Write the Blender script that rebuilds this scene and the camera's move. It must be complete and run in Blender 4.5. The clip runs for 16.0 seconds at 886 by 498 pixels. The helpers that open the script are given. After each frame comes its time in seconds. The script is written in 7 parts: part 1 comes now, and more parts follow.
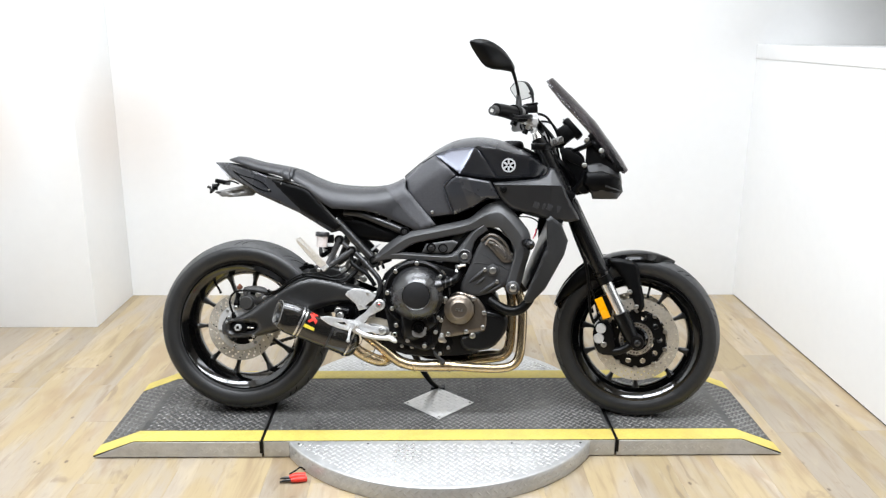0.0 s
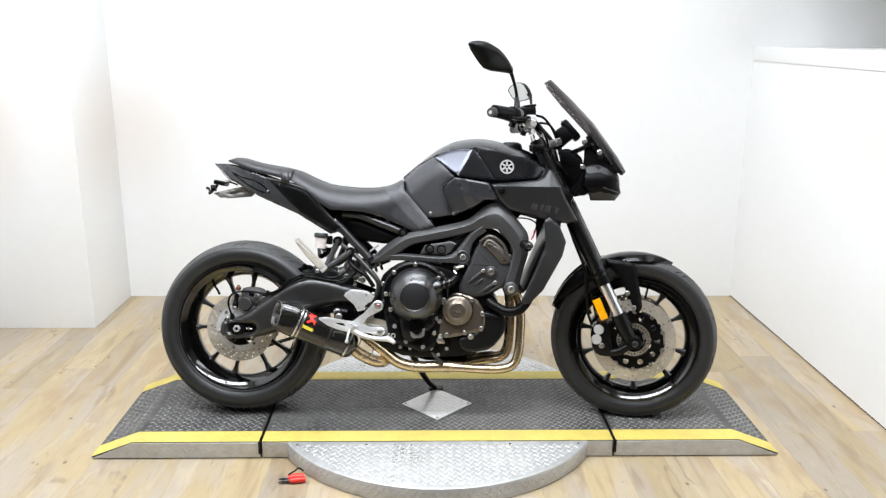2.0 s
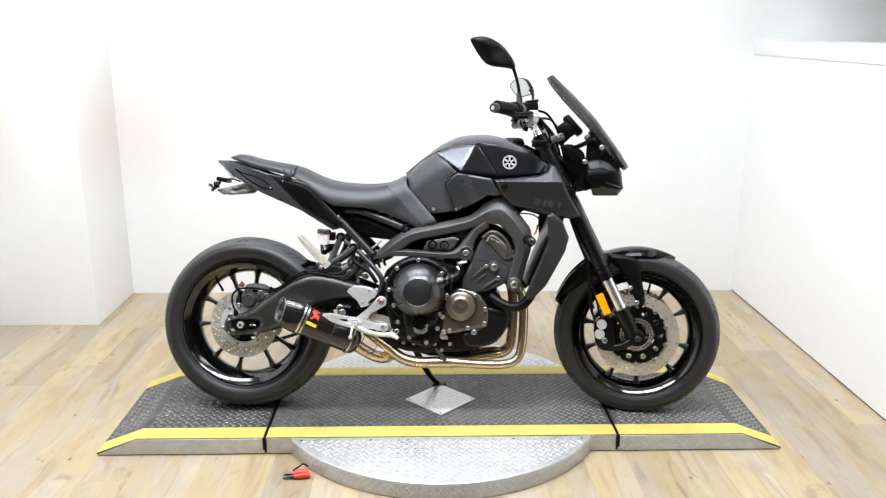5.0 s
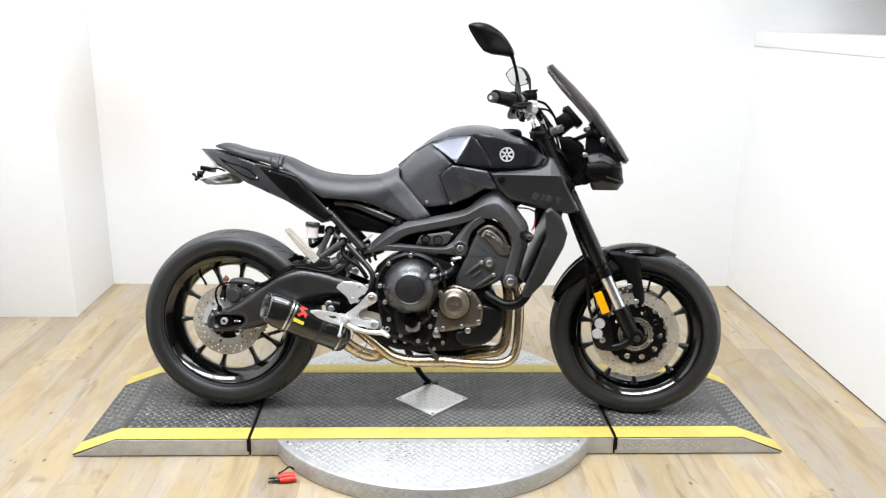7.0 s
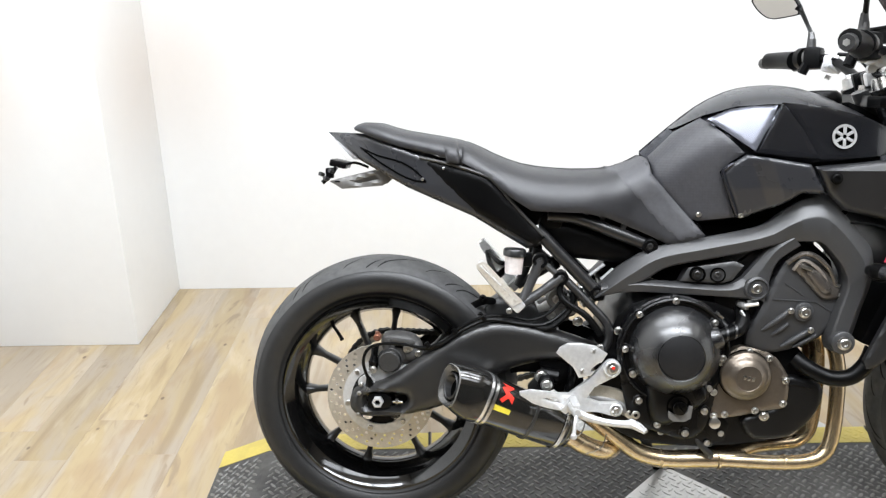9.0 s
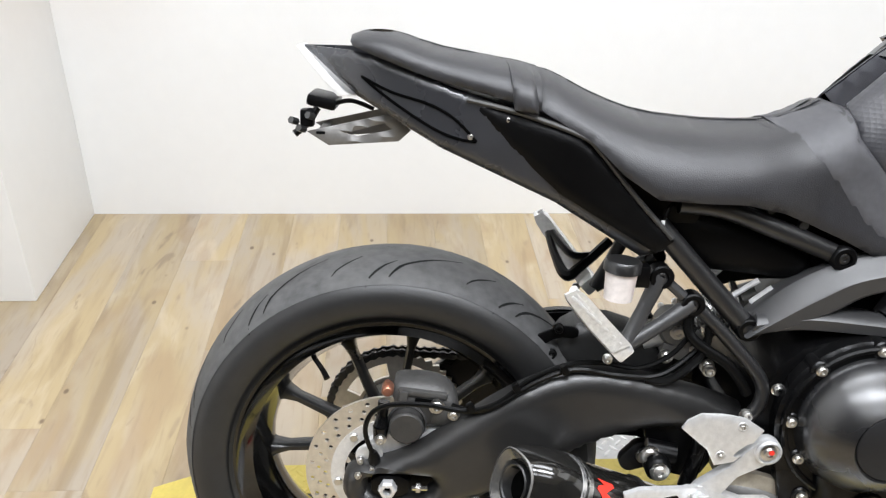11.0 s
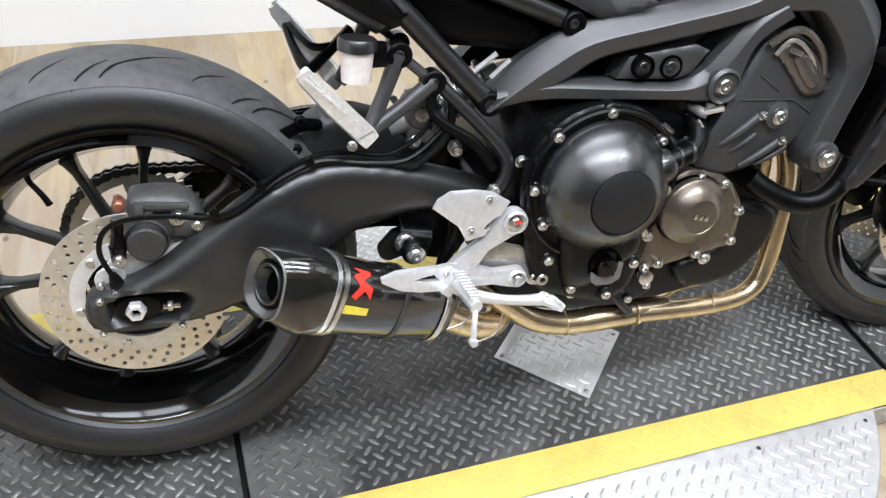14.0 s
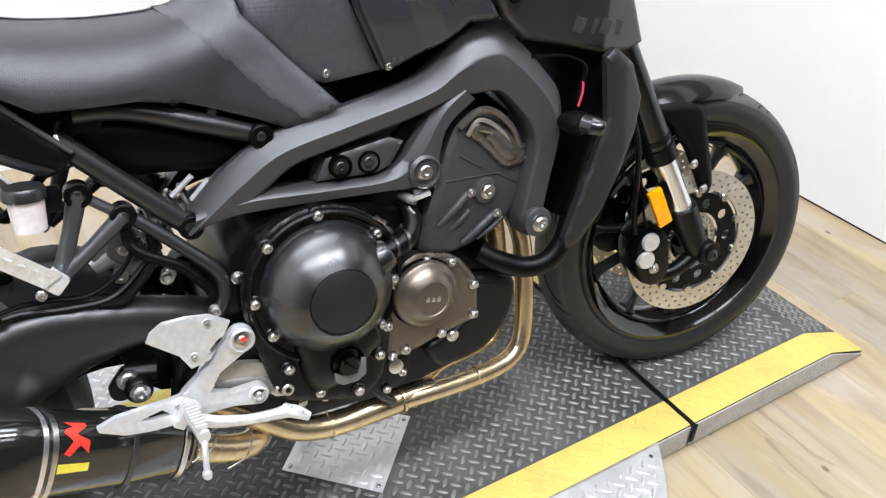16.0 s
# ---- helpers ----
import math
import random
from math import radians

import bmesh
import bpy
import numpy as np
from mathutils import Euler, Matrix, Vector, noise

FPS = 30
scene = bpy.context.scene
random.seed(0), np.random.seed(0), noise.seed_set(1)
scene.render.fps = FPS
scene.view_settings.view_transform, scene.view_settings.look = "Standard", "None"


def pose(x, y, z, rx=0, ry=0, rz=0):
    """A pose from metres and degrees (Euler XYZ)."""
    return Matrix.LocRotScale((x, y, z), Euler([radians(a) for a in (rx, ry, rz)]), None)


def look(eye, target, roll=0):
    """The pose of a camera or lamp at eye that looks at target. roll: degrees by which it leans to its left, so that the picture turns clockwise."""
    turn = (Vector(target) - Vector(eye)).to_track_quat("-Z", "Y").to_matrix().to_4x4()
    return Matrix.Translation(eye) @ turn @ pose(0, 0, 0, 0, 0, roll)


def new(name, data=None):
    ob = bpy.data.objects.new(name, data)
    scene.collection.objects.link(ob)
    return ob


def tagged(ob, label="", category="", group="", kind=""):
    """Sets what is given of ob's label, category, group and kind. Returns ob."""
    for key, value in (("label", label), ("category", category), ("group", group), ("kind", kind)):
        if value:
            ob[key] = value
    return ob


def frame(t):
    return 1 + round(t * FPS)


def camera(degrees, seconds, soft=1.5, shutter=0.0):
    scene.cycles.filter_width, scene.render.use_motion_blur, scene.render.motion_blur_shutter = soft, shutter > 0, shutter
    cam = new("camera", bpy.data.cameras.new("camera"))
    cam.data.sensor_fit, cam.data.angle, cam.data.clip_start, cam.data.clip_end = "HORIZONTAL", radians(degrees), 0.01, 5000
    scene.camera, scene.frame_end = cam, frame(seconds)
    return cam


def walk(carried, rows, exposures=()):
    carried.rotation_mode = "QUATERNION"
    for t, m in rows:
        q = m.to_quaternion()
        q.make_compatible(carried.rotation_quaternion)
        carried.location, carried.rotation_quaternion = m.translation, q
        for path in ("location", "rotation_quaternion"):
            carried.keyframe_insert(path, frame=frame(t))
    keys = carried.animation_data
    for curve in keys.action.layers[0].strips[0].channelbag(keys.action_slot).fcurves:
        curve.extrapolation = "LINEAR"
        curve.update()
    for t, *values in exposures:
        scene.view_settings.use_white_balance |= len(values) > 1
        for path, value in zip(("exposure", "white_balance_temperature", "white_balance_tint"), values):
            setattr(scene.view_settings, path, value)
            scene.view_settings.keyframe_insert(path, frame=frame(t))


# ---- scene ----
from mathutils.geometry import delaunay_2d_cdt

cam = camera(57.4, 16.0, soft=1.3)
PATH = [
    (0, (-0.044, -2.831, 1.427), (-0.005, -0.9, 0.908), 0.3),
    (0.5, (-0.051, -2.83, 1.427), (-0.009, -0.901, 0.9), 0.6),
    (1, (-0.048, -2.828, 1.431), (-0.005, -0.9, 0.901), 0.5),
    (1.5, (-0.053, -2.832, 1.433), (-0.005, -0.902, 0.908), 0.3),
    (2, (-0.05, -2.838, 1.43), (-0.003, -0.906, 0.913), 0.4),
    (2.5, (-0.052, -2.844, 1.434), (-0.009, -0.913, 0.915), 0.3),
    (3, (-0.056, -2.849, 1.439), (-0.008, -0.915, 0.931), 0.4),
    (3.5, (-0.054, -2.848, 1.435), (0.0, -0.917, 0.918), 0.3),
    (4, (-0.056, -2.846, 1.434), (-0.013, -0.916, 0.911), 0.2),
    (6.5, (-0.062, -2.795, 1.424), (-0.01, -0.872, 0.879), 0.1),
    (7, (-0.084, -2.728, 1.424), (-0.002, -0.808, 0.869), 1.0),
    (7.2, (-0.109, -2.68, 1.41), (-0.05, -0.78, 0.886), 1.0),
    (7.5, (-0.191, -2.601, 1.418), (-0.136, -0.678, 0.871), -0.5),
    (7.8, (-0.237, -2.452, 1.389), (-0.254, -0.552, 0.768), -1.8),
    (8, (-0.259, -2.334, 1.386), (-0.341, -0.432, 0.772), -1.3),
    (8.2, (-0.294, -2.19, 1.374), (-0.418, -0.29, 0.774), -2.3),
    (8.5, (-0.384, -2.0, 1.38), (-0.52, -0.098, 0.777), -2.8),
    (8.7, (-0.498, -1.863, 1.371), (-0.558, 0.029, 0.725), -1.6),
    (10.8, (-0.7105, -0.914, 1.296), (-0.5885, 0.847, 0.3535), 1.3),
    (11, (-0.7145, -0.903, 1.27), (-0.5885, 0.817, 0.2565), 1.9),
    (11.5, (-0.7225, -0.898, 1.23), (-0.6175, 0.73, 0.0735), 1.8),
    (12, (-0.7255, -0.9, 1.208), (-0.6295, 0.665, -0.0345), 1.8),
    (12.5, (-0.7365, -0.906, 1.188), (-0.6625, 0.593, -0.1325), 1.4),
    (13, (-0.7285, -0.91, 1.188), (-0.5255, 0.577, -0.1355), 3.1),
    (13.5, (-0.7045, -0.909, 1.19), (-0.2845, 0.545, -0.1175), 6.3),
    (14, (-0.6485, -0.909, 1.19), (-0.0495, 0.488, -0.109), 7.1),
    (14.5, (-0.5825, -0.916, 1.189), (0.1855, 0.427, -0.078), 6.1),
    (15, (-0.5255, -0.938, 1.192), (0.3325, 0.387, -0.036), 6.2),
    (15.5, (-0.4805, -0.963, 1.206), (0.4655, 0.346, 0.026), 5.4),
    (16, (-0.4495, -0.968, 1.234), (0.4645, 0.405, 0.102), 3.4),
]
walk(cam, [(t, look(eye, target, roll)) for t, eye, target, roll in PATH], exposures=[(0, 0.12, 6440, 11), (2.0, 0.06, 6440, 11), (4.0, 0.13, 6460, 11), (7.0, 0.15, 6470, 11), (8.5, 0.17, 6480, 11), (11.0, 0.03, 6560, 12), (12.5, 0.10, 6320, 13), (16.0, 0.09, 6320, 13)])

# ---- world and light ----
world = bpy.data.worlds.new("world")
world.use_nodes = True
world.node_tree.nodes["Background"].inputs[0].default_value = (1, 0.98, 0.95, 1)
world.node_tree.nodes["Background"].inputs[1].default_value = 0.15
scene.world = world


def ceiling_lamp(x, y, z, sx, sy, watts, colour=(0.885, 0.938, 1.0)):
    lamp = bpy.data.lights.new("ceiling_lamp", "AREA")
    lamp.shape, lamp.size, lamp.size_y, lamp.energy, lamp.color = "RECTANGLE", sx, sy, watts, colour
    ob = new("ceiling_lamp", lamp)
    ob.matrix_basis = pose(x, y, z)


for lx, share in ((-1.35, 0.84), (-0.3, 1.16), (0.75, 0.94)):
    for ly, deep, watts in ((-2.15, 0.6, 12), (-0.98, 0.42, 36), (0.15, 0.6, 20)):
        ceiling_lamp(lx, ly, 2.86, 0.95, deep, watts * share)


# ---- materials ----
def rgb(c):
    return (c, c, c, 1) if isinstance(c, (int, float)) else (*c, 1)


def material(name, colour, rough=0.5, metal=0.0, vary=0.15, scale=30.0, bump=0.0, bump_scale=200.0, coat=0.0, dirt=0.0, dirt_colour=0.25, spec=0.5, random=0.0):
    """A principled surface with variation at two scales: soft patches and fine grain."""
    m = bpy.data.materials.new(name)
    m.use_nodes = True
    nt = m.node_tree
    b = nt.nodes["Principled BSDF"]
    co = nt.nodes.new("ShaderNodeTexCoord")
    n1, n2 = (nt.nodes.new("ShaderNodeTexNoise") for _ in range(2))
    n1.inputs["Scale"].default_value, n2.inputs["Scale"].default_value = scale * 0.2, scale * 4
    n1.inputs["Detail"].default_value = n2.inputs["Detail"].default_value = 4
    for n in (n1, n2):
        nt.links.new(co.outputs["Object"], n.inputs["Vector"])
    add = nt.nodes.new("ShaderNodeMath")
    nt.links.new(n1.outputs["Fac"], add.inputs[0]), nt.links.new(n2.outputs["Fac"], add.inputs[1])
    ramp = nt.nodes.new("ShaderNodeMapRange")
    ramp.inputs["From Min"].default_value, ramp.inputs["From Max"].default_value = 0.7, 1.3
    ramp.inputs["To Min"].default_value, ramp.inputs["To Max"].default_value = 1 - vary, 1 + vary
    nt.links.new(add.outputs[0], ramp.inputs["Value"])
    mul = nt.nodes.new("ShaderNodeVectorMath")
    mul.operation = "SCALE"
    mul.inputs[0].default_value = rgb(colour)[:3]
    nt.links.new(ramp.outputs[0], mul.inputs["Scale"])
    out = mul.outputs[0]
    if random:
        info, rr, mm = nt.nodes.new("ShaderNodeObjectInfo"), nt.nodes.new("ShaderNodeMapRange"), nt.nodes.new("ShaderNodeVectorMath")
        rr.inputs["To Min"].default_value, rr.inputs["To Max"].default_value = 1 - random, 1 + random
        nt.links.new(info.outputs["Random"], rr.inputs["Value"])
        mm.operation = "SCALE"
        nt.links.new(out, mm.inputs[0]), nt.links.new(rr.outputs[0], mm.inputs["Scale"])
        out = mm.outputs[0]
    if dirt:
        n3, r3, mix = nt.nodes.new("ShaderNodeTexNoise"), nt.nodes.new("ShaderNodeMapRange"), nt.nodes.new("ShaderNodeMix")
        n3.inputs["Scale"].default_value, n3.inputs["Detail"].default_value = scale * 0.5, 8
        nt.links.new(co.outputs["Object"], n3.inputs["Vector"])
        r3.inputs["From Min"].default_value, r3.inputs["From Max"].default_value, r3.inputs["To Max"].default_value = 0.45, 0.75, dirt
        nt.links.new(n3.outputs["Fac"], r3.inputs["Value"])
        mix.data_type = "RGBA"
        nt.links.new(r3.outputs[0], mix.inputs["Factor"]), nt.links.new(out, mix.inputs[6])
        mix.inputs[7].default_value = rgb(dirt_colour)
        out = mix.outputs[2]
    nt.links.new(out, b.inputs["Base Color"])
    rm = nt.nodes.new("ShaderNodeMapRange")
    rm.inputs["From Min"].default_value, rm.inputs["From Max"].default_value = 0.3, 0.7
    rm.inputs["To Min"].default_value, rm.inputs["To Max"].default_value = rough * 0.82, min(1, rough * 1.18)
    nt.links.new(n1.outputs["Fac"], rm.inputs["Value"]), nt.links.new(rm.outputs[0], b.inputs["Roughness"])
    b.inputs["Metallic"].default_value = metal
    b.inputs["Specular IOR Level"].default_value = spec
    b.inputs["Coat Weight"].default_value = coat
    b.inputs["Coat Roughness"].default_value = 0.08
    if bump:
        nb, bu = nt.nodes.new("ShaderNodeTexNoise"), nt.nodes.new("ShaderNodeBump")
        nb.inputs["Scale"].default_value = bump_scale
        nt.links.new(co.outputs["Object"], nb.inputs["Vector"])
        bu.inputs["Strength"].default_value, bu.inputs["Distance"].default_value = bump, 0.001
        nt.links.new(nb.outputs["Fac"], bu.inputs["Height"]), nt.links.new(bu.outputs[0], b.inputs["Normal"])
    return m


RUBBER = material("tyre_sidewall_rubber", 0.020, 0.38, vary=0.15, scale=14, bump=0.15, bump_scale=300, dirt=0.4, dirt_colour=(0.032, 0.0315, 0.031), spec=0.4)
# Paler than the sidewall: dust, and also overhead light put into the colour.
TREADRUBBER = material("dusty_toplit_tread_rubber", 0.066, 0.56, vary=0.35, scale=16, bump=0.3, bump_scale=260, dirt=0.8, dirt_colour=(0.095, 0.094, 0.091), spec=0.3)
# Near-black for joints and cuts; also puts the shade of recesses into colour.
GROOVE = material("flat_black_and_shade", 0.001, 0.9, spec=0.03)
GLOSS = material("gloss_black_paint", 0.0015, 0.14, coat=0.2, spec=0.28)
SATIN = material("satin_black_paint", (0.0018, 0.0018, 0.002), 0.32, bump=0.1, bump_scale=400, spec=0.2)
FRAME = material("grey_black_frame_paint", (0.037, 0.037, 0.0377), 0.38, vary=0.08, bump=0.12, bump_scale=700, spec=0.65)
WING = material("black_moulded_cover", (0.0135, 0.0138, 0.0152), 0.34, vary=0.06, scale=60, spec=0.6)
RIM = material("gloss_black_rim_paint", 0.002, 0.10, coat=0.6, spec=0.5)
SPOKE = material("satin_black_spoke_paint", (0.0085, 0.0085, 0.0085), 0.30, spec=0.6)
CUTS = material("tread_cut_shade_rubber", 0.009, 0.7, spec=0.1)
CALGREY = material("grey_cast_caliper", (0.072, 0.0705, 0.068), 0.48, metal=0.2, vary=0.2, bump=0.4, bump_scale=300, dirt=0.3, dirt_colour=(0.05, 0.047, 0.042))
CASE = material("engine_black_paint", (0.0024, 0.0024, 0.0026), 0.28, vary=0.12, bump=0.15, bump_scale=500, dirt=0.1, dirt_colour=0.012, spec=0.26)
PLASTIC = material("matte_black_plastic", (0.0014, 0.0014, 0.0016), 0.40, bump=0.3, bump_scale=900, spec=0.15)
TANK = material("dark_matte_metallic_paint", (0.056, 0.058, 0.068), 0.20, metal=0.75, vary=0.03, scale=60, spec=0.5)
GREYPANEL = material("dark_grey_panel", (0.026, 0.0268, 0.0302), 0.28, vary=0.05, scale=60, spec=0.75)
VINYL = material("seat_vinyl", (0.022, 0.022, 0.0242), 0.40, bump=0.45, bump_scale=700, spec=0.55)
VINYL2 = material("seat_vinyl_grip", (0.058, 0.058, 0.063), 0.5, bump=0.5, bump_scale=1200, spec=0.55)
SILVER = material("cast_aluminium", (0.74, 0.74, 0.735), 0.34, metal=0.55, vary=0.12, bump=0.35, bump_scale=400)
STEEL = material("bolt_steel", (0.62, 0.61, 0.59), 0.28, metal=1.0, vary=0.15)
DARKSTEEL = material("dark_steel", (0.09, 0.09, 0.09), 0.35, metal=0.9)
CHROME = material("chrome", (0.80, 0.80, 0.80), 0.22, metal=0.9, vary=0.04)
DISCSTEEL = material("brake_disc_steel", (0.71, 0.67, 0.60), 0.38, metal=0.85, vary=0.12, bump=0.2, bump_scale=150)
GOLD = material("heat_tinted_steel_pipe", (0.70, 0.56, 0.36), 0.27, metal=0.9, vary=0.2, scale=25, dirt=0.3, dirt_colour=(0.42, 0.29, 0.22))
BRONZE = material("bronze_painted_cover", (0.165, 0.138, 0.110), 0.33, metal=0.75, vary=0.10)
CAMCAP = material("brown_black_cover", (0.130, 0.117, 0.104), 0.27, metal=0.65, vary=0.12)
HOSE = material("rubber_hose", 0.0022, 0.36, spec=0.17)
RED = material("red_decal", (0.75, 0.035, 0.02), 0.4)
YELLOWDECAL = material("yellow_decal", (0.70, 0.58, 0.05), 0.45)
ORANGE = material("amber_reflector", (1.0, 0.42, 0.0), 0.3, coat=0.3)
WHITEPLASTIC = material("translucent_white_plastic", (0.72, 0.66, 0.63), 0.4, dirt=0.25, dirt_colour=(0.7, 0.35, 0.28))
WHITE = material("white_button", (0.75, 0.75, 0.74), 0.4)
COPPER = material("copper_banjo", (0.45, 0.2, 0.13), 0.35, metal=0.8)
GREYCAST = material("grey_casting", (0.18, 0.176, 0.168), 0.45, metal=0.4, vary=0.15, bump=0.3)
BLUEWASHER = material("red_wire", (0.5, 0.03, 0.06), 0.5)
PAINT_Y = material("yellow_deck_paint", (0.60, 0.480, 0.110), 0.5, vary=0.08, scale=34, dirt=0.3, dirt_colour=(0.34, 0.25, 0.09))
DECK = material("black_deck_plate", (0.050, 0.0492, 0.0475), 0.42, vary=0.4, scale=16, dirt=0.7, dirt_colour=(0.16, 0.156, 0.146), bump=0.3, bump_scale=300, spec=0.4)
TREADTOP = material("worn_tread_steel", (0.185, 0.181, 0.172), 0.34, metal=0.4, vary=0.5, scale=14)
ALU = material("aluminium_tread_plate", (0.53, 0.53, 0.52), 0.42, metal=0.55, vary=0.16, scale=10, dirt=0.4, dirt_colour=0.30, bump=0.15)
ALUBAR = material("aluminium_tread_bar", (0.70, 0.70, 0.69), 0.3, metal=0.8, vary=0.15)
MUFFACE = material("grey_carbon_face", (0.14, 0.137, 0.13), 0.22, metal=0.6, vary=0.2, scale=80, coat=0.4)
EMBLEM = material("silver_emblem", (0.50, 0.50, 0.50), 0.38, metal=0.5)
ROUGHALU = material("worn_aluminium_rest", (0.82, 0.82, 0.81), 0.32, metal=0.5, vary=0.15, scale=40, bump=1.0, bump_scale=140)
TUBE = material("grey_black_tube_paint", (0.011, 0.011, 0.0113), 0.34, vary=0.12, bump=0.15, bump_scale=500, dirt=0.2, dirt_colour=0.022, spec=0.7)
DARKCAST = material("dark_cast_caliper", (0.05, 0.049, 0.047), 0.45, metal=0.3, vary=0.15, bump=0.3)
CAMPLATE = material("grained_grey_cover", (0.036, 0.036, 0.037), 0.44, vary=0.1, bump=0.4, bump_scale=700, spec=0.5)
DOME = material("satin_cover_paint", (0.011, 0.011, 0.0116), 0.27, vary=0.08, bump=0.04, bump_scale=500, spec=0.95)
LETTER = material("faint_grey_lettering", (0.030, 0.0305, 0.034), 0.45, spec=0.6)
SHIELD = material("dark_grey_shield_plastic", (0.022, 0.022, 0.0215), 0.42, vary=0.12, bump=0.25, bump_scale=700, spec=0.5)
TANKGLOSS = material("gloss_black_tank_paint", (0.009, 0.0093, 0.011), 0.20, vary=0.03, scale=60, coat=0.3, spec=0.5)
LOWPLAST = material("black_cover_plastic", (0.005, 0.005, 0.0052), 0.36, bump=0.25, bump_scale=800, spec=0.35)
TANCAST = material("dull_tan_bracket", (0.38, 0.34, 0.27), 0.45, metal=0.4, vary=0.15, bump=0.3)
PLATE = material("bright_aluminium_plate", (0.74, 0.735, 0.72), 0.34, metal=0.5, vary=0.12, scale=12, dirt=0.25, dirt_colour=(0.5, 0.48, 0.44), bump=0.15)
FORK = material("gloss_black_fork_paint", (0.003, 0.003, 0.0031), 0.26, vary=0.1, bump=0.08, bump_scale=500, spec=0.5)
SHROUD = material("matte_grey_black_shroud_plastic", (0.014, 0.014, 0.0143), 0.45, bump=0.3, bump_scale=800, spec=0.5)
SWING = material("satin_black_swingarm_paint", (0.017, 0.0166, 0.0162), 0.36, vary=0.1, bump=0.12, bump_scale=600, spec=0.65)
CAPPAD = material("matte_cap_black", (0.013, 0.013, 0.0138), 0.5, bump=0.3, bump_scale=900, spec=0.3)
# Paler metal for the thin bar along the cam cap's rim.
CAMEDGE = material("pale_cover_edge", (0.42, 0.38, 0.34), 0.35, metal=0.7)


def carbon_material():
    m = material("glossy_carbon_fibre", 0.005, 0.12, coat=1.0, spec=0.5)
    nt = m.node_tree
    b = nt.nodes["Principled BSDF"]
    co, ch, mp = nt.nodes.new("ShaderNodeTexCoord"), nt.nodes.new("ShaderNodeTexChecker"), nt.nodes.new("ShaderNodeMapping")
    mp.inputs["Rotation"].default_value = (0.4, 0.78, 0.3)
    nt.links.new(co.outputs["Object"], mp.inputs["Vector"]), nt.links.new(mp.outputs[0], ch.inputs["Vector"])
    ch.inputs["Scale"].default_value = 420
    ch.inputs["Color1"].default_value, ch.inputs["Color2"].default_value = (0.007, 0.007, 0.007, 1), (0.014, 0.013, 0.011, 1)
    nt.links.new(ch.outputs["Color"], b.inputs["Base Color"])
    return m


CARBON = carbon_material()


def pad_material():
    """Moulded rubber with small raised cells."""
    m = material("tank_pad_cells", (0.052, 0.052, 0.057), 0.42, spec=0.55)
    nt = m.node_tree
    b = nt.nodes["Principled BSDF"]
    co, vo, bu = nt.nodes.new("ShaderNodeTexCoord"), nt.nodes.new("ShaderNodeTexVoronoi"), nt.nodes.new("ShaderNodeBump")
    vo.inputs["Scale"].default_value, vo.inputs["Randomness"].default_value = 170, 0.05
    nt.links.new(co.outputs["Object"], vo.inputs["Vector"]), nt.links.new(vo.outputs["Distance"], bu.inputs["Height"])
    bu.inputs["Strength"].default_value, bu.inputs["Distance"].default_value = 0.35, 0.0015
    nt.links.new(bu.outputs[0], b.inputs["Normal"])
    return m


PAD = pad_material()


def glass_material(name, colour, alpha):
    m = bpy.data.materials.new(name)
    m.use_nodes = True
    nt = m.node_tree
    b = nt.nodes["Principled BSDF"]
    b.inputs["Base Color"].default_value = rgb(colour)
    b.inputs["Roughness"].default_value = 0.06
    mix, tr = nt.nodes.new("ShaderNodeMixShader"), nt.nodes.new("ShaderNodeBsdfTransparent")
    tr.inputs[0].default_value = (0.75, 0.7, 0.7, 1)
    mix.inputs[0].default_value = alpha
    nt.links.new(tr.outputs[0], mix.inputs[1]), nt.links.new(b.outputs[0], mix.inputs[2])
    nt.links.new(mix.outputs[0], nt.nodes["Material Output"].inputs[0])
    return m


SMOKE = glass_material("smoked_screen", (0.016, 0.013, 0.0145), 0.66)
LENS = glass_material("clear_lens", (0.05, 0.05, 0.05), 0.55)
MIRROR = material("mirror_glass", (0.62, 0.63, 0.62), 0.10, metal=1.0, vary=0.03)


def wall_material(name, colour, tints):
    """White wall paint with a slight orange-peel relief and faint soft-edged tan tints."""
    m = material(name, colour, 0.55, vary=0.012, scale=6, bump=0.15, bump_scale=160)
    nt = m.node_tree
    b = nt.nodes["Principled BSDF"]
    link = b.inputs["Base Color"].links[0]
    out = link.from_socket
    geo = nt.nodes.new("ShaderNodeNewGeometry")
    for (cx, cy, cz), (rx, ry, rz), amount in tints:
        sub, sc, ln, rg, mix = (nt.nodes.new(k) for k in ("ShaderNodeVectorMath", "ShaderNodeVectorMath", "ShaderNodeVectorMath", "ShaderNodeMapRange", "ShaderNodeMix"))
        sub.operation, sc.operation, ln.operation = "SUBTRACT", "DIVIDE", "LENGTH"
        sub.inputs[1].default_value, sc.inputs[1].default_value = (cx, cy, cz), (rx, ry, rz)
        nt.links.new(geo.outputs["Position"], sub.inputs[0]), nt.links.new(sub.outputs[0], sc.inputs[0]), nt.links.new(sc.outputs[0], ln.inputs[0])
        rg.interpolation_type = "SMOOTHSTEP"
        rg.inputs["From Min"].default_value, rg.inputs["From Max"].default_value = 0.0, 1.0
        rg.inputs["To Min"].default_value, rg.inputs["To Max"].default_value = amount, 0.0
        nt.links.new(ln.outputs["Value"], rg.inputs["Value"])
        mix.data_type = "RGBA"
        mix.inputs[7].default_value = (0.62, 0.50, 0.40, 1)
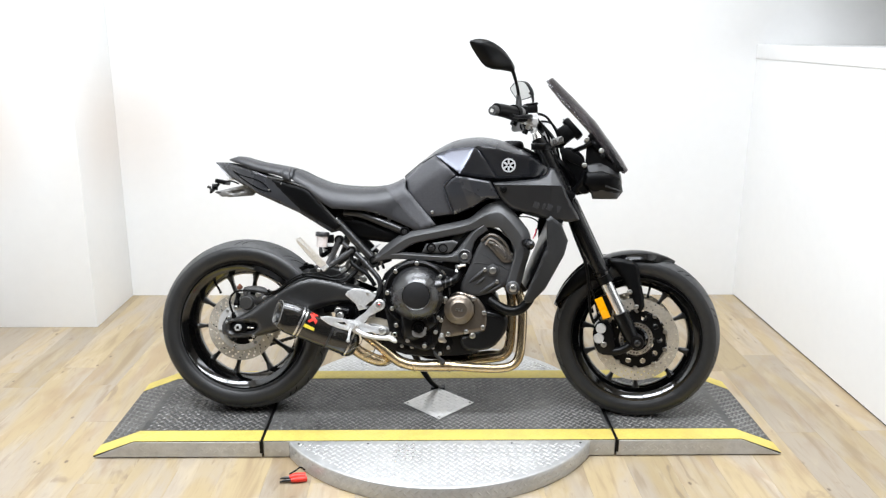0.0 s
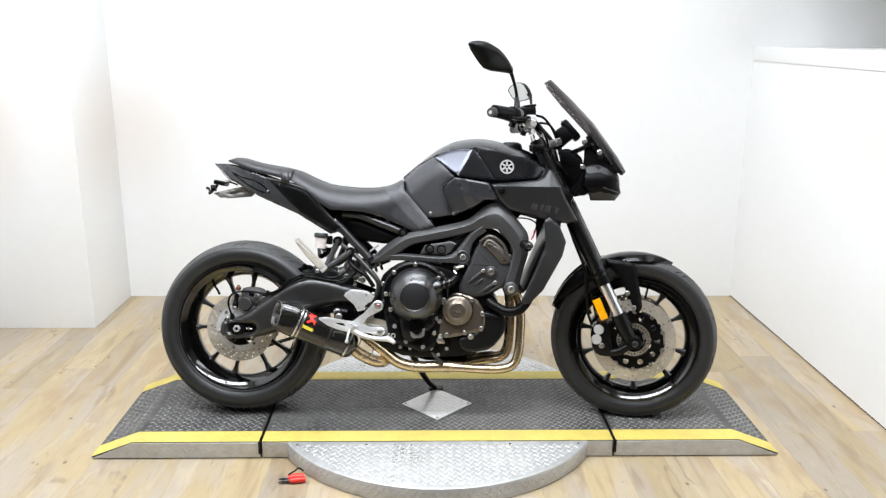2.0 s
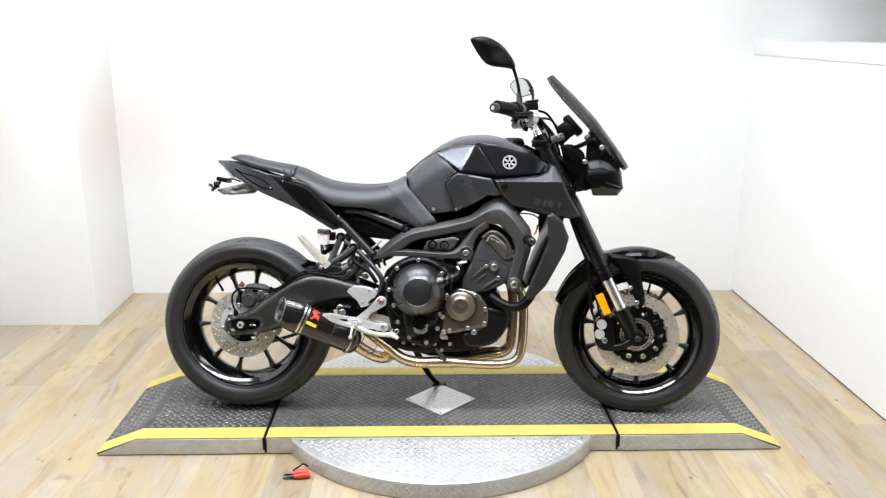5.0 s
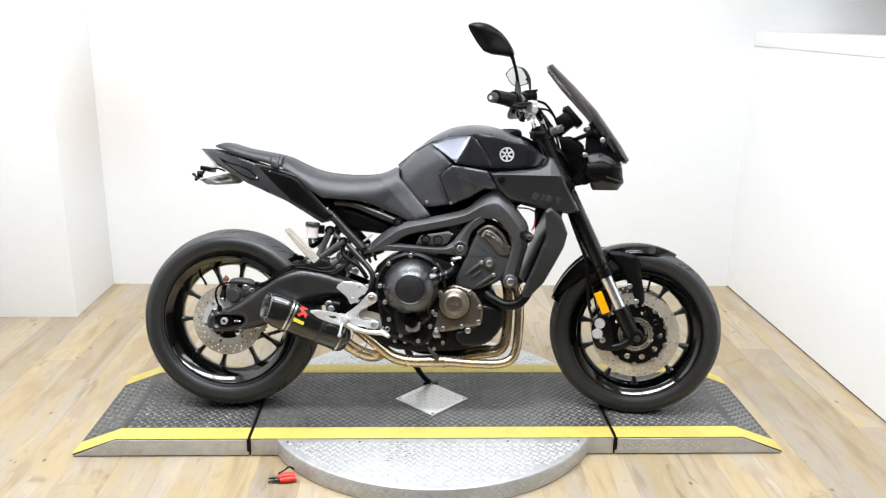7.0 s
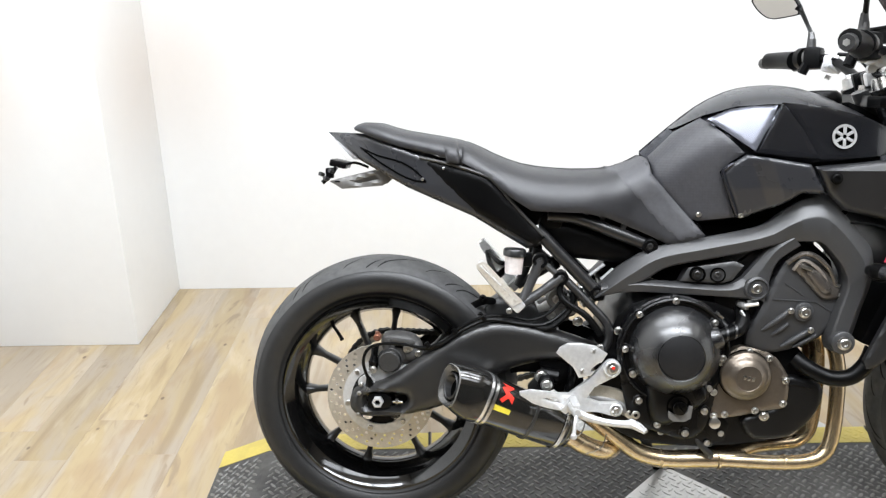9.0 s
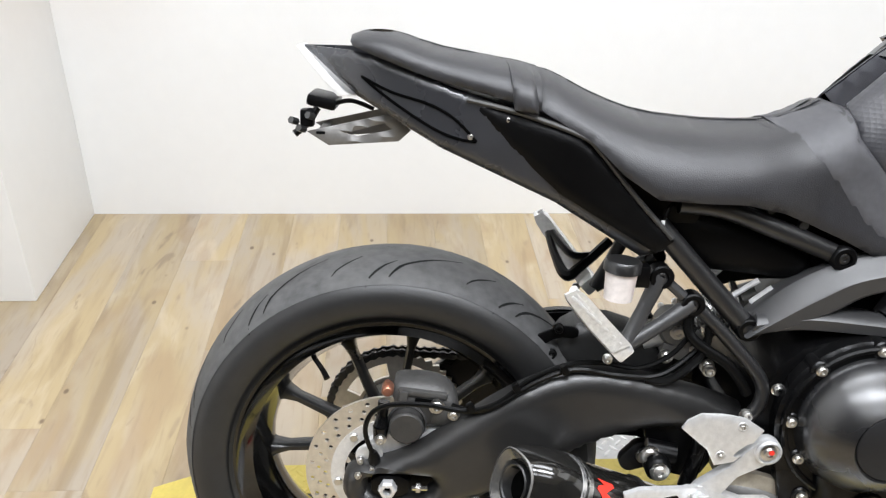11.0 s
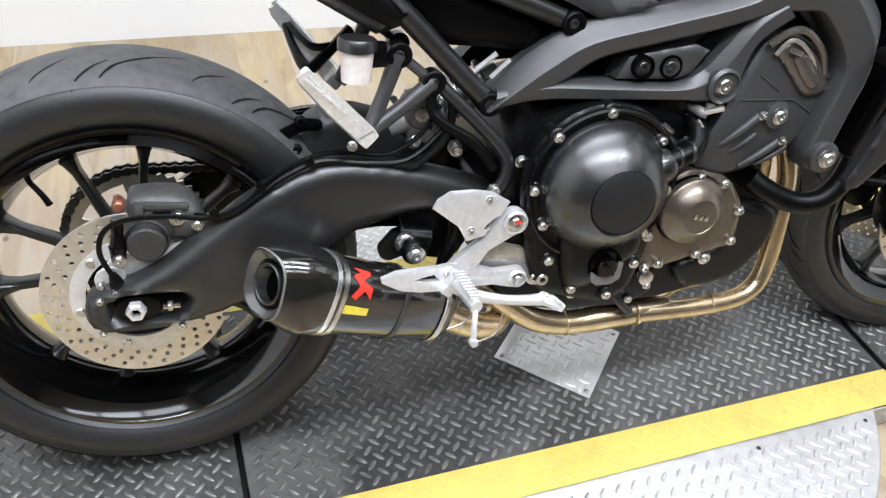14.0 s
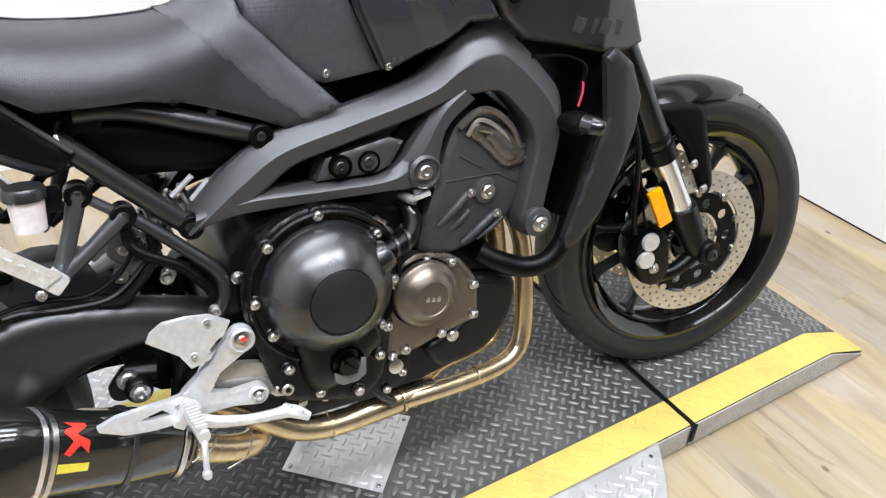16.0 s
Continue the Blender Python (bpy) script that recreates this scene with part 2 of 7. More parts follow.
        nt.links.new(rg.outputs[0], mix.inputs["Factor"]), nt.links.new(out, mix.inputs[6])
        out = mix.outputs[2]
    nt.links.new(out, b.inputs["Base Color"])
    return m


# Three soft round areas, each mixed towards tan, fading out from its centre.
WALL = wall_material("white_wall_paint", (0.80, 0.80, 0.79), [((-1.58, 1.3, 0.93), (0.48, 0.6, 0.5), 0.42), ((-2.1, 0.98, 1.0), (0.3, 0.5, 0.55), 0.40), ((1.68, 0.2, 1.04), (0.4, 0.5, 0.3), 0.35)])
# For unseen rear walls: the dimness behind the camera is put into their colour.
DIMWALL = material("dark_unseen_rear_wall", (0.06, 0.058, 0.056), 0.7, vary=0.1, scale=5)
WALLTOP = wall_material("off_white_wall_paint", (0.80, 0.78, 0.745), [])


def wood_material():
    """Light rustic oak vinyl: long grain, dark streaks and small knots, each plank in its own tone."""
    m = bpy.data.materials.new("rustic_oak_plank")
    m.use_nodes = True
    nt = m.node_tree
    N, L = nt.nodes.new, nt.links.new
    b = nt.nodes["Principled BSDF"]
    co, info, off, mp = N("ShaderNodeNewGeometry"), N("ShaderNodeObjectInfo"), N("ShaderNodeVectorMath"), N("ShaderNodeMapping")
    off.operation = "MULTIPLY_ADD"
    comb = N("ShaderNodeCombineXYZ")
    L(info.outputs["Random"], comb.inputs[0]), L(info.outputs["Random"], comb.inputs[1])
    L(comb.outputs[0], off.inputs[0])
    off.inputs[1].default_value = (37.0, 91.0, 0)
    L(co.outputs["Position"], off.inputs[2])
    mp.inputs["Scale"].default_value = (1, 0.10, 1)
    L(off.outputs[0], mp.inputs["Vector"])
    grain, streak, knot = N("ShaderNodeTexNoise"), N("ShaderNodeTexNoise"), N("ShaderNodeTexNoise")
    for n, s, d, dist in ((grain, 95, 8, 0.3), (streak, 13, 7, 1.6), (knot, 9, 5, 2.0)):
        n.inputs["Scale"].default_value, n.inputs["Detail"].default_value, n.inputs["Distortion"].default_value = s, d, dist
    L(mp.outputs[0], grain.inputs["Vector"]), L(mp.outputs[0], streak.inputs["Vector"])
    mp2 = N("ShaderNodeMapping")
    mp2.inputs["Scale"].default_value = (1, 0.35, 1)
    L(off.outputs[0], mp2.inputs["Vector"]), L(mp2.outputs[0], knot.inputs["Vector"])
    def blend(fac, a, bcol):
        mix = N("ShaderNodeMix")
        mix.data_type = "RGBA"
        L(fac, mix.inputs["Factor"])
        for s, v in ((6, a), (7, bcol)):
            if isinstance(v, tuple):
                mix.inputs[s].default_value = (*v, 1)
            else:
                L(v, mix.inputs[s])
        return mix.outputs[2]

    def band(socket, lo, hi, top=1.0):
        r = N("ShaderNodeMapRange")
        r.interpolation_type = "SMOOTHSTEP"
        r.inputs["From Min"].default_value, r.inputs["From Max"].default_value, r.inputs["To Max"].default_value = lo, hi, top
        L(socket, r.inputs["Value"])
        return r.outputs[0]

    tone, pale = N("ShaderNodeTexNoise"), N("ShaderNodeTexNoise")
    mp3 = N("ShaderNodeMapping")
    mp3.inputs["Scale"].default_value, mp3.inputs["Location"].default_value = (0.8, 0.2, 1), (3.1, 7.7, 0)
    L(off.outputs[0], mp3.inputs["Vector"])
    for n, s, d, dist in ((tone, 8.5, 4, 0.8), (pale, 13, 5, 1.4)):
        n.inputs["Scale"].default_value, n.inputs["Detail"].default_value, n.inputs["Distortion"].default_value = s, d, dist
        L(mp3.outputs[0], n.inputs["Vector"])
    colour = blend(band(tone.outputs["Fac"], 0.38, 0.62), (0.385, 0.325, 0.25), (0.40, 0.312, 0.18))
    colour = blend(band(pale.outputs["Fac"], 0.52, 0.72, 0.5), colour, (0.50, 0.42, 0.30))
    patch = N("ShaderNodeTexNoise")
    mp5 = N("ShaderNodeMapping")
    mp5.inputs["Scale"].default_value, mp5.inputs["Location"].default_value = (1.0, 0.32, 1), (11.3, 2.9, 0)
    L(off.outputs[0], mp5.inputs["Vector"]), L(mp5.outputs[0], patch.inputs["Vector"])
    patch.inputs["Scale"].default_value, patch.inputs["Detail"].default_value, patch.inputs["Distortion"].default_value = 3.6, 6, 2.2
    colour = blend(band(patch.outputs["Fac"], 0.50, 0.68, 0.5), colour, (0.315, 0.215, 0.125))
    colour = blend(band(streak.outputs["Fac"], 0.52, 0.74, 0.6), colour, (0.25, 0.18, 0.105))
    colour = blend(band(grain.outputs["Fac"], 0.50, 0.75, 0.35), colour, (0.27, 0.20, 0.125))
    colour = blend(band(knot.outputs["Fac"], 0.62, 0.72, 0.7), colour, (0.24, 0.18, 0.12))
    spots = N("ShaderNodeTexVoronoi")
    spots.inputs["Scale"].default_value = 5.5
    mp4 = N("ShaderNodeMapping")
    mp4.inputs["Scale"].default_value = (1.6, 1, 1)
    L(off.outputs[0], mp4.inputs["Vector"]), L(mp4.outputs[0], spots.inputs["Vector"])
    colour = blend(band(spots.outputs["Distance"], 0.075, 0.03, 0.85), colour, (0.12, 0.08, 0.05))
    rv = N("ShaderNodeMapRange")
    rv.inputs["To Min"].default_value, rv.inputs["To Max"].default_value = 0.84, 1.10
    L(info.outputs["Random"], rv.inputs["Value"])
    s1, s2 = N("ShaderNodeVectorMath"), N("ShaderNodeBump")
    s1.operation = "SCALE"
    L(colour, s1.inputs[0]), L(rv.outputs[0], s1.inputs["Scale"])
    L(s1.outputs[0], b.inputs["Base Color"])
    s2.inputs["Strength"].default_value, s2.inputs["Distance"].default_value = 0.10, 0.001
    L(grain.outputs["Fac"], s2.inputs["Height"]), L(s2.outputs[0], b.inputs["Normal"])
    b.inputs["Roughness"].default_value = 0.42
    return m


WOOD = wood_material()
CAULK = material("floor_underlay_dark", (0.10, 0.075, 0.05), 0.8)


# ---- building tools ----
def mesh_object(name, verts, faces, mat, parent=None, label="", smooth=40, matrix=None):
    me = bpy.data.meshes.new(name)
    me.from_pydata([tuple(v) for v in verts], [], [tuple(f) for f in faces])
    if smooth:
        me.shade_smooth()
        me.set_sharp_from_angle(angle=radians(smooth))
    me.update()
    me.materials.append(mat)
    ob = new(name, me)
    if parent:
        ob.parent = parent
    if matrix is not None:
        ob.matrix_basis = matrix
    if label:
        ob["label"] = label
    return ob


def part(name, bm, mat, parent, label="", smooth=40, matrix=None):
    """Links a bmesh, or (verts, faces), as one mesh object under a thing or under a part."""
    if isinstance(bm, tuple):
        return mesh_object(name, bm[0], bm[1], mat, parent, label, smooth, matrix)
    me = bpy.data.meshes.new(name)
    bmesh.ops.recalc_face_normals(bm, faces=bm.faces)
    bm.to_mesh(me)
    bm.free()
    if smooth:
        me.shade_smooth()
        me.set_sharp_from_angle(angle=radians(smooth))
    me.materials.append(mat)
    ob = new(name, me)
    if parent:
        ob.parent = parent
    if matrix is not None:
        ob.matrix_basis = matrix
    if label:
        ob["label"] = label
    return ob


def join(*geos):
    verts, faces = [], []
    for v, f in geos:
        n = len(verts)
        verts += [tuple(p) for p in v]
        faces += [tuple(i + n for i in q) for q in f]
    return verts, faces


def moved(geo, m):
    return [tuple(m @ Vector(p)) for p in geo[0]], geo[1]


def mirrored(geo):
    return [(x, -y, z) for x, y, z in geo[0]], [tuple(reversed(f)) for f in geo[1]]


def bevelled(bm, width, segments=2, angle=30):
    edges = [e for e in bm.edges if len(e.link_faces) == 2 and e.calc_face_angle(0) > radians(angle)]
    if width:
        bmesh.ops.bevel(bm, geom=edges, offset=width, segments=segments, profile=0.6, affect="EDGES", clamp_overlap=True)
    return bm


def geo_of(bm):
    bmesh.ops.recalc_face_normals(bm, faces=bm.faces)
    bm.verts.index_update()
    out = [tuple(v.co) for v in bm.verts], [tuple(v.index for v in f.verts) for f in bm.faces]
    bm.free()
    return out


def block(cx, cy, cz, sx, sy, sz, bevel=0.003, turn=(0, 0, 0), taper=1.0):
    bm = bmesh.new()
    bmesh.ops.create_cube(bm, size=1)
    for v in bm.verts:
        k = taper if v.co.z > 0 else 1
        v.co = Vector((v.co.x * sx * k, v.co.y * sy * k, v.co.z * sz))
    bevelled(bm, bevel)
    bm.transform(pose(cx, cy, cz, *turn))
    return geo_of(bm)


def slab(outline, y0, y1, bevel=0.003, segments=2):
    """A plate: an outline in x and z, from y0 to y1, with bevelled edges."""
    bm = bmesh.new()
    vs = [bm.verts.new((x, y0, z)) for x, z in outline]
    f = bm.faces.new(vs)
    ext = bmesh.ops.extrude_face_region(bm, geom=[f])
    for v in ext["geom"]:
        if isinstance(v, bmesh.types.BMVert):
            v.co.y = y1
    bmesh.ops.recalc_face_normals(bm, faces=bm.faces)
    bevelled(bm, bevel, segments, 20)
    big = [f for f in bm.faces if len(f.verts) > 4]
    bmesh.ops.triangulate(bm, faces=big)
    return geo_of(bm)


def lathe(profile, segments=48, closed=False, arc=(0, 360)):
    """A profile of (radius, y) turned round the y axis."""
    full = arc[1] - arc[0] >= 360
    n = segments if full else segments + 1
    verts, faces, k = [], [], len(profile)
    for i in range(n):
        a = radians(arc[0] + (arc[1] - arc[0]) * i / segments)
        verts += [(r * math.cos(a), y, r * math.sin(a)) for r, y in profile]
    for i in range(segments):
        j = (i + 1) % n
        for p in range(k if closed else k - 1):
            q = (p + 1) % k
            faces.append((i * k + p, j * k + p, j * k + q, i * k + q))
    bm = bmesh.new()
    vs = [bm.verts.new(v) for v in verts]
    for f in faces:
        bm.faces.new([vs[i] for i in f])
    bmesh.ops.remove_doubles(bm, verts=bm.verts, dist=1e-6)
    bmesh.ops.dissolve_degenerate(bm, dist=1e-7, edges=bm.edges)
    return geo_of(bm)


def at(geo, x, y, z, rx=0, ry=0, rz=0):
    return moved(geo, pose(x, y, z, rx, ry, rz))


def curve_points(points, steps=6):
    """A smooth line through the points."""
    p = [Vector(q) for q in points]
    if len(p) < 3:
        return p
    out = []
    for i in range(len(p) - 1):
        a, b, c, d = p[max(i - 1, 0)], p[i], p[i + 1], p[min(i + 2, len(p) - 1)]
        for s in range(steps):
            t = s / steps
            out.append(0.5 * (2 * b + (c - a) * t + (2 * a - 5 * b + 4 * c - d) * t * t + (3 * b - a - 3 * c + d) * t ** 3))
    return out + [p[-1]]


def tube(points, radius, segments=10, steps=6, flat=1.0):
    """A round bar along a smooth line; radius may be a list over the given points."""
    line = curve_points(points, steps)
    n = len(line)
    rad = radius if isinstance(radius, (list, tuple)) else [radius] * len(points)
    verts, faces, up = [], [], None
    for i, p in enumerate(line):
        d = (line[min(i + 1, n - 1)] - line[max(i - 1, 0)]).normalized()
        if up is None:
            up = d.orthogonal().normalized() if abs(d.y) > 0.9 else d.cross(Vector((0, 1, 0))).normalized()
        up = (up - d * up.dot(d)).normalized()
        side = d.cross(up)
        t = i / (n - 1) * (len(rad) - 1)
        k = min(int(t), len(rad) - 2) if len(rad) > 1 else 0
        r = rad[k] + (rad[min(k + 1, len(rad) - 1)] - rad[k]) * (t - k)
        verts += [p + (up * math.cos(a) + side * math.sin(a) * flat) * r for a in (2 * math.pi * s / segments for s in range(segments))]
    for i in range(n - 1):
        for s in range(segments):
            q = (s + 1) % segments
            faces.append((i * segments + s, i * segments + q, (i + 1) * segments + q, (i + 1) * segments + s))
    faces += [tuple(reversed(range(segments))), tuple(range((n - 1) * segments, n * segments))]
    return [tuple(v) for v in verts], faces


def inside(pts, poly):
    x, z = pts[:, 0], pts[:, 1]
    res = np.zeros(len(pts), bool)
    p, q = np.array(poly), np.roll(np.array(poly), -1, 0)
    for (x0, z0), (x1, z1) in zip(p, q):
        hit = (z0 > z) != (z1 > z)
        with np.errstate(divide="ignore", invalid="ignore"):
            res ^= hit & (x < (x1 - x0) * (z - z0) / (z1 - z0) + x0)
    return res


def edge_distance(pts, polys):
    best = np.full(len(pts), 9.0)
    for poly in polys:
        p, q = np.array(poly), np.roll(np.array(poly), -1, 0)
        for a, b in zip(p, q):
            ab = b - a
            t = np.clip(((pts - a) @ ab) / max(ab @ ab, 1e-12), 0, 1)
            best = np.minimum(best, np.hypot(*(pts - a - t[:, None] * ab).T))
    return best


def rounded(poly, times=2):
    """Chaikin's corner cutting: an outline with soft corners."""
    p = np.array(poly, float)
    for _ in range(times):
        q = np.roll(p, -1, 0)
        p = np.stack([0.75 * p + 0.25 * q, 0.25 * p + 0.75 * q], 1).reshape(-1, 2)
    return [tuple(v) for v in p]


def triangulated(outline, holes, step, creases=()):
    loops = []
    for poly in [outline, *holes]:
        pts = []
        for a, b in zip(poly, [*poly[1:], poly[0]]):
            k = max(1, round(math.dist(a, b) / step))
            pts += [(a[0] + (b[0] - a[0]) * i / k, a[1] + (b[1] - a[1]) * i / k) for i in range(k)]
        loops.append(pts)
    flat, edges = [], []
    for pts in loops:
        n = len(flat)
        flat += pts
        edges += [(n + i, n + (i + 1) % len(pts)) for i in range(len(pts))]
    lines = []
    for line in creases:
        n = len(flat)
        pts = [p for a, b in zip(line, line[1:]) for p in [(a[0] + (b[0] - a[0]) * i / 6, a[1] + (b[1] - a[1]) * i / 6) for i in range(6)]] + [line[-1]]
        pts = [tuple(p) for p, ok in zip(pts, inside(np.array(pts), outline) & (edge_distance(np.array(pts), [outline, *holes]) > step * 0.3)) if ok]
        flat += pts
        lines.append(pts)
        edges += [(n + i, n + i + 1) for i in range(len(pts) - 1) if math.dist(pts[i], pts[i + 1]) < step * 4]
    o = np.array(outline)
    gx, gz = np.meshgrid(np.arange(o[:, 0].min(), o[:, 0].max(), step), np.arange(o[:, 1].min(), o[:, 1].max(), step * 0.87))
    gx = gx + (np.arange(gx.shape[0]) % 2)[:, None] * step * 0.5
    grid = np.stack([gx.ravel(), gz.ravel()], 1)
    keep = inside(grid, outline)
    for h in holes:
        keep &= ~inside(grid, h)
    keep &= edge_distance(grid, [outline, *holes]) > step * 0.45
    for pts in lines:
        near = np.min([np.hypot(*(grid - p).T) for p in pts], 0) if pts else 9
        keep &= near > step * 0.5
    verts = [Vector(v) for v in flat] + [Vector(v) for v in grid[keep]]
    vs, _, fs, *_ = delaunay_2d_cdt(verts, edges, [], 1, 1e-6)
    pts = np.array([tuple(v) for v in vs])
    fs = [f for f in fs]
    if fs:
        cen = np.array([pts[list(f)].mean(0) for f in fs])
        ok = inside(cen, outline)
        for h in holes:
            ok &= ~inside(cen, h)
        fs = [f for f, k in zip(fs, ok) if k]
    return pts, fs


def shell(outline, width, depth=0.012, edge=0.02, thick=0.01, step=0.008, holes=(), side=-1, creases=()):
    """A moulded panel: the outline in x and z stands off the middle plane by width(x, z), and rolls inwards by depth over its rim."""
    pts, fs = triangulated(outline, list(holes), step, creases)
    d = np.clip(edge_distance(pts, [outline, *holes]) / edge, 0, 1)
    w = np.array([width(x, z) for x, z in pts]) if callable(width) else np.full(len(pts), float(width))
    drop = depth * (1 - np.sqrt(np.clip(1 - (1 - d) ** 2, 0, 1)))
    front = np.stack([pts[:, 0], side * (w - drop), pts[:, 1]], 1)
    back = np.stack([pts[:, 0], side * (w - depth - thick), pts[:, 1]], 1)
    n = len(pts)
    count = {}
    for f in fs:
        for a, b in zip(f, [*f[1:], f[0]]):
            count[(a, b)] = 1
    rim = [(a, b) for a, b in count if (b, a) not in count]
    faces = []
    for f in fs:
        faces += [tuple(f) if side < 0 else tuple(reversed(f)), tuple(i + n for i in (reversed(f) if side < 0 else f))]
    for a, b in rim:
        faces.append((b, a, a + n, b + n) if side < 0 else (a, b, b + n, a + n))
    return [tuple(v) for v in np.concatenate([front, back])], faces


def interp(*pairs):
    """A smooth curve through the pairs."""
    xs, ys = np.array([p[0] for p in pairs], float), np.array([p[1] for p in pairs], float)
    slope = np.gradient(ys, xs)

    def f(x):
        if x <= xs[0] or x >= xs[-1]:
            return float(ys[0] if x <= xs[0] else ys[-1])
        i = int(np.searchsorted(xs, x)) - 1
        h = xs[i + 1] - xs[i]
        t = (x - xs[i]) / h
        return float((2 * t**3 - 3 * t**2 + 1) * ys[i] + (t**3 - 2 * t**2 + t) * h * slope[i] + (3 * t**2 - 2 * t**3) * ys[i + 1] + (t**3 - t**2) * h * slope[i + 1])

    return f


def circle(cx, cz, r, n=24, phase=0.0):
    return [(cx + r * math.cos(2 * math.pi * i / n + phase), cz + r * math.sin(2 * math.pi * i / n + phase)) for i in range(n)]


def hull(*circles, n=28):
    """The outline round several circles."""
    pts = sorted({(round(x, 5), round(z, 5)) for cx, cz, r in circles for x, z in circle(cx, cz, r, n)})

    def half(points):
        out = []
        for p in points:
            while len(out) > 1 and (out[-1][0] - out[-2][0]) * (p[1] - out[-2][1]) - (out[-1][1] - out[-2][1]) * (p[0] - out[-2][0]) <= 0:
                out.pop()
            out.append(p)
        return out[:-1]

    return half(pts) + half(pts[::-1])


BOLT = {}


def bolt(parent, x, y, z, r=0.0065, h=0.006, mat=None, side=-1, name="bolt"):
    """A flanged hexagon bolt with a socket, its axis across the machine."""
    mat = mat or STEEL
    key = (r, h, mat.name, side)
    if key not in BOLT:
        s = side
        flange = lathe([(0.0, 0), (r * 1.35, 0), (r * 1.35, s * h * 0.3), (r, s * h * 0.4)], 14)
        head = lathe([(r, s * h * 0.3), (r, s * h * 0.85), (r * 0.85, s * h), (r * 0.5, s * h), (r * 0.45, s * h * 0.5), (0, s * h * 0.5)], 12)
        v, f = join(flange, head)
        me = bpy.data.meshes.new("bolt")
        bm = bmesh.new()
        vs = [bm.verts.new(p) for p in v]
        for q in f:
            bm.faces.new([vs[i] for i in q])
        bmesh.ops.recalc_face_normals(bm, faces=bm.faces)
        bm.to_mesh(me)
        bm.free()
        me.shade_smooth()
        me.set_sharp_from_angle(angle=radians(35))
        me.materials.append(mat)
        BOLT[key] = me
    ob = new(name, BOLT[key])
    ob.parent = parent
    ob.location = (x, y, z)
    return ob


# ---- room ----
def wall(name, x0, x1, y0, y1, z0, z1, mat, label, bevel=0.0):
    ob = part(name, block((x0 + x1) / 2, (y0 + y1) / 2, (z0 + z1) / 2, x1 - x0, y1 - y0, z1 - z0, bevel), mat, None, label, smooth=30)
    return tagged(ob, label, "wall", kind="structure")


BACK, LEFT, RIGHT, FRONT, TOP = 1.486, -2.25, 1.68, -6.0, 2.9
EAST = 2.75
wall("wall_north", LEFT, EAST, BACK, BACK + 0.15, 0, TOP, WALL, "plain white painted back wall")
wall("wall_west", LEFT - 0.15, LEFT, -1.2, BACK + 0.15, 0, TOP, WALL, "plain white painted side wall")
wall("wall_west_rear", LEFT - 0.15, LEFT, FRONT, -1.2, 0, TOP, DIMWALL, "unseen dark grey wall, its colour standing for the dim rear of the room")
wall("pillar", LEFT, -1.68, 0.98, BACK, 0, TOP, WALL, "white painted wall pillar in the corner with faint soft tan tints", 0.004)
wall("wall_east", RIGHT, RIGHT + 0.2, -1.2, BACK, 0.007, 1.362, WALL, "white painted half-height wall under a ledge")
wall("trim_joint", RIGHT + 0.004, RIGHT + 0.2, -1.2, BACK, 0, 0.007, GROOVE, "dark open joint between half wall and floor")
wall("wall_east_upper", EAST, EAST + 0.15, -1.2, BACK, 1.375, TOP, WALLTOP, "off-white wall set back above the ledge")
wall("wall_east_rear", EAST, EAST + 0.15, FRONT, -1.2, 0, TOP, DIMWALL, "unseen dark grey wall, its colour standing for the dim rear of the room")
wall("wall_south", LEFT, EAST, FRONT - 0.15, FRONT, 0, TOP, DIMWALL, "unseen dark grey wall, its colour standing for the dim rear of the room")
# Added block, out of view: it shades the recess above the ledge from the lamps.
wall("wall_east_light_block", RIGHT, EAST, -1.2, BACK, 1.96, TOP, WALLTOP, "unseen off-white block added to keep lamp light out of the recess")
ledge = wall("trim", RIGHT - 0.006, EAST - 0.002, -1.2, BACK - 0.002, 1.300, 1.371, WALL, "white painted ledge board along the half wall", 0.004)
tagged(part("ceiling", block((LEFT + EAST) / 2, (FRONT + BACK) / 2, TOP + 0.05, EAST - LEFT + 0.3, BACK - FRONT + 0.3, 0.1, 0), WALLTOP, None), "plain white ceiling", "ceiling", kind="structure")
floor = tagged(part("floor", block((LEFT + EAST) / 2, (FRONT + BACK) / 2, -0.055, EAST - LEFT + 0.3, BACK - FRONT + 0.3, 0.1, 0), CAULK, None), "light rustic oak plank floor", "floor", kind="structure")

# ---- display turntable and ramps ----
H = 0.060
PITCH = 0.0205


def treads(inside_fn, place, pitch=PITCH, length=0.0118, wide=0.0040, high=0.0021):
    """Raised lozenge bars with domed tops, turned to and fro on a square lattice; place(u, v) gives the point and the two axes of the sheet."""
    verts, faces = [], []
    ring = [(1, 0), (0.62, 0.8), (0, 1), (-0.62, 0.8), (-1, 0), (-0.62, -0.8), (0, -1), (0.62, -0.8)]
    u0, u1, v0, v1, keep = inside_fn
    h = pitch / math.sqrt(2)
    for i in range(int(u0 / h) - 1, int(u1 / h) + 2):
        for j in range(int(v0 / h) - 1, int(v1 / h) + 2):
            if (i + j) % 2:
                continue
            u, v = (i + 0.5) * h, (j + 0.5) * h
            if not keep(u, v):
                continue
            a = math.pi / 4 * (1 if i % 2 else -1)
            p, eu, ev = place(u, v)
            n = eu.cross(ev).normalized()
            d, s = eu * math.cos(a) + ev * math.sin(a), ev * math.cos(a) - eu * math.sin(a)
            k = len(verts)
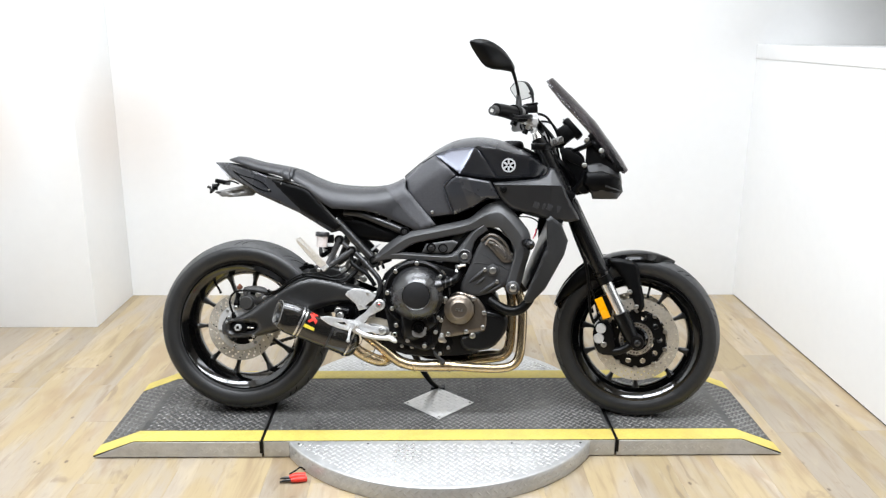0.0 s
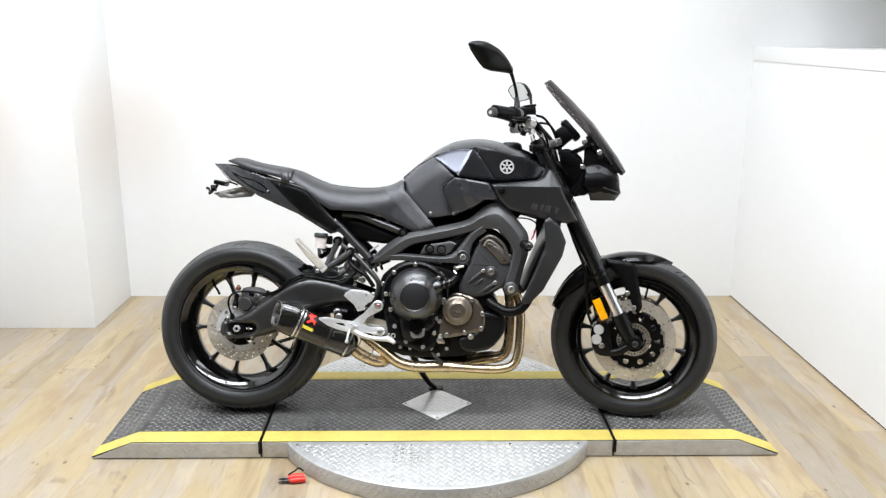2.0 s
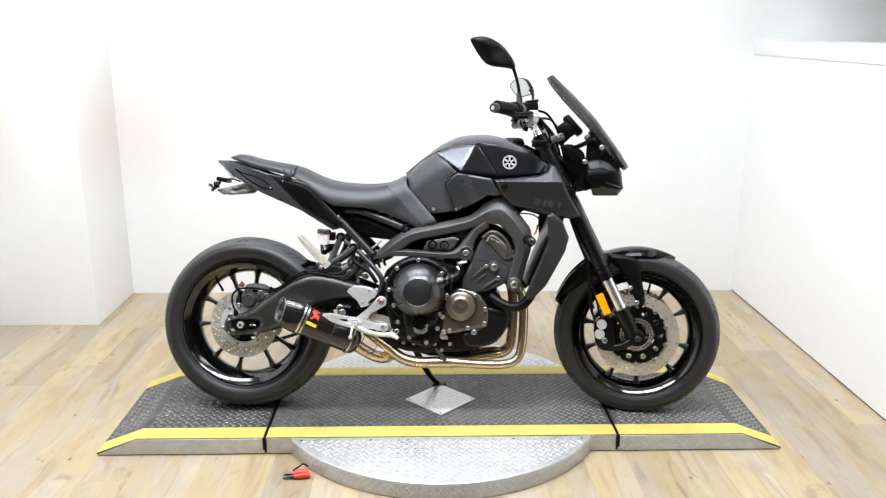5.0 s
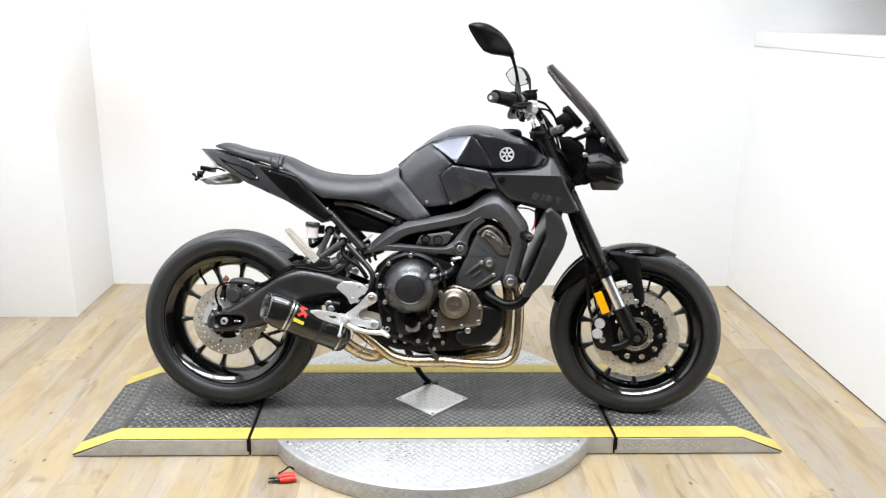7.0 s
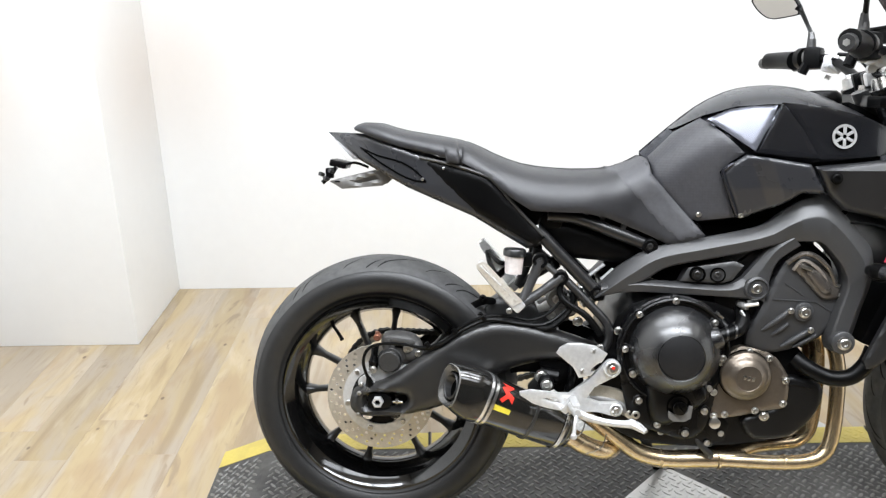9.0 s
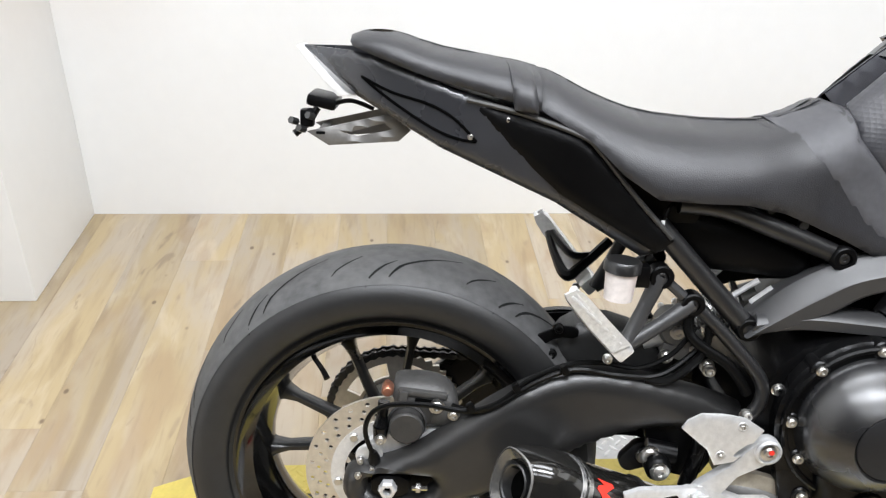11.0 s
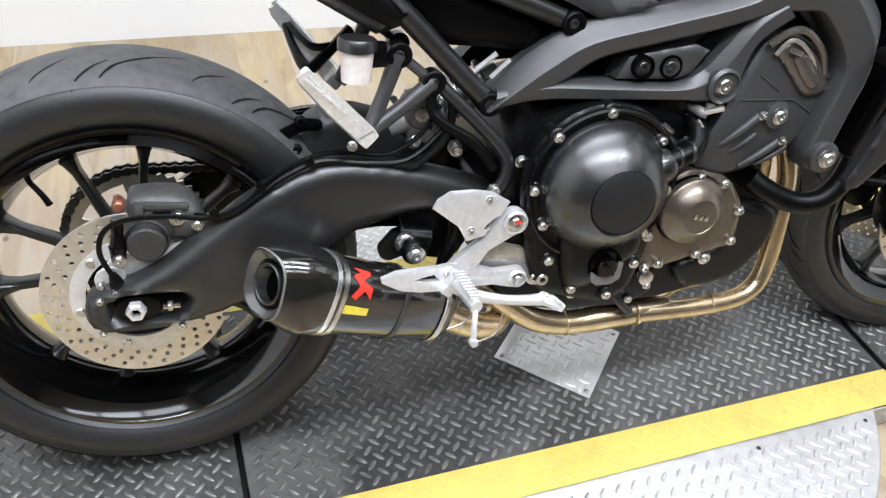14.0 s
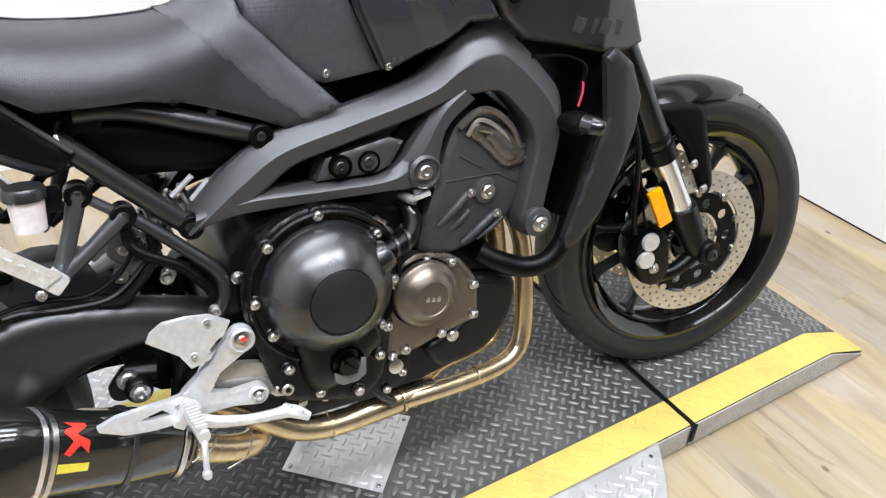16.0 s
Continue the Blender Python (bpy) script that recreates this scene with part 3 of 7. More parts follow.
            for kl, kw, kh in ((1, 1, 0), (0.90, 0.72, 0.62), (0.66, 0.30, 1.0)):
                verts += [p + d * x * length * kl + s * y * wide * kw + n * high * kh for x, y in ring]
            for lo in (0, 8):
                faces += [(k + lo + q, k + lo + (q + 1) % 8, k + lo + 8 + (q + 1) % 8, k + lo + 8 + q) for q in range(8)]
            faces.append(tuple(range(k + 16, k + 24)))
    return [tuple(v) for v in verts], faces


X, Y, Z = Vector((1, 0, 0)), Vector((0, 1, 0)), Vector((0, 0, 1))
HALF, NEAR, FAR = 0.609, -0.300, 0.292


def stuff(ob):
    ob["kind"] = "stuff"
    return ob


turntable = tagged(new("turntable"), "round aluminium turntable carrying a black tread-plate deck with yellow edges", "turntable")
turntable.empty_display_size = 0.1
RD = 0.603
disc = part("disc", lathe([(0, 0.0), (RD - 0.002, 0.0), (RD, 0.002), (RD, H - 0.006), (RD - 0.003, H - 0.002), (RD - 0.006, H - 0.001), (0, H - 0.001)], 96), ALU, turntable, "bright aluminium tread-plate disc", matrix=pose(0, 0, 0, 90, 0, 0))
# lathe turns about y; the disc is laid flat
disc.matrix_basis = pose(0, 0, 0.001, 90, 0, 0)


def deck_z(u, v, z):
    return Vector((u, v, z)), X, Y


on_disc = (-0.6, 0.6, -0.6, 0.6, lambda u, v: math.hypot(u, v) < RD - 0.02 and (v < NEAR - 0.012 or v > FAR + 0.012))
stuff(part("disc_treads", treads(on_disc, lambda u, v: deck_z(u, v, H)), ALUBAR, turntable, smooth=0))


def rim_place(u, v):
    a = u / RD
    return Vector((RD * math.cos(a), RD * math.sin(a), v)), Vector((-math.sin(a), math.cos(a), 0)), Z


stuff(part("rim_treads", treads((0, 2 * math.pi * RD, 0, H, lambda u, v: 0.01 < v < H - 0.012 and 0 < u < 2 * math.pi * RD), rim_place, 0.0185, 0.0095, 0.0026, 0.0012), ALU, turntable, smooth=0))

STRIPE = 0.075
part("deck", slab([(-HALF, 0.004), (HALF, 0.004), (HALF, H + 0.002), (-HALF, H + 0.002)], NEAR + 0.002, FAR - 0.002, 0.0012, 1), DECK, turntable, "black tread-plate deck", smooth=25)
for y0, y1 in ((NEAR, NEAR + STRIPE), (FAR - STRIPE, FAR)):
    part("stripe", slab([(-HALF, H + 0.0021), (HALF, H + 0.0021), (HALF, H + 0.0034), (-HALF, H + 0.0034)], y0, y1, 0.0004, 1), PAINT_Y, turntable, "worn yellow edge stripe", smooth=25)
DIA = 0.134

top = (-HALF, HALF, NEAR, FAR, lambda u, v: abs(u) < HALF - 0.012 and NEAR + STRIPE + 0.008 < v < FAR - STRIPE - 0.008 and abs(u) / DIA + abs(v + 0.012) / DIA > 1.1)
stuff(part("deck_treads", treads(top, lambda u, v: deck_z(u, v, H + 0.0021)), TREADTOP, turntable, smooth=50))
for lo, hi in ((NEAR, NEAR + STRIPE), (FAR - STRIPE, FAR)):
    edge = (-HALF, HALF, NEAR, FAR, lambda u, v, lo=lo, hi=hi: abs(u) < HALF - 0.012 and lo + 0.004 < v < hi - 0.004)
    stuff(part("stripe_treads", treads(edge, lambda u, v: deck_z(u, v, H + 0.0034), high=0.0009), PAINT_Y, turntable, smooth=0))
for y, s in ((NEAR, -1), (FAR, 1)):
    part("side_plate", block(0, y + s * 0.002, H / 2 + 0.002, 2 * HALF - 0.002, 0.004, H - 0.004, 0.001), ALU, turntable, "aluminium tread-plate edge")
    for x0, x1 in ((-HALF, -0.53), (0.53, HALF)):
        strip = (x0, x1, 0, H, lambda u, v, a=x0, b=x1: a + 0.008 < u < b - 0.008 and 0.012 < v < H - 0.012)
        stuff(part("side_treads", treads(strip, lambda u, v, y=y, s=s: (Vector((u, y + s * 0.0041, v)), X * -s, Z), 0.0185, 0.0095, 0.0026, 0.0011), ALU, turntable, smooth=0))
cover = part("cover_plate", slab([(DIA, 0), (0, DIA), (-DIA, 0), (0, -DIA)], 0, 0.003, 0.0008, 1), PLATE, turntable, "square aluminium cover plate set cornerwise", smooth=25, matrix=pose(0, -0.012, H + 0.0022, 90, 0, 0) @ Matrix.Diagonal((1, 1, -1, 1)))
cover.matrix_basis = pose(0, -0.012, H + 0.0022, 90, 0, 0)
stuff(part("cover_treads", treads((-DIA, DIA, -DIA, DIA, lambda u, v: abs(u) / DIA + abs(v + 0.012) / DIA < 0.93), lambda u, v: deck_z(u, v, H + 0.0052), high=0.0015), PLATE, turntable, smooth=0))
for dx, dy in ((1, 0), (-1, 0), (0, 1), (0, -1)):
    b = bolt(turntable, dx * (DIA - 0.016), -0.012 + dy * (DIA - 0.016), H + 0.0052, 0.004, 0.003, STEEL, 1, "screw")
    b.rotation_euler = (radians(90), 0, 0)
for sx in (-0.484, -0.247, 0.247, 0.484):
    b = bolt(turntable, sx, -0.319, H - 0.001, 0.004, 0.0025, DARKSTEEL, 1, "screw")
    b.rotation_euler = (radians(90), 0, 0)


def ramp(sign):
    """A low end section: level near the turntable, sloping to the floor at its end."""
    thing = tagged(new("ramp"), "black tread-plate ramp end with yellow edge stripes and aluminium sides", "ramp", "ramps beside the turntable")
    thing.location = (sign * (HALF + 0.006), 0, 0)
    thing.empty_display_size = 0.1
    flat, end = 0.438, 0.582
    body = [(0, 0.003), (end * sign, 0.003), (end * sign, 0.008), (flat * sign, H + 0.002), (0, H + 0.002)]
    part("deck", slab(body, NEAR + 0.002, FAR - 0.002, 0.0012, 1), DECK, thing, "black tread-plate deck", smooth=25)
    slope = Vector((sign * (end - flat), 0, 0.008 - H - 0.002)).normalized()
    for y0, y1 in ((NEAR, NEAR + STRIPE), (FAR - STRIPE, FAR)):
        lift = 0.0013
        line = [(0, H + 0.0021), (flat * sign, H + 0.0021), (end * sign, 0.0081), (end * sign, 0.0081 + lift), (flat * sign, H + 0.0021 + lift), (0, H + 0.0021 + lift)]
        part("stripe", slab(line, y0, y1, 0.0003, 1), PAINT_Y, thing, "yellow edge stripe", smooth=25)
        keep = (min(0, sign * flat), max(0, sign * flat), y0, y1, lambda u, v, a=y0, b=y1: 0.01 < u * sign < flat - 0.01 and a + 0.004 < v < b - 0.004)
        stuff(part("stripe_treads", treads(keep, lambda u, v: deck_z(u, v, H + 0.0034), high=0.0009), PAINT_Y, thing, smooth=0))
    inner = lambda v: NEAR + STRIPE + 0.008 < v < FAR - STRIPE - 0.008
    keep = (min(0, sign * flat), max(0, sign * flat), NEAR, FAR, lambda u, v: 0.012 < u * sign < flat - 0.012 and inner(v))
    level = treads(keep, lambda u, v: deck_z(u, v, H + 0.0021))
    eu = slope if sign > 0 else -slope

    def on_slope(u, v):
        return Vector((sign * flat, v, H + 0.0021)) + slope * abs(u), eu, Y

    run = math.hypot(end - flat, H - 0.006)
    keep = (min(0, sign * run), max(0, sign * run), NEAR, FAR, lambda u, v: 0.012 < u * sign < run - 0.012 and inner(v))
    stuff(part("deck_treads", join(level, treads(keep, on_slope)), TREADTOP, thing, smooth=50))
    for y, s in ((NEAR, -1), (FAR, 1)):
        side = [(0.001 * sign, 0.004), ((end - 0.004) * sign, 0.004), (flat * sign, H), (0.001 * sign, H)]
        part("side_plate", slab(side, y, y + s * 0.004, 0.0008, 1), ALU, thing, "aluminium tread-plate edge", smooth=25)
        keep = (min(0, sign * end), max(0, sign * end), 0, H, lambda u, v: 0.01 < u * sign and 0.012 < v < min(H - 0.012, H - 0.012 - (u * sign - flat) * 0.42))
        stuff(part("side_treads", treads(keep, lambda u, v, y=y, s=s: (Vector((u, y + s * 0.0041, v)), X * -s, Z), 0.0185, 0.0095, 0.0026, 0.0011), ALU, thing, smooth=0))
    part("rubber_strip", join(block(0, (NEAR + FAR) / 2 - 0.004, H + 0.0048, 0.007, FAR - NEAR + 0.010, 0.003, 0.0012), block(0, NEAR - 0.0075, H - 0.017, 0.011, 0.004, 0.046, 0.001)), HOSE, thing, "black rubber joint strip")
    return thing


ramp(-1)
ramp(1)

# red spring clamp lying against the disc's rim
clamp = tagged(new("spring_clamp"), "small spring clamp with red rubber grips lying on the floor", "clamp")
clamp.matrix_basis = pose(-0.475, -0.455, 0.001, 0, 0, 8)
part("grip", tube([(-0.02, 0, 0.012), (0.0, 0.003, 0.014), (0.032, 0.004, 0.013)], [0.009, 0.012, 0.011], 10), RED, clamp, "red rubber grip")
part("grip", tube([(-0.015, -0.012, 0.010), (0.01, -0.010, 0.010), (0.036, -0.008, 0.009)], [0.007, 0.010, 0.009], 10), RED, clamp, "red rubber grip")
part("jaw", tube([(-0.05, 0.006, 0.008), (-0.035, 0.002, 0.012), (-0.018, 0, 0.012)], [0.002, 0.005, 0.007], 8), DARKSTEEL, clamp, "black steel jaw")
part("jaw", tube([(-0.052, -0.008, 0.004), (-0.035, -0.008, 0.008), (-0.016, -0.010, 0.009)], [0.002, 0.004, 0.006], 8), DARKSTEEL, clamp, "black steel jaw")
part("cord", tube([(-0.02, 0.01, 0.02), (0.0, 0.02, 0.026), (0.015, 0.03, 0.03), (0.03, 0.028, 0.02)], 0.003, 6), HOSE, clamp)

# ---- motorcycle: x ahead, y to its left, z up, from the ground under the rear axle; it leans on its side stand ----
bike = tagged(new("motorcycle"), "matte black naked sport motorcycle leaning on its side stand", "motorcycle")
bike.matrix_basis = pose(-0.718, -0.030, 0.060, -12.7, 0, -3.8)
bike.empty_display_size = 0.2
WB = 1.437
RAKE = Vector((0.34, 0, -0.68)).normalized()
HEAD = Vector((1.085, 0, 0.985))
STEER = Matrix.Translation(HEAD + Vector((0, 0.014, 0))) @ Matrix.Rotation(radians(8.0), 4, RAKE) @ Matrix.Translation(-HEAD)


def P(name, geo, mat, label="", parent=None, smooth=40):
    return part(name, geo, mat, parent or bike, label, smooth)


def both(name, geo, mat, label="", parent=None, smooth=40):
    P(name, geo, mat, label, parent, smooth)
    return P(name, mirrored(geo), mat, label, parent, smooth)


# wheels
def ring_plate(r0, r1, holes, y0, y1, n=72, step=0.012):
    """A flat ring with holes right through it, across the axle."""
    pts, fs = triangulated(circle(0, 0, r1, n), [circle(0, 0, r0, n // 2), *holes], step)
    k = len(pts)
    seen = {(a, b) for f in fs for a, b in zip(f, [*f[1:], f[0]])}
    verts = [(x, y0, z) for x, z in pts] + [(x, y1, z) for x, z in pts]
    faces = [tuple(f) for f in fs] + [tuple(i + k for i in reversed(f)) for f in fs]
    faces += [(b, a, a + k, b + k) for a, b in seen if (b, a) not in seen]
    return verts, faces


def spoke(angle, r0, r1, w0, w1, y, deep):
    """One tapered, softly edged bar of a cast wheel, flared where it meets the rim."""
    rows = [(r0, w0, deep), (r0 + (r1 - r0) * 0.35, w0 * 0.75, deep * 0.85), (r0 + (r1 - r0) * 0.8, w1, deep * 0.75), (r1 - 0.008, w1 * 1.6, deep), (r1 + 0.004, w1 * 3.0, deep * 1.3)]
    verts, faces = [], []
    for r, w, d in rows:
        sec = [(-w, -d * 0.35), (-w * 0.55, -d * 0.5), (w * 0.55, -d * 0.5), (w, -d * 0.35), (w, d * 0.35), (w * 0.55, d * 0.5), (-w * 0.55, d * 0.5), (-w, d * 0.35)]
        verts += [(r, y + b, a) for a, b in sec]
    for i in range(len(rows) - 1):
        for s in range(8):
            q = (s + 1) % 8
            faces.append((i * 8 + s, i * 8 + q, (i + 1) * 8 + q, (i + 1) * 8 + s))
    faces += [tuple(reversed(range(8))), tuple(range(32, 40))]
    return moved((verts, faces), Matrix.Rotation(-angle, 4, "Y"))


def groove(R_at, y0, y1, a0, a1, bow, width, n=9):
    """A thin curved strip just above the tread, shading in a cut from one place of the crown to another."""
    verts, faces = [], []
    for i in range(n):
        t = i / (n - 1)
        y, a = y0 + (y1 - y0) * t, a0 + (a1 - a0) * (t + bow * math.sin(math.pi * t))
        w = width * (0.35 + math.sin(math.pi * min(max(t, 0.06), 0.94)))
        for s in (-1, 1):
            yy = y + s * w * 0.35
            aa = a + s * w * 1.6
            r = R_at(yy) + 0.0004
            verts.append((r * math.cos(aa), yy, r * math.sin(aa)))
    faces = [(2 * i, 2 * i + 1, 2 * i + 3, 2 * i + 2) for i in range(n - 1)]
    return verts, faces


def wheel(name, label, centre, R, tyre_w, rim_w, pair_angle, pair_gap, m=None):
    base = Matrix.Translation(centre)
    m = (m or Matrix.Identity(4)) @ base
    hub = P(name, moved(lathe([(0.014, -0.060), (0.034, -0.060), (0.040, -0.050), (0.046, -0.030), (0.058, -0.022), (0.062, 0), (0.058, 0.022), (0.046, 0.030), (0.040, 0.05), (0.034, 0.060), (0.014, 0.060)], 40, True), m), GLOSS, label)
    h, s = tyre_w / 2, R - 0.232
    crown = [(0.226, 0.62), (0.232, 0.80), (0.232 + s * 0.25, 0.955), (0.232 + s * 0.45, 1.0), (0.232 + s * 0.62, 0.965), (0.232 + s * 0.78, 0.82), (0.232 + s * 0.91, 0.55), (0.232 + s * 0.98, 0.26), (R, 0.0)]
    tread = [(0.232 + s * 0.70, 0.905)] + crown[5:]
    prof = [(r, -y * h) for r, y in tread] + [(r, y * h) for r, y in reversed(tread[:-1])]
    tyre = P("tyre", moved(lathe(prof, 112), m), TREADRUBBER, "dusty black sport tyre with curved tread cuts, tread also paled for light from above", hub, smooth=60)
    wallp = [(r - 0.0012, y) for r, y in crown[:4]] + [(0.232 + s * 0.60, 0.966), (0.232 + s * 0.70, 0.892)]
    for sgn in (-1, 1):
        bead = [(0.2305 + 0.006 * k, sgn * h * (0.80 + 0.09 * k) + sgn * 0.0012) for k in (0.0, 0.6, 1.0)]
        P("sidewall", moved(join(lathe([(0.224, sgn * 0.45 * h)] + [(r, sgn * y * h) for r, y in wallp], 112), lathe([(r, y + sgn * (0.0008 if i == 1 else 0)) for i, (r, y) in enumerate(bead)], 96)), m), RUBBER, "smooth black sidewall", tyre, smooth=60)

    def R_at(y):
        k = abs(y) / h
        ys, rs = [c[1] for c in reversed(crown[3:])], [c[0] for c in reversed(crown[3:])]
        return float(np.interp(k, ys, rs))

    cuts = []
    for k in range(10):
        a = 2 * math.pi * k / 10
        for sgn in (-1, 1):
            o = 0 if sgn < 0 else math.pi / 10
            cuts += [groove(R_at, sgn * h * 0.10, sgn * h * 0.86, a + o, a + o + 0.34, 0.22, 0.0030), groove(R_at, sgn * h * 0.42, sgn * h * 0.92, a + o + 0.30, a + o + 0.44, 0.15, 0.0024), groove(R_at, sgn * h * 0.26, sgn * h * 0.66, a + o + 0.46, a + o + 0.60, 0.12, 0.0022)]
    # Dark strips: the shade inside the cuts is put into their colour.
    stuff(P("tread_cut_shade", moved(join(*cuts), m), CUTS, "", tyre, smooth=0))
    w = rim_w / 2
    rim = [(0.2335, -w - 0.006), (0.2345, -w), (0.226, -w + 0.003), (0.213, -w + 0.010), (0.208, -w + 0.022), (0.196, -w * 0.3), (0.192, 0)]
    barrel = [(r, y) for r, y in rim] + [(r, -y) for r, y in reversed(rim[:-1])]
    inner = [(0.2275, w + 0.006), (0.222, w), (0.206, w - 0.010), (0.201, w - 0.022), (0.188, w * 0.3), (0.185, 0), (0.188, -w * 0.3), (0.201, -w + 0.022), (0.206, -w + 0.010), (0.222, -w), (0.2275, -w - 0.006)]
    P("rim", moved(lathe(barrel + inner, 96, True), m), RIM, "glossy black cast rim", hub, smooth=30)
    for k in range(5):
        for sgn in (-1, 1):
            a = radians(pair_angle + 72 * k + sgn * pair_gap / 2)
            P("spoke", moved(spoke(a, 0.052, 0.190, 0.0088, 0.0058, 0.0, 0.034), m), SPOKE, "", hub, smooth=50)
    valve = tube([(0.186, -0.004, 0), (0.165, -0.012, 0), (0.152, -0.022, 0)], [0.004, 0.0042, 0.005], 8)
    P("valve", moved(moved(valve, Matrix.Rotation(-radians(pair_angle + 34), 4, "Y")), m), HOSE, "", hub)
    return hub, m


rear, mr = wheel("rear_wheel", "gloss black ten-spoke rear wheel", (0, 0, 0.315), 0.315, 0.182, 0.140, 96.7, 31)
front, mf = wheel("front_wheel", "gloss black ten-spoke front wheel", (WB, 0, 0.300), 0.300, 0.116, 0.092, 41, 31, STEER)


def drilled(r0, r1, rows, r=0.0033):
    return [circle(rad * math.cos(a), rad * math.sin(a), r, 8) for rad, n, ph in rows for a in (2 * math.pi * i / n + ph for i in range(n))]


rd = P("brake_disc", moved(ring_plate(0.083, 0.1225, drilled(0, 0, ((0.114, 27, 0), (0.104, 27, 0.078), (0.094, 27, 0.156)), 0.0036), -0.088, -0.083), mr), DISCSTEEL, "drilled steel rear brake disc", rear, smooth=25)
P("disc_carrier", moved(ring_plate(0.032, 0.084, [circle(0.056 * math.cos(a), 0.056 * math.sin(a), 0.013, 10) for a in (radians(20 + 72 * i) for i in range(5))], -0.0835, -0.077), mr), SATIN, "", rear, smooth=25)
P("disc_ring", moved(ring_plate(0.066, 0.086, [], -0.0895, -0.084), mr), SILVER, "pale disc mounting ring", rear, smooth=25)
for i in range(6):
    a = radians(60 * i + 12)
    P("rivet", moved(at(lathe([(0, -0.093), (0.005, -0.093), (0.0065, -0.0915), (0.0065, -0.089)], 14), 0.077 * math.cos(a), 0, 0.077 * math.sin(a)), mr), STEEL, "", rd)
teeth = [(r * math.cos(2 * math.pi * i / 90), r * math.sin(2 * math.pi * i / 90)) for r, i in ((0.1045 + (0.007 if i % 2 else 0), i) for i in range(90))]


def window(mid, half, r0, r1):
    """An arc-shaped opening between two radii."""
    arc = [radians(mid - half + 2 * half * i / 6) for i in range(7)]
    return [(r1 * math.cos(a), r1 * math.sin(a)) for a in arc] + [(r0 * math.cos(a), r0 * math.sin(a)) for a in reversed(arc)]


pts, fs = triangulated(teeth, [circle(0, 0, 0.045, 24), *[window(128 + 72 * i, 27, 0.067, 0.091) for i in range(5)]], 0.012)
sprocket = [(x, 0.088, z) for x, z in pts] + [(x, 0.094, z) for x, z in pts]
k = len(pts)
seen = {(a, b) for f in fs for a, b in zip(f, [*f[1:], f[0]])}
P("sprocket", moved((sprocket, [tuple(f) for f in fs] + [tuple(i + k for i in reversed(f)) for f in fs] + [(b, a, a + k, b + k) for a, b in seen if (b, a) not in seen]), mr), DISCSTEEL, "grey steel rear sprocket", rear, smooth=25)
P("sprocket_carrier", moved(lathe([(0.02, 0.05), (0.06, 0.05), (0.062, 0.086), (0.02, 0.088)], 32), mr), GREYCAST, "", rear)

for s in (-1, 1):
    P("brake_disc", moved(ring_plate(0.110, 0.149, drilled(0, 0, ((0.142, 34, 0), (0.131, 34, 0.09), (0.121, 34, 0.18)), 0.003), s * 0.073 - 0.0025, s * 0.073 + 0.0025), mf), DISCSTEEL, "drilled steel front brake disc", front, smooth=25)
    car = P("disc_carrier", moved(ring_plate(0.064, 0.104, [circle(0.082 * math.cos(a), 0.082 * math.sin(a), 0.0105, 12) for a in (radians(36 * i) for i in range(10))], s * 0.071 - 0.002, s * 0.071 + 0.002), mf), SATIN, "black disc carrier", front, smooth=25)
    for i in range(10):
        a = radians(36 * i + 18)
        P("bobbin", moved(at(lathe([(0, -0.007), (0.0075, -0.007), (0.0085, -0.004), (0.009, 0.003), (0, 0.004)], 14), 0.1055 * math.cos(a), s * 0.073, 0.1055 * math.sin(a)), mf), STEEL, "", car)
P("abs_ring", moved(ring_plate(0.044, 0.060, [circle(0.052 * math.cos(a), 0.052 * math.sin(a), 0.0032, 6) for a in (2 * math.pi * i / 30 for i in range(30))], -0.066, -0.063), mf), STEEL, "silver slotted sensor ring", front, smooth=25)

# chain round the rear sprocket to the engine
links = []
path = [(0.1115 * math.cos(radians(a)), 0.315 + 0.1115 * math.sin(radians(a))) for a in range(86, 274, 8)]
path = [(0.50 - 0.0152 * i, 0.412 + 0.014 * i / 32) for i in range(32)] + path + [(0.0155 * (i + 1), 0.2035 + (0.372 - 0.2035) * (i + 1) / 33) for i in range(32)]


def dogbone(p, q, r, waist):
    """Outline of a chain link plate between two pins."""
    d = (Vector(q) - Vector(p)).normalized()
    side = Vector((-d.y, d.x))
    out = []
    for c, sg in ((Vector(q), 1), (Vector(p), -1)):
        for a in (-80, -40, 0, 40, 80):
            out.append(tuple(c + sg * (d * math.cos(radians(a)) + side * math.sin(radians(a))) * r))
        out.append(tuple((Vector(p) + Vector(q)) / 2 + side * sg * waist))
    return out


for i, (p, q) in enumerate(zip(path[:-1], path[1:])):
    for sg in (-1, 1):
        y0 = 0.091 + sg * (0.0085 if i % 2 else 0.0062)
        links.append(slab(dogbone(p, q, 0.0072, 0.0046), y0 - 0.0012, y0 + 0.0012, 0.0004))
    links.append(at(lathe([(0, -0.0105), (0.0042, -0.0105), (0.0042, 0.0105), (0, 0.0105)], 8), p[0], 0.091, p[1]))
stuff(P("chain", join(*links), DARKSTEEL, "dark drive chain"))

# swingarm
ARM = rounded([(-0.066, 0.318), (-0.055, 0.346), (0.015, 0.359), (0.10, 0.424), (0.165, 0.472), (0.235, 0.503), (0.29, 0.506), (0.386, 0.483), (0.478, 0.450), (0.515, 0.43), (0.50, 0.392), (0.44, 0.402), (0.36, 0.412), (0.27, 0.386), (0.20, 0.34), (0.147, 0.306), (0.056, 0.281), (-0.04, 0.276), (-0.064, 0.29)], 2)
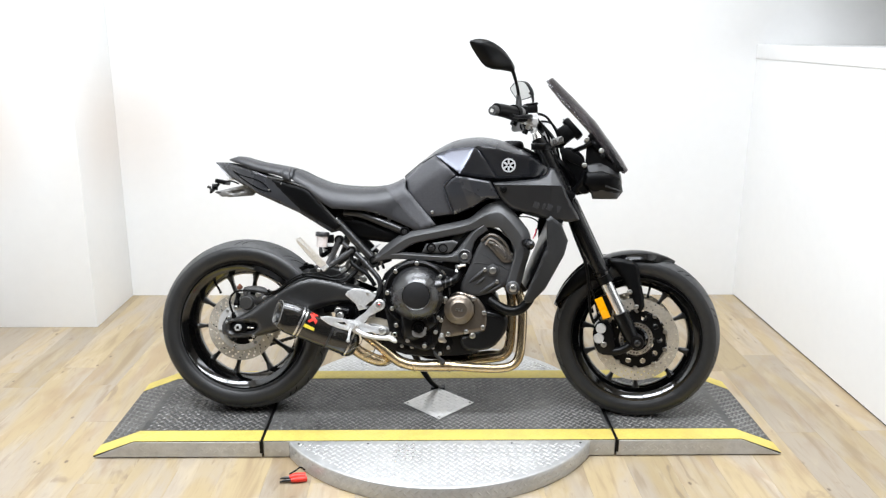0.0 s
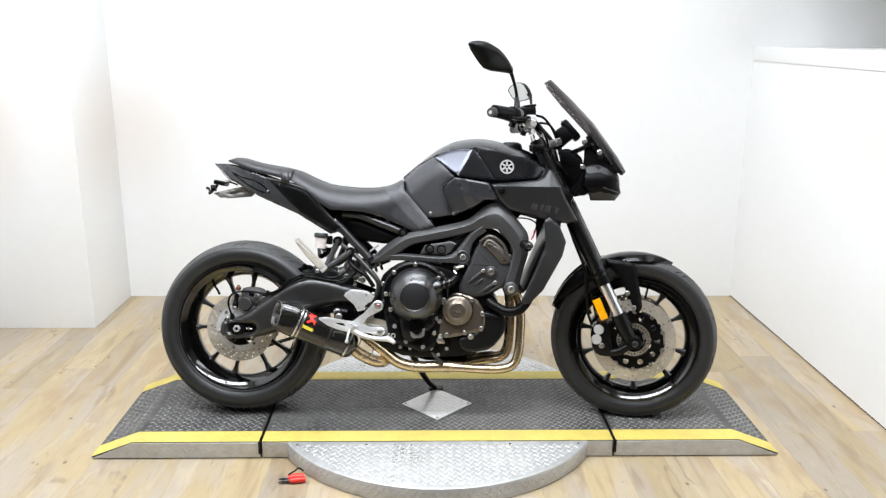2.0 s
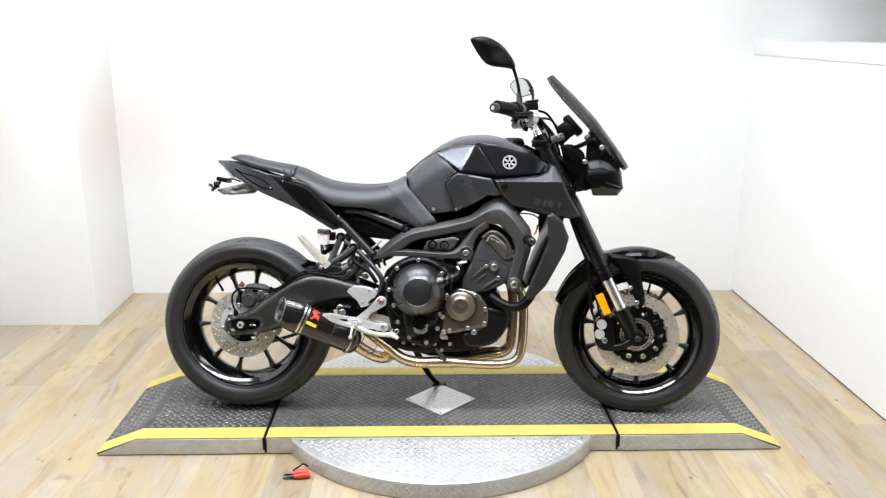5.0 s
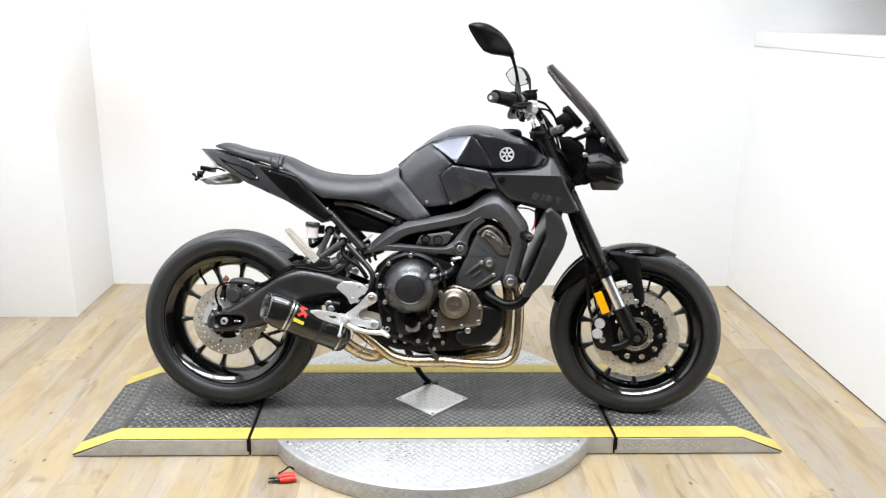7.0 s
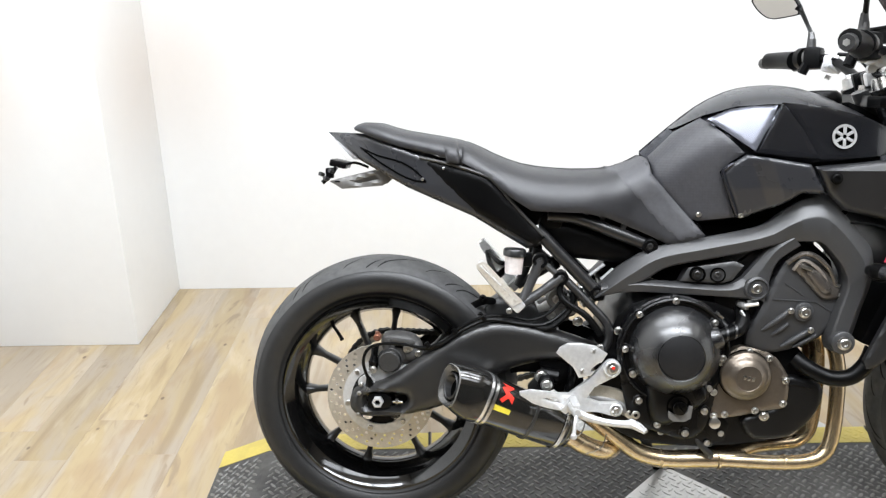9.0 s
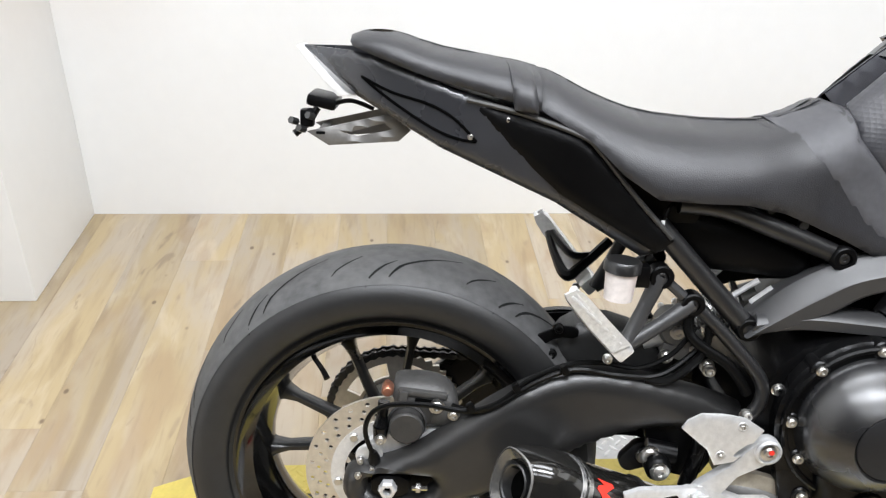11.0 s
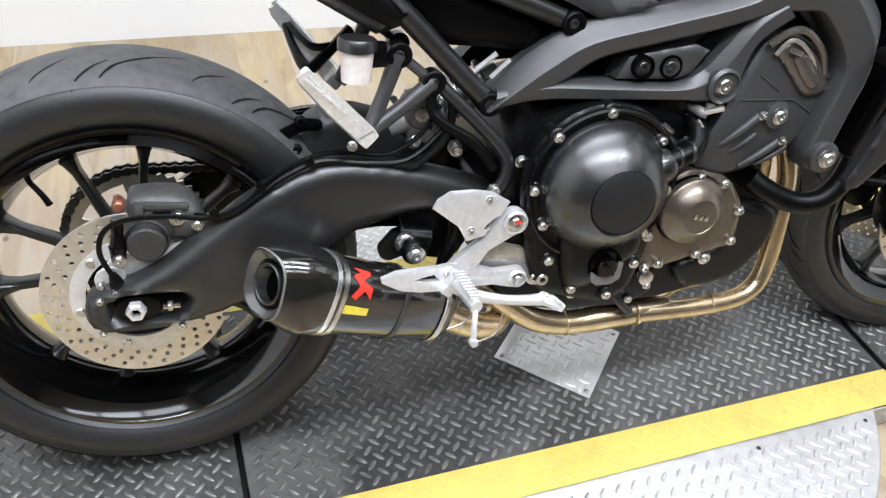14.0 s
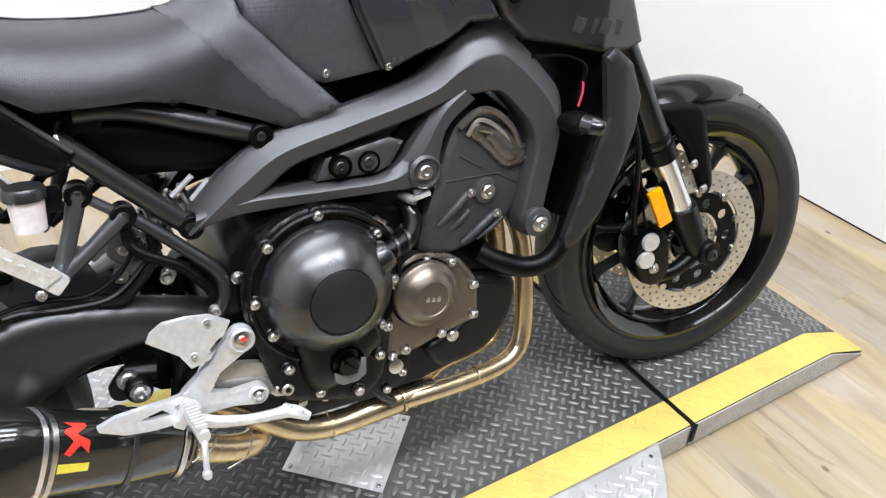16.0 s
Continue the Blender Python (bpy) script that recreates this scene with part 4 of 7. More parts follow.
armw = interp((-0.07, 0.135), (0.1, 0.140), (0.25, 0.135), (0.4, 0.118), (0.52, 0.10))
slot = rounded([(-0.030, 0.333), (0.060, 0.333), (0.068, 0.318), (0.048, 0.300), (-0.030, 0.300)], 1)
arm = P("swingarm", shell(ARM, lambda x, z: armw(x), 0.022, 0.030, 0.014, 0.009, [slot]), SWING, "satin black aluminium swingarm")
P("swingarm_left", shell(ARM, lambda x, z: armw(x), 0.022, 0.030, 0.014, 0.012, side=1), CASE)
P("swingarm_bridge", block(0.355, 0, 0.455, 0.10, 0.20, 0.055, 0.015, (0, 12, 0)), CASE)
P("pivot", at(lathe([(0, -0.125), (0.016, -0.125), (0.022, -0.115), (0.022, 0.115), (0.016, 0.125), (0, 0.125)], 20), 0.50, 0, 0.405), SATIN)
P("adjuster_plate", slab(rounded([(-0.024, 0.334), (0.030, 0.334), (0.030, 0.299), (-0.024, 0.299)], 1), -0.126, -0.112, 0.002), SATIN, "", arm)
P("axle_nut", at(lathe([(0.007, -0.128), (0.007, -0.140), (0.0115, -0.140), (0.0132, -0.137), (0.0132, -0.126)], 6), 0, 0, 0.317), SILVER, "silver hollow axle nut", arm, smooth=20)
# Axle in black: the shade in the nut's hollow is put into its colour.
P("axle", at(lathe([(0, -0.126), (0.008, -0.126), (0.008, 0.14), (0, 0.14)], 12), 0, 0, 0.317), HOSE, "", arm)
P("adjuster_bolt", join(tube([(0.034, -0.128, 0.317), (0.056, -0.128, 0.317)], 0.0036, 8), tube([(0.040, -0.128, 0.317), (0.046, -0.128, 0.317)], 0.0075, 6)), STEEL, "", arm)
for bx, bz in ((-0.045, 0.285), (0.055, 0.285), (-0.042, 0.335), (0.112, 0.292)):
    bolt(arm, bx, -0.128, bz, 0.004, 0.006)
guard = rounded([(0.225, 0.500), (0.252, 0.540), (0.30, 0.548), (0.36, 0.530), (0.42, 0.48), (0.36, 0.46), (0.26, 0.47)], 1)
P("chain_guard", shell(rounded([(0.10, 0.44), (0.20, 0.497), (0.30, 0.505), (0.32, 0.485), (0.24, 0.455), (0.13, 0.415)], 1), 0.105, 0.01, 0.012, 0.004, 0.012, side=1), PLASTIC)
P("rear_hugger", shell(guard, lambda x, z: 0.06, 0.012, 0.02, 0.05, 0.008), SHIELD, "black plastic mudguard in front of the rear tyre")
P("hugger_tab", slab(rounded([(0.195, 0.528), (0.235, 0.548), (0.262, 0.545), (0.262, 0.528), (0.232, 0.530), (0.205, 0.512)], 1), -0.072, -0.066, 0.002), PLASTIC, "", arm)
bolt(bike, 0.232, -0.072, 0.545, 0.006, 0.01, HOSE)
bolt(bike, 0.225, -0.07, 0.505, 0.006, 0.01, HOSE)

# rear brake
CALB = rounded([(0.002, 0.436), (0.004, 0.455), (0.012, 0.460), (0.046, 0.461), (0.074, 0.456), (0.092, 0.441), (0.097, 0.418), (0.102, 0.396), (0.086, 0.390), (0.052, 0.392), (0.014, 0.408)], 1)
cal = P("rear_caliper", shell(CALB, lambda x, z: 0.097 - max(0, z - 0.44) * 0.35, 0.010, 0.012, 0.035, 0.007), CALGREY, "dusty grey cast rear brake caliper")
P("caliper_rib", join(block(0.046, -0.095, 0.449, 0.070, 0.010, 0.009, 0.003, (0, 6, 0)), block(0.018, -0.098, 0.440, 0.012, 0.012, 0.028, 0.003, (0, 10, 0)), block(0.076, -0.100, 0.418, 0.034, 0.016, 0.026, 0.006, (0, 8, 0))), CALGREY, "", cal)
P("pad_slot", block(0.050, -0.0985, 0.437, 0.030, 0.004, 0.008, 0.001, (0, 6, 0)), GROOVE, "", cal)
P("piston_cap", at(lathe([(0, -0.1195), (0.0215, -0.1195), (0.0245, -0.1165), (0.0245, -0.095), (0, -0.095)], 28), 0.024, 0, 0.405), DARKCAST, "dark grey round piston cap", cal)
P("cap_ring", at(lathe([(0.0245, -0.094), (0.0275, -0.097), (0.0285, -0.102), (0.0262, -0.103), (0.0245, -0.100)], 28), 0.024, 0, 0.405), CALGREY, "", cal)
P("caliper_bracket", slab(rounded([(-0.040, 0.356), (-0.026, 0.380), (0.000, 0.388), (0.030, 0.384), (0.070, 0.398), (0.103, 0.402), (0.108, 0.384), (0.084, 0.362), (0.040, 0.345), (-0.004, 0.328), (-0.034, 0.336)], 1), -0.100, -0.088, 0.003), SILVER, "silver caliper bracket", cal)
P("banjo", join(at(lathe([(0, -0.115), (0.006, -0.115), (0.0085, -0.112), (0.0085, -0.095), (0, -0.095)], 14), -0.003, 0, 0.459), tube([(-0.003, -0.105, 0.459), (-0.003, -0.105, 0.472)], [0.006, 0.0045], 8)), COPPER, "reddish copper washer", cal)
P("pin_boot", join(tube([(-0.008, -0.105, 0.440), (-0.010, -0.108, 0.420), (-0.012, -0.110, 0.404)], [0.0085, 0.0075, 0.0105], 12), tube([(-0.012, -0.110, 0.404), (-0.013, -0.110, 0.384)], [0.0115, 0.0095], 12)), CASE, "ribbed black pin boot", cal)
P("sensor_bracket", slab(rounded([(-0.050, 0.352), (-0.042, 0.369), (-0.018, 0.374), (-0.006, 0.360), (-0.016, 0.345), (-0.038, 0.339)], 1), -0.110, -0.102, 0.002), SILVER, "", cal)
P("sensor_body", tube([(-0.020, -0.112, 0.344), (-0.020, -0.118, 0.356), (-0.022, -0.122, 0.370)], [0.0095, 0.009, 0.005], 10), HOSE, "", cal)
for bx, bz, by, br in ((0.066, 0.434, -0.104, 0.0085), (0.090, 0.424, -0.108, 0.0065), (-0.012, 0.388, -0.118, 0.0062), (-0.040, 0.350, -0.111, 0.0045), (-0.022, 0.342, -0.120, 0.0045), (0.088, 0.386, -0.101, 0.0055)):
    bolt(cal, bx, by, bz, br, 0.008)
P("brake_hose", tube([(-0.022, -0.122, 0.366), (-0.032, -0.128, 0.405), (-0.022, -0.130, 0.436), (0.006, -0.130, 0.449), (0.055, -0.131, 0.450), (0.106, -0.133, 0.444), (0.15, -0.134, 0.460), (0.19, -0.132, 0.494), (0.242, -0.128, 0.516), (0.29, -0.115, 0.513), (0.34, -0.11, 0.505), (0.385, -0.105, 0.525), (0.415, -0.10, 0.565)], 0.0036, 8), HOSE, "black brake hose along the swingarm")
P("brake_line", tube([(0.088, -0.105, 0.436), (0.105, -0.118, 0.437), (0.125, -0.130, 0.444), (0.15, -0.134, 0.457), (0.20, -0.13, 0.490), (0.25, -0.125, 0.507), (0.31, -0.12, 0.498), (0.37, -0.11, 0.495), (0.42, -0.10, 0.53), (0.45, -0.10, 0.575)], 0.0044, 8), HOSE)
for hx, hz in ((0.112, 0.450), (0.172, 0.482), (0.235, 0.511)):
    P("hose_clip", block(hx, -0.134, hz, 0.010, 0.011, 0.014, 0.003, (0, -30, 0)), HOSE)

# exhaust
pipes = P("exhaust_header", tube([(0.955, -0.065, 0.482), (0.994, -0.070, 0.470), (1.016, -0.078, 0.41), (1.017, -0.084, 0.31), (1.009, -0.088, 0.234), (0.988, -0.092, 0.200), (0.945, -0.098, 0.187), (0.87, -0.105, 0.187), (0.79, -0.108, 0.191), (0.70, -0.105, 0.192)], 0.0165, 18), GOLD, "straw-gold heat-tinted exhaust header pipe")
P("link_pipe", tube([(0.400, -0.136, 0.274), (0.434, -0.128, 0.242), (0.478, -0.118, 0.216), (0.512, -0.102, 0.204), (0.533, -0.074, 0.206), (0.540, -0.035, 0.215)], [0.023, 0.0215, 0.021, 0.021, 0.021, 0.021], 18), GOLD, "", pipes)
for hy, lift in ((-0.055, 0.010), (-0.010, 0.016)):
    P("header_pipe", tube([(0.940, hy, 0.490), (0.966, hy, 0.480), (0.980, hy, 0.42), (0.980, hy, 0.32), (0.972, hy, 0.250), (0.948, hy, 0.222), (0.91, hy, 0.204 + lift), (0.86, hy, 0.196 + lift), (0.80, hy * 0.5 - 0.05, 0.196), (0.72, -0.095, 0.193)], 0.0165, 14), GOLD, "", pipes)
P("collector", tube([(0.82, -0.100, 0.192), (0.74, -0.104, 0.192), (0.66, -0.106, 0.190), (0.615, -0.106, 0.194), (0.573, -0.105, 0.209), (0.524, -0.102, 0.247), (0.484, -0.096, 0.276), (0.45, -0.09, 0.30)], [0.0185, 0.0215, 0.0205, 0.020, 0.020, 0.020, 0.020, 0.020], 18), GOLD, "", pipes)
for cx, cy, cz, k in ((0.905, -0.102, 0.1868, 0.94), (0.76, -0.104, 0.192, 1.24), (0.635, -0.106, 0.191, 1.14)):
    P("pipe_clamp", moved(lathe([(0.0180 * k, -0.003), (0.0192 * k, -0.002), (0.0192 * k, 0.002), (0.0180 * k, 0.003)], 24, True), pose(cx, cy, cz, 0, 0, 90)), GOLD, "", pipes)
P("sensor_lead", join(tube([(0.690, -0.118, 0.262), (0.715, -0.130, 0.232), (0.733, -0.130, 0.214)], [0.005, 0.006, 0.0075], 10), tube([(0.730, -0.129, 0.216), (0.737, -0.124, 0.206)], 0.0095, 6)), DARKSTEEL, "dark oxygen sensor", pipes)
MA, MB = Vector((0.416, -0.130, 0.264)), Vector((0.156, -0.214, 0.388))
axis = (MB - MA).normalized()
MUF = Matrix.Translation(MA) @ axis.to_track_quat("Y", "Z").to_matrix().to_4x4()
OUT = 0 if (MUF.to_3x3() @ Vector((1, 0, 0))).y < 0 else 180
SG = 1 if OUT == 0 else -1


def oval(y, a, b, n=28, power=2.6, shear=0.0, cut=0.0):
    out = []
    for i in range(n):
        t = 2 * math.pi * i / n
        c, s = math.cos(t), math.sin(t)
        x, z = 0.84 * a * abs(c) ** (2 / power) * (1 if c >= 0 else -1), b * abs(s) ** (2 / power) * (1 if s >= 0 else -1)
        out.append((x, y + shear * z - cut * SG * x, z))
    return out


def loft(rings, cap=True):
    n = len(rings[0])
    verts = [v for r in rings for v in r]
    faces = [(i * n + s, i * n + (s + 1) % n, (i + 1) * n + (s + 1) % n, (i + 1) * n + s) for i in range(len(rings) - 1) for s in range(n)]
    if cap:
        faces += [tuple(reversed(range(n))), tuple(range((len(rings) - 1) * n, len(rings) * n))]
    return verts, faces


muffler = P("muffler", moved(loft([oval(-0.012, 0.028, 0.028), oval(0.0, 0.042, 0.043), oval(0.012, 0.048, 0.048), oval(0.10, 0.051, 0.0505), oval(0.215, 0.054, 0.053)]), MUF), CARBON, "dark carbon-fibre oval exhaust silencer")
cap = P("end_cap", moved(loft([oval(0.205, 0.0555, 0.0545), oval(0.216, 0.0570, 0.0560), oval(0.250, 0.0565, 0.0555, power=3.0, cut=0.15), oval(0.278, 0.0465, 0.0490, power=3.0, shear=0.12, cut=0.28), oval(0.290, 0.0405, 0.0440, power=2.8, shear=0.14, cut=0.30)], False), MUF), CARBON, "glossy carbon end cap with slanted mouth", muffler)
P("mouth_face", moved(loft([oval(0.2895, 0.0403, 0.0438, power=2.8, shear=0.14, cut=0.30), oval(0.2915, 0.0380, 0.0415, power=2.8, shear=0.14, cut=0.30), oval(0.285, 0.031, 0.033, power=2.2, shear=0.12, cut=0.30), oval(0.262, 0.031, 0.031, power=2, cut=0.3)], False), MUF), MUFFACE, "", cap)
P("mouth_rim", moved(loft([oval(0.2890, 0.0405, 0.0440, power=2.8, shear=0.14, cut=0.30), oval(0.2908, 0.0409, 0.0444, power=2.8, shear=0.14, cut=0.30), oval(0.2925, 0.0395, 0.0430, power=2.8, shear=0.14, cut=0.30)], False), MUF), GREYCAST, "", cap)
P("outlet", moved(loft([oval(0.19, 0.021, 0.021, power=2), oval(0.287, 0.0225, 0.0235, power=2, shear=0.12, cut=0.30), oval(0.2885, 0.0245, 0.0255, power=2, shear=0.12, cut=0.30), oval(0.287, 0.0265, 0.0275, power=2, shear=0.12, cut=0.30), oval(0.19, 0.0255, 0.0255, power=2)], False), MUF), DARKSTEEL, "dark steel outlet pipe", muffler)
# Black disc: the darkness deep in the outlet, set as colour.
P("outlet_depth", moved(loft([oval(0.270, 0.0218, 0.0218, power=2, cut=0.30), oval(0.272, 0.0222, 0.0222, power=2, cut=0.30)]), MUF), GROOVE, "", muffler)
for y0, s, mat in ((0.214, 1.0, CHROME), (0.202, 0.985, STEEL), (0.098, 0.935, DARKSTEEL), (0.022, 0.90, STEEL)):
    P("band", moved(loft([oval(y0 - 0.004, 0.0552 * s, 0.0542 * s), oval(y0 - 0.003, 0.0575 * s, 0.0565 * s), oval(y0 + 0.003, 0.0575 * s, 0.0565 * s), oval(y0 + 0.004, 0.0552 * s, 0.0542 * s)], False), MUF), mat, "riveted steel band" if mat is not DARKSTEEL else "", muffler)


def on_muffler(poly, lift, mat, name, label):
    """A thin decal wrapped on the silencer: polygon of (along, angle in degrees) on its outer side."""
    pts, fs = triangulated(poly, [], 6.0)
    v = []
    for u, a in pts:
        t = radians(a)
        c, s = math.cos(t), math.sin(t)
        k = 0.947 + 0.053 * (u - 100) / 115
        px = 0.84 * (0.0535 * k + lift * 1.2) * abs(c) ** (2 / 2.6) * (1 if c >= 0 else -1)
        pz = (0.0525 * k + lift) * abs(s) ** (2 / 2.6) * (1 if s >= 0 else -1)
        v.append((px, u / 1000.0, pz))
    return P(name, moved((v, [tuple(f) for f in fs]), MUF), mat, label, muffler)



def decal_poly(pts):
    return [(u, OUT + SG * a) for u, a in pts]


on_muffler(decal_poly([(190, 66), (164, 62), (163, 55), (176, 42), (160, 30), (161, 12), (172, 24), (184, 10), (192, 14), (181, 30), (184, 36), (192, 46), (189, 52), (180, 56)]), 0.0012, RED, "decal", "plain red emblem decal")
on_muffler(decal_poly([(197, 3), (158, 2), (158, -4), (197, -4)]), 0.0012, YELLOWDECAL, "decal", "plain yellow label")
for sx, sz in ((0.445, 0.30), (0.49, 0.27)):
    P("spring", tube([(sx - 0.03, -0.175, sz - 0.045), (sx, -0.178, sz - 0.03), (sx + 0.012, -0.172, sz)], 0.0016, 6), STEEL, "", muffler)

# engine
CRANK = rounded([(0.485, 0.30), (0.50, 0.46), (0.53, 0.540), (0.62, 0.572), (0.76, 0.550), (0.82, 0.50), (0.93, 0.455), (0.95, 0.36), (0.90, 0.27), (0.84, 0.235), (0.62, 0.225), (0.54, 0.25)], 1)
engine = P("engine", slab(CRANK, -0.128, 0.130, 0.010), SATIN, "black painted three-cylinder engine")
P("cylinder_block", slab(rounded([(0.70, 0.52), (0.80, 0.68), (0.91, 0.70), (0.99, 0.63), (0.96, 0.52), (0.90, 0.44)], 1), -0.125, 0.125, 0.012), SATIN, "", engine)
for i in range(6):
    P("fin", at(block(0, 0, 0, 0.17, 0.262, 0.005, 0.001), 0.845 + 0.012 * i, 0, 0.50 + 0.022 * i, 0, 30), SATIN, "", engine)
FL = hull((0.642, 0.450, 0.121), (0.600, 0.330, 0.055), (0.672, 0.300, 0.048), (0.700, 0.350, 0.035))
clutch = P("clutch_cover", shell(FL, lambda x, z: 0.153, 0.006, 0.008, 0.03, 0.010), CASE, "black clutch cover with round matte cap", engine)
P("cover_dome", at(lathe([(0.0985, -0.148), (0.098, -0.157), (0.0955, -0.160), (0.0945, -0.165), (0.0925, -0.172), (0.087, -0.183), (0.073, -0.199), (0.058, -0.2125), (0.049, -0.2175), (0.047, -0.216), (0, -0.2155)], 64), 0.644, 0, 0.452), DOME, "", clutch)
P("cover_step", at(lathe([(0.1165, -0.150), (0.1155, -0.1575), (0.1125, -0.1595), (0.1085, -0.1585), (0.1060, -0.1545), (0.1000, -0.1540)], 64), 0.643, 0, 0.451), CASE, "", clutch)
P("elbow_boss", tube([(0.690, -0.166, 0.474), (0.714, -0.172, 0.482), (0.733, -0.172, 0.489)], [0.030, 0.027, 0.021], 18), DOME, "", clutch)
P("cover_cap", at(lathe([(0.0458, -0.214), (0.0458, -0.2178), (0.044, -0.2188), (0.0, -0.2192)], 48), 0.644, 0, 0.454), CAPPAD, "flat matte black cap", clutch)
P("filler_boss", shell(rounded(hull((0.650, 0.345, 0.036), (0.64, 0.40, 0.06), (0.69, 0.36, 0.03), (0.625, 0.315, 0.035)), 1), lambda x, z: 0.176 - max(0, 0.33 - z) * 0.25, 0.02, 0.03, 0.02, 0.010), CASE, "", clutch)
# Black ring and floor: shade round the filler cap put into the colour.
P("filler_recess", at(lathe([(0.026, -0.174), (0.0255, -0.180), (0.0235, -0.181), (0.022, -0.176), (0, -0.175)], 28), 0.652, 0, 0.336), GROOVE, "", clutch)
P("filler_cap", join(at(lathe([(0.0, -0.176), (0.0155, -0.180), (0.0160, -0.186), (0.0140, -0.189), (0.0, -0.190)], 28), 0.652, 0, 0.335), block(0.652, -0.1905, 0.335, 0.026, 0.007, 0.0055, 0.0015, (0, 52, 0))), GLOSS, "black oil filler cap with a grip bar", clutch)
P("filler_plate", slab([(0.630, 0.312), (0.629, 0.328), (0.640, 0.320), (0.655, 0.317), (0.668, 0.324), (0.673, 0.340), (0.680, 0.338), (0.677, 0.312), (0.664, 0.304), (0.640, 0.304)], -0.1825, -0.177, 0.0006, 1), GREYCAST, "grey plate under the filler cap", clutch)
CBOLTS = [(0.641, 0.561), (0.566, 0.531), (0.538, 0.455), (0.556, 0.400), (0.571, 0.341), (0.612, 0.288), (0.672, 0.270), (0.711, 0.320), (0.718, 0.371), (0.744, 0.438), (0.724, 0.515)]
for bx, bz in CBOLTS:
    P("boss", at(lathe([(0.0125, -0.12), (0.0125, -0.155), (0.0105, -0.157), (0, -0.157)], 16), bx, 0, bz), CASE, "", clutch)
    bolt(clutch, bx, -0.157, bz, 0.0058, 0.007)
GF = rounded([(0.742, 0.448), (0.770, 0.470), (0.800, 0.466), (0.845, 0.452), (0.872, 0.415), (0.880, 0.392), (0.876, 0.336), (0.858, 0.332), (0.812, 0.322), (0.75, 0.309), (0.720, 0.310), (0.714, 0.335), (0.722, 0.38), (0.728, 0.42)], 1)
GF = [(gx + 0.010, gz - 0.007) for gx, gz in GF]
gold = P("alternator_cover", shell(GF, lambda x, z: 0.152, 0.006, 0.008, 0.03, 0.009), BRONZE, "bronze-painted round engine cover", engine)
P("cover_dome", at(lathe([(0.053, -0.146), (0.053, -0.164), (0.050, -0.168), (0.0465, -0.169), (0.041, -0.176), (0.033, -0.183), (0.027, -0.186), (0.026, -0.1848), (0.0, -0.1865)], 56), 0.792, 0, 0.402), BRONZE, "", gold)
P("cover_groove", at(lathe([(0.0535, -0.150), (0.0555, -0.154), (0.0535, -0.158)], 48), 0.792, 0, 0.402), GROOVE, "", gold)
for i in range(3):
    P("raised_mark", block(0.783 + 0.009 * i, -0.1868, 0.405 - 0.002 * i, 0.006, 0.0014, 0.009, 0.0005, (0, 10, 0)), STEEL, "", gold)
for bx, bz in ((0.790, 0.459), (0.832, 0.446), (0.869, 0.398), (0.866, 0.347), (0.808, 0.330), (0.745, 0.320), (0.722, 0.316), (0.719, 0.369), (0.735, 0.434)):
    bolt(gold, bx + 0.010, -0.153, bz - 0.007, 0.006, 0.008)
P("hose_union", at(lathe([(0, -0.168), (0.011, -0.170), (0.012, -0.178), (0.006, -0.180), (0, -0.180)], 16), 0.732, 0.012, 0.296), STEEL, "", gold)
LOWER = rounded([(0.846, 0.372), (0.862, 0.394), (0.888, 0.401), (0.956, 0.386), (0.967, 0.358), (0.954, 0.314), (0.912, 0.264), (0.862, 0.252), (0.810, 0.254), (0.790, 0.302), (0.838, 0.316), (0.868, 0.332)], 1)
P("lower_cover", shell(LOWER, 0.146, 0.010, 0.012, 0.05, 0.006), LOWPLAST, "black plastic lower engine cover", engine)
P("cover_edge", tube([(0.880, -0.1465, 0.376), (0.900, -0.1475, 0.381), (0.935, -0.1465, 0.372)], 0.0016, 6), LOWPLAST, "", engine)
bolt(engine, 0.840, -0.147, 0.309, 0.008, 0.006)
P("oil_pan", slab(rounded([(0.62, 0.25), (0.64, 0.205), (0.80, 0.20), (0.86, 0.24)], 1), -0.06, 0.10, 0.012), CASE, "", engine)
P("drain_area", slab(rounded([(0.56, 0.26), (0.60, 0.235), (0.76, 0.225), (0.78, 0.30), (0.70, 0.32)], 1), -0.130, -0.10, 0.006), CASE, "", engine)
for bx, bz in ((0.625, 0.262), (0.70, 0.262), (0.742, 0.285), (0.755, 0.262), (0.59, 0.265), (0.726, 0.24)):
    bolt(engine, bx, -0.133, bz, 0.005, 0.006)
CAMC = rounded([(0.788, 0.470), (0.822, 0.545), (0.848, 0.612), (0.870, 0.652), (0.910, 0.660), (0.956, 0.634), (0.984, 0.580), (0.983, 0.520), (0.936, 0.472), (0.862, 0.446), (0.815, 0.450)], 1)
camc = P("cam_chain_cover", shell(CAMC, lambda x, z: 0.150 - max(0, 0.53 - z) * 0.08, 0.006, 0.010, 0.04, 0.007), CAMPLATE, "black side cover with ribs", engine)
CAPO = rounded([(0.878, 0.637), (0.893, 0.650), (0.914, 0.654), (0.950, 0.628), (0.976, 0.598), (0.983, 0.573), (0.962, 0.567), (0.940, 0.568), (0.922, 0.590), (0.898, 0.615)], 1)
camcap = P("cam_cap", shell(CAPO, 0.160, 0.006, 0.010, 0.02, 0.006), CAMCAP, "brown painted camshaft end cover", engine)
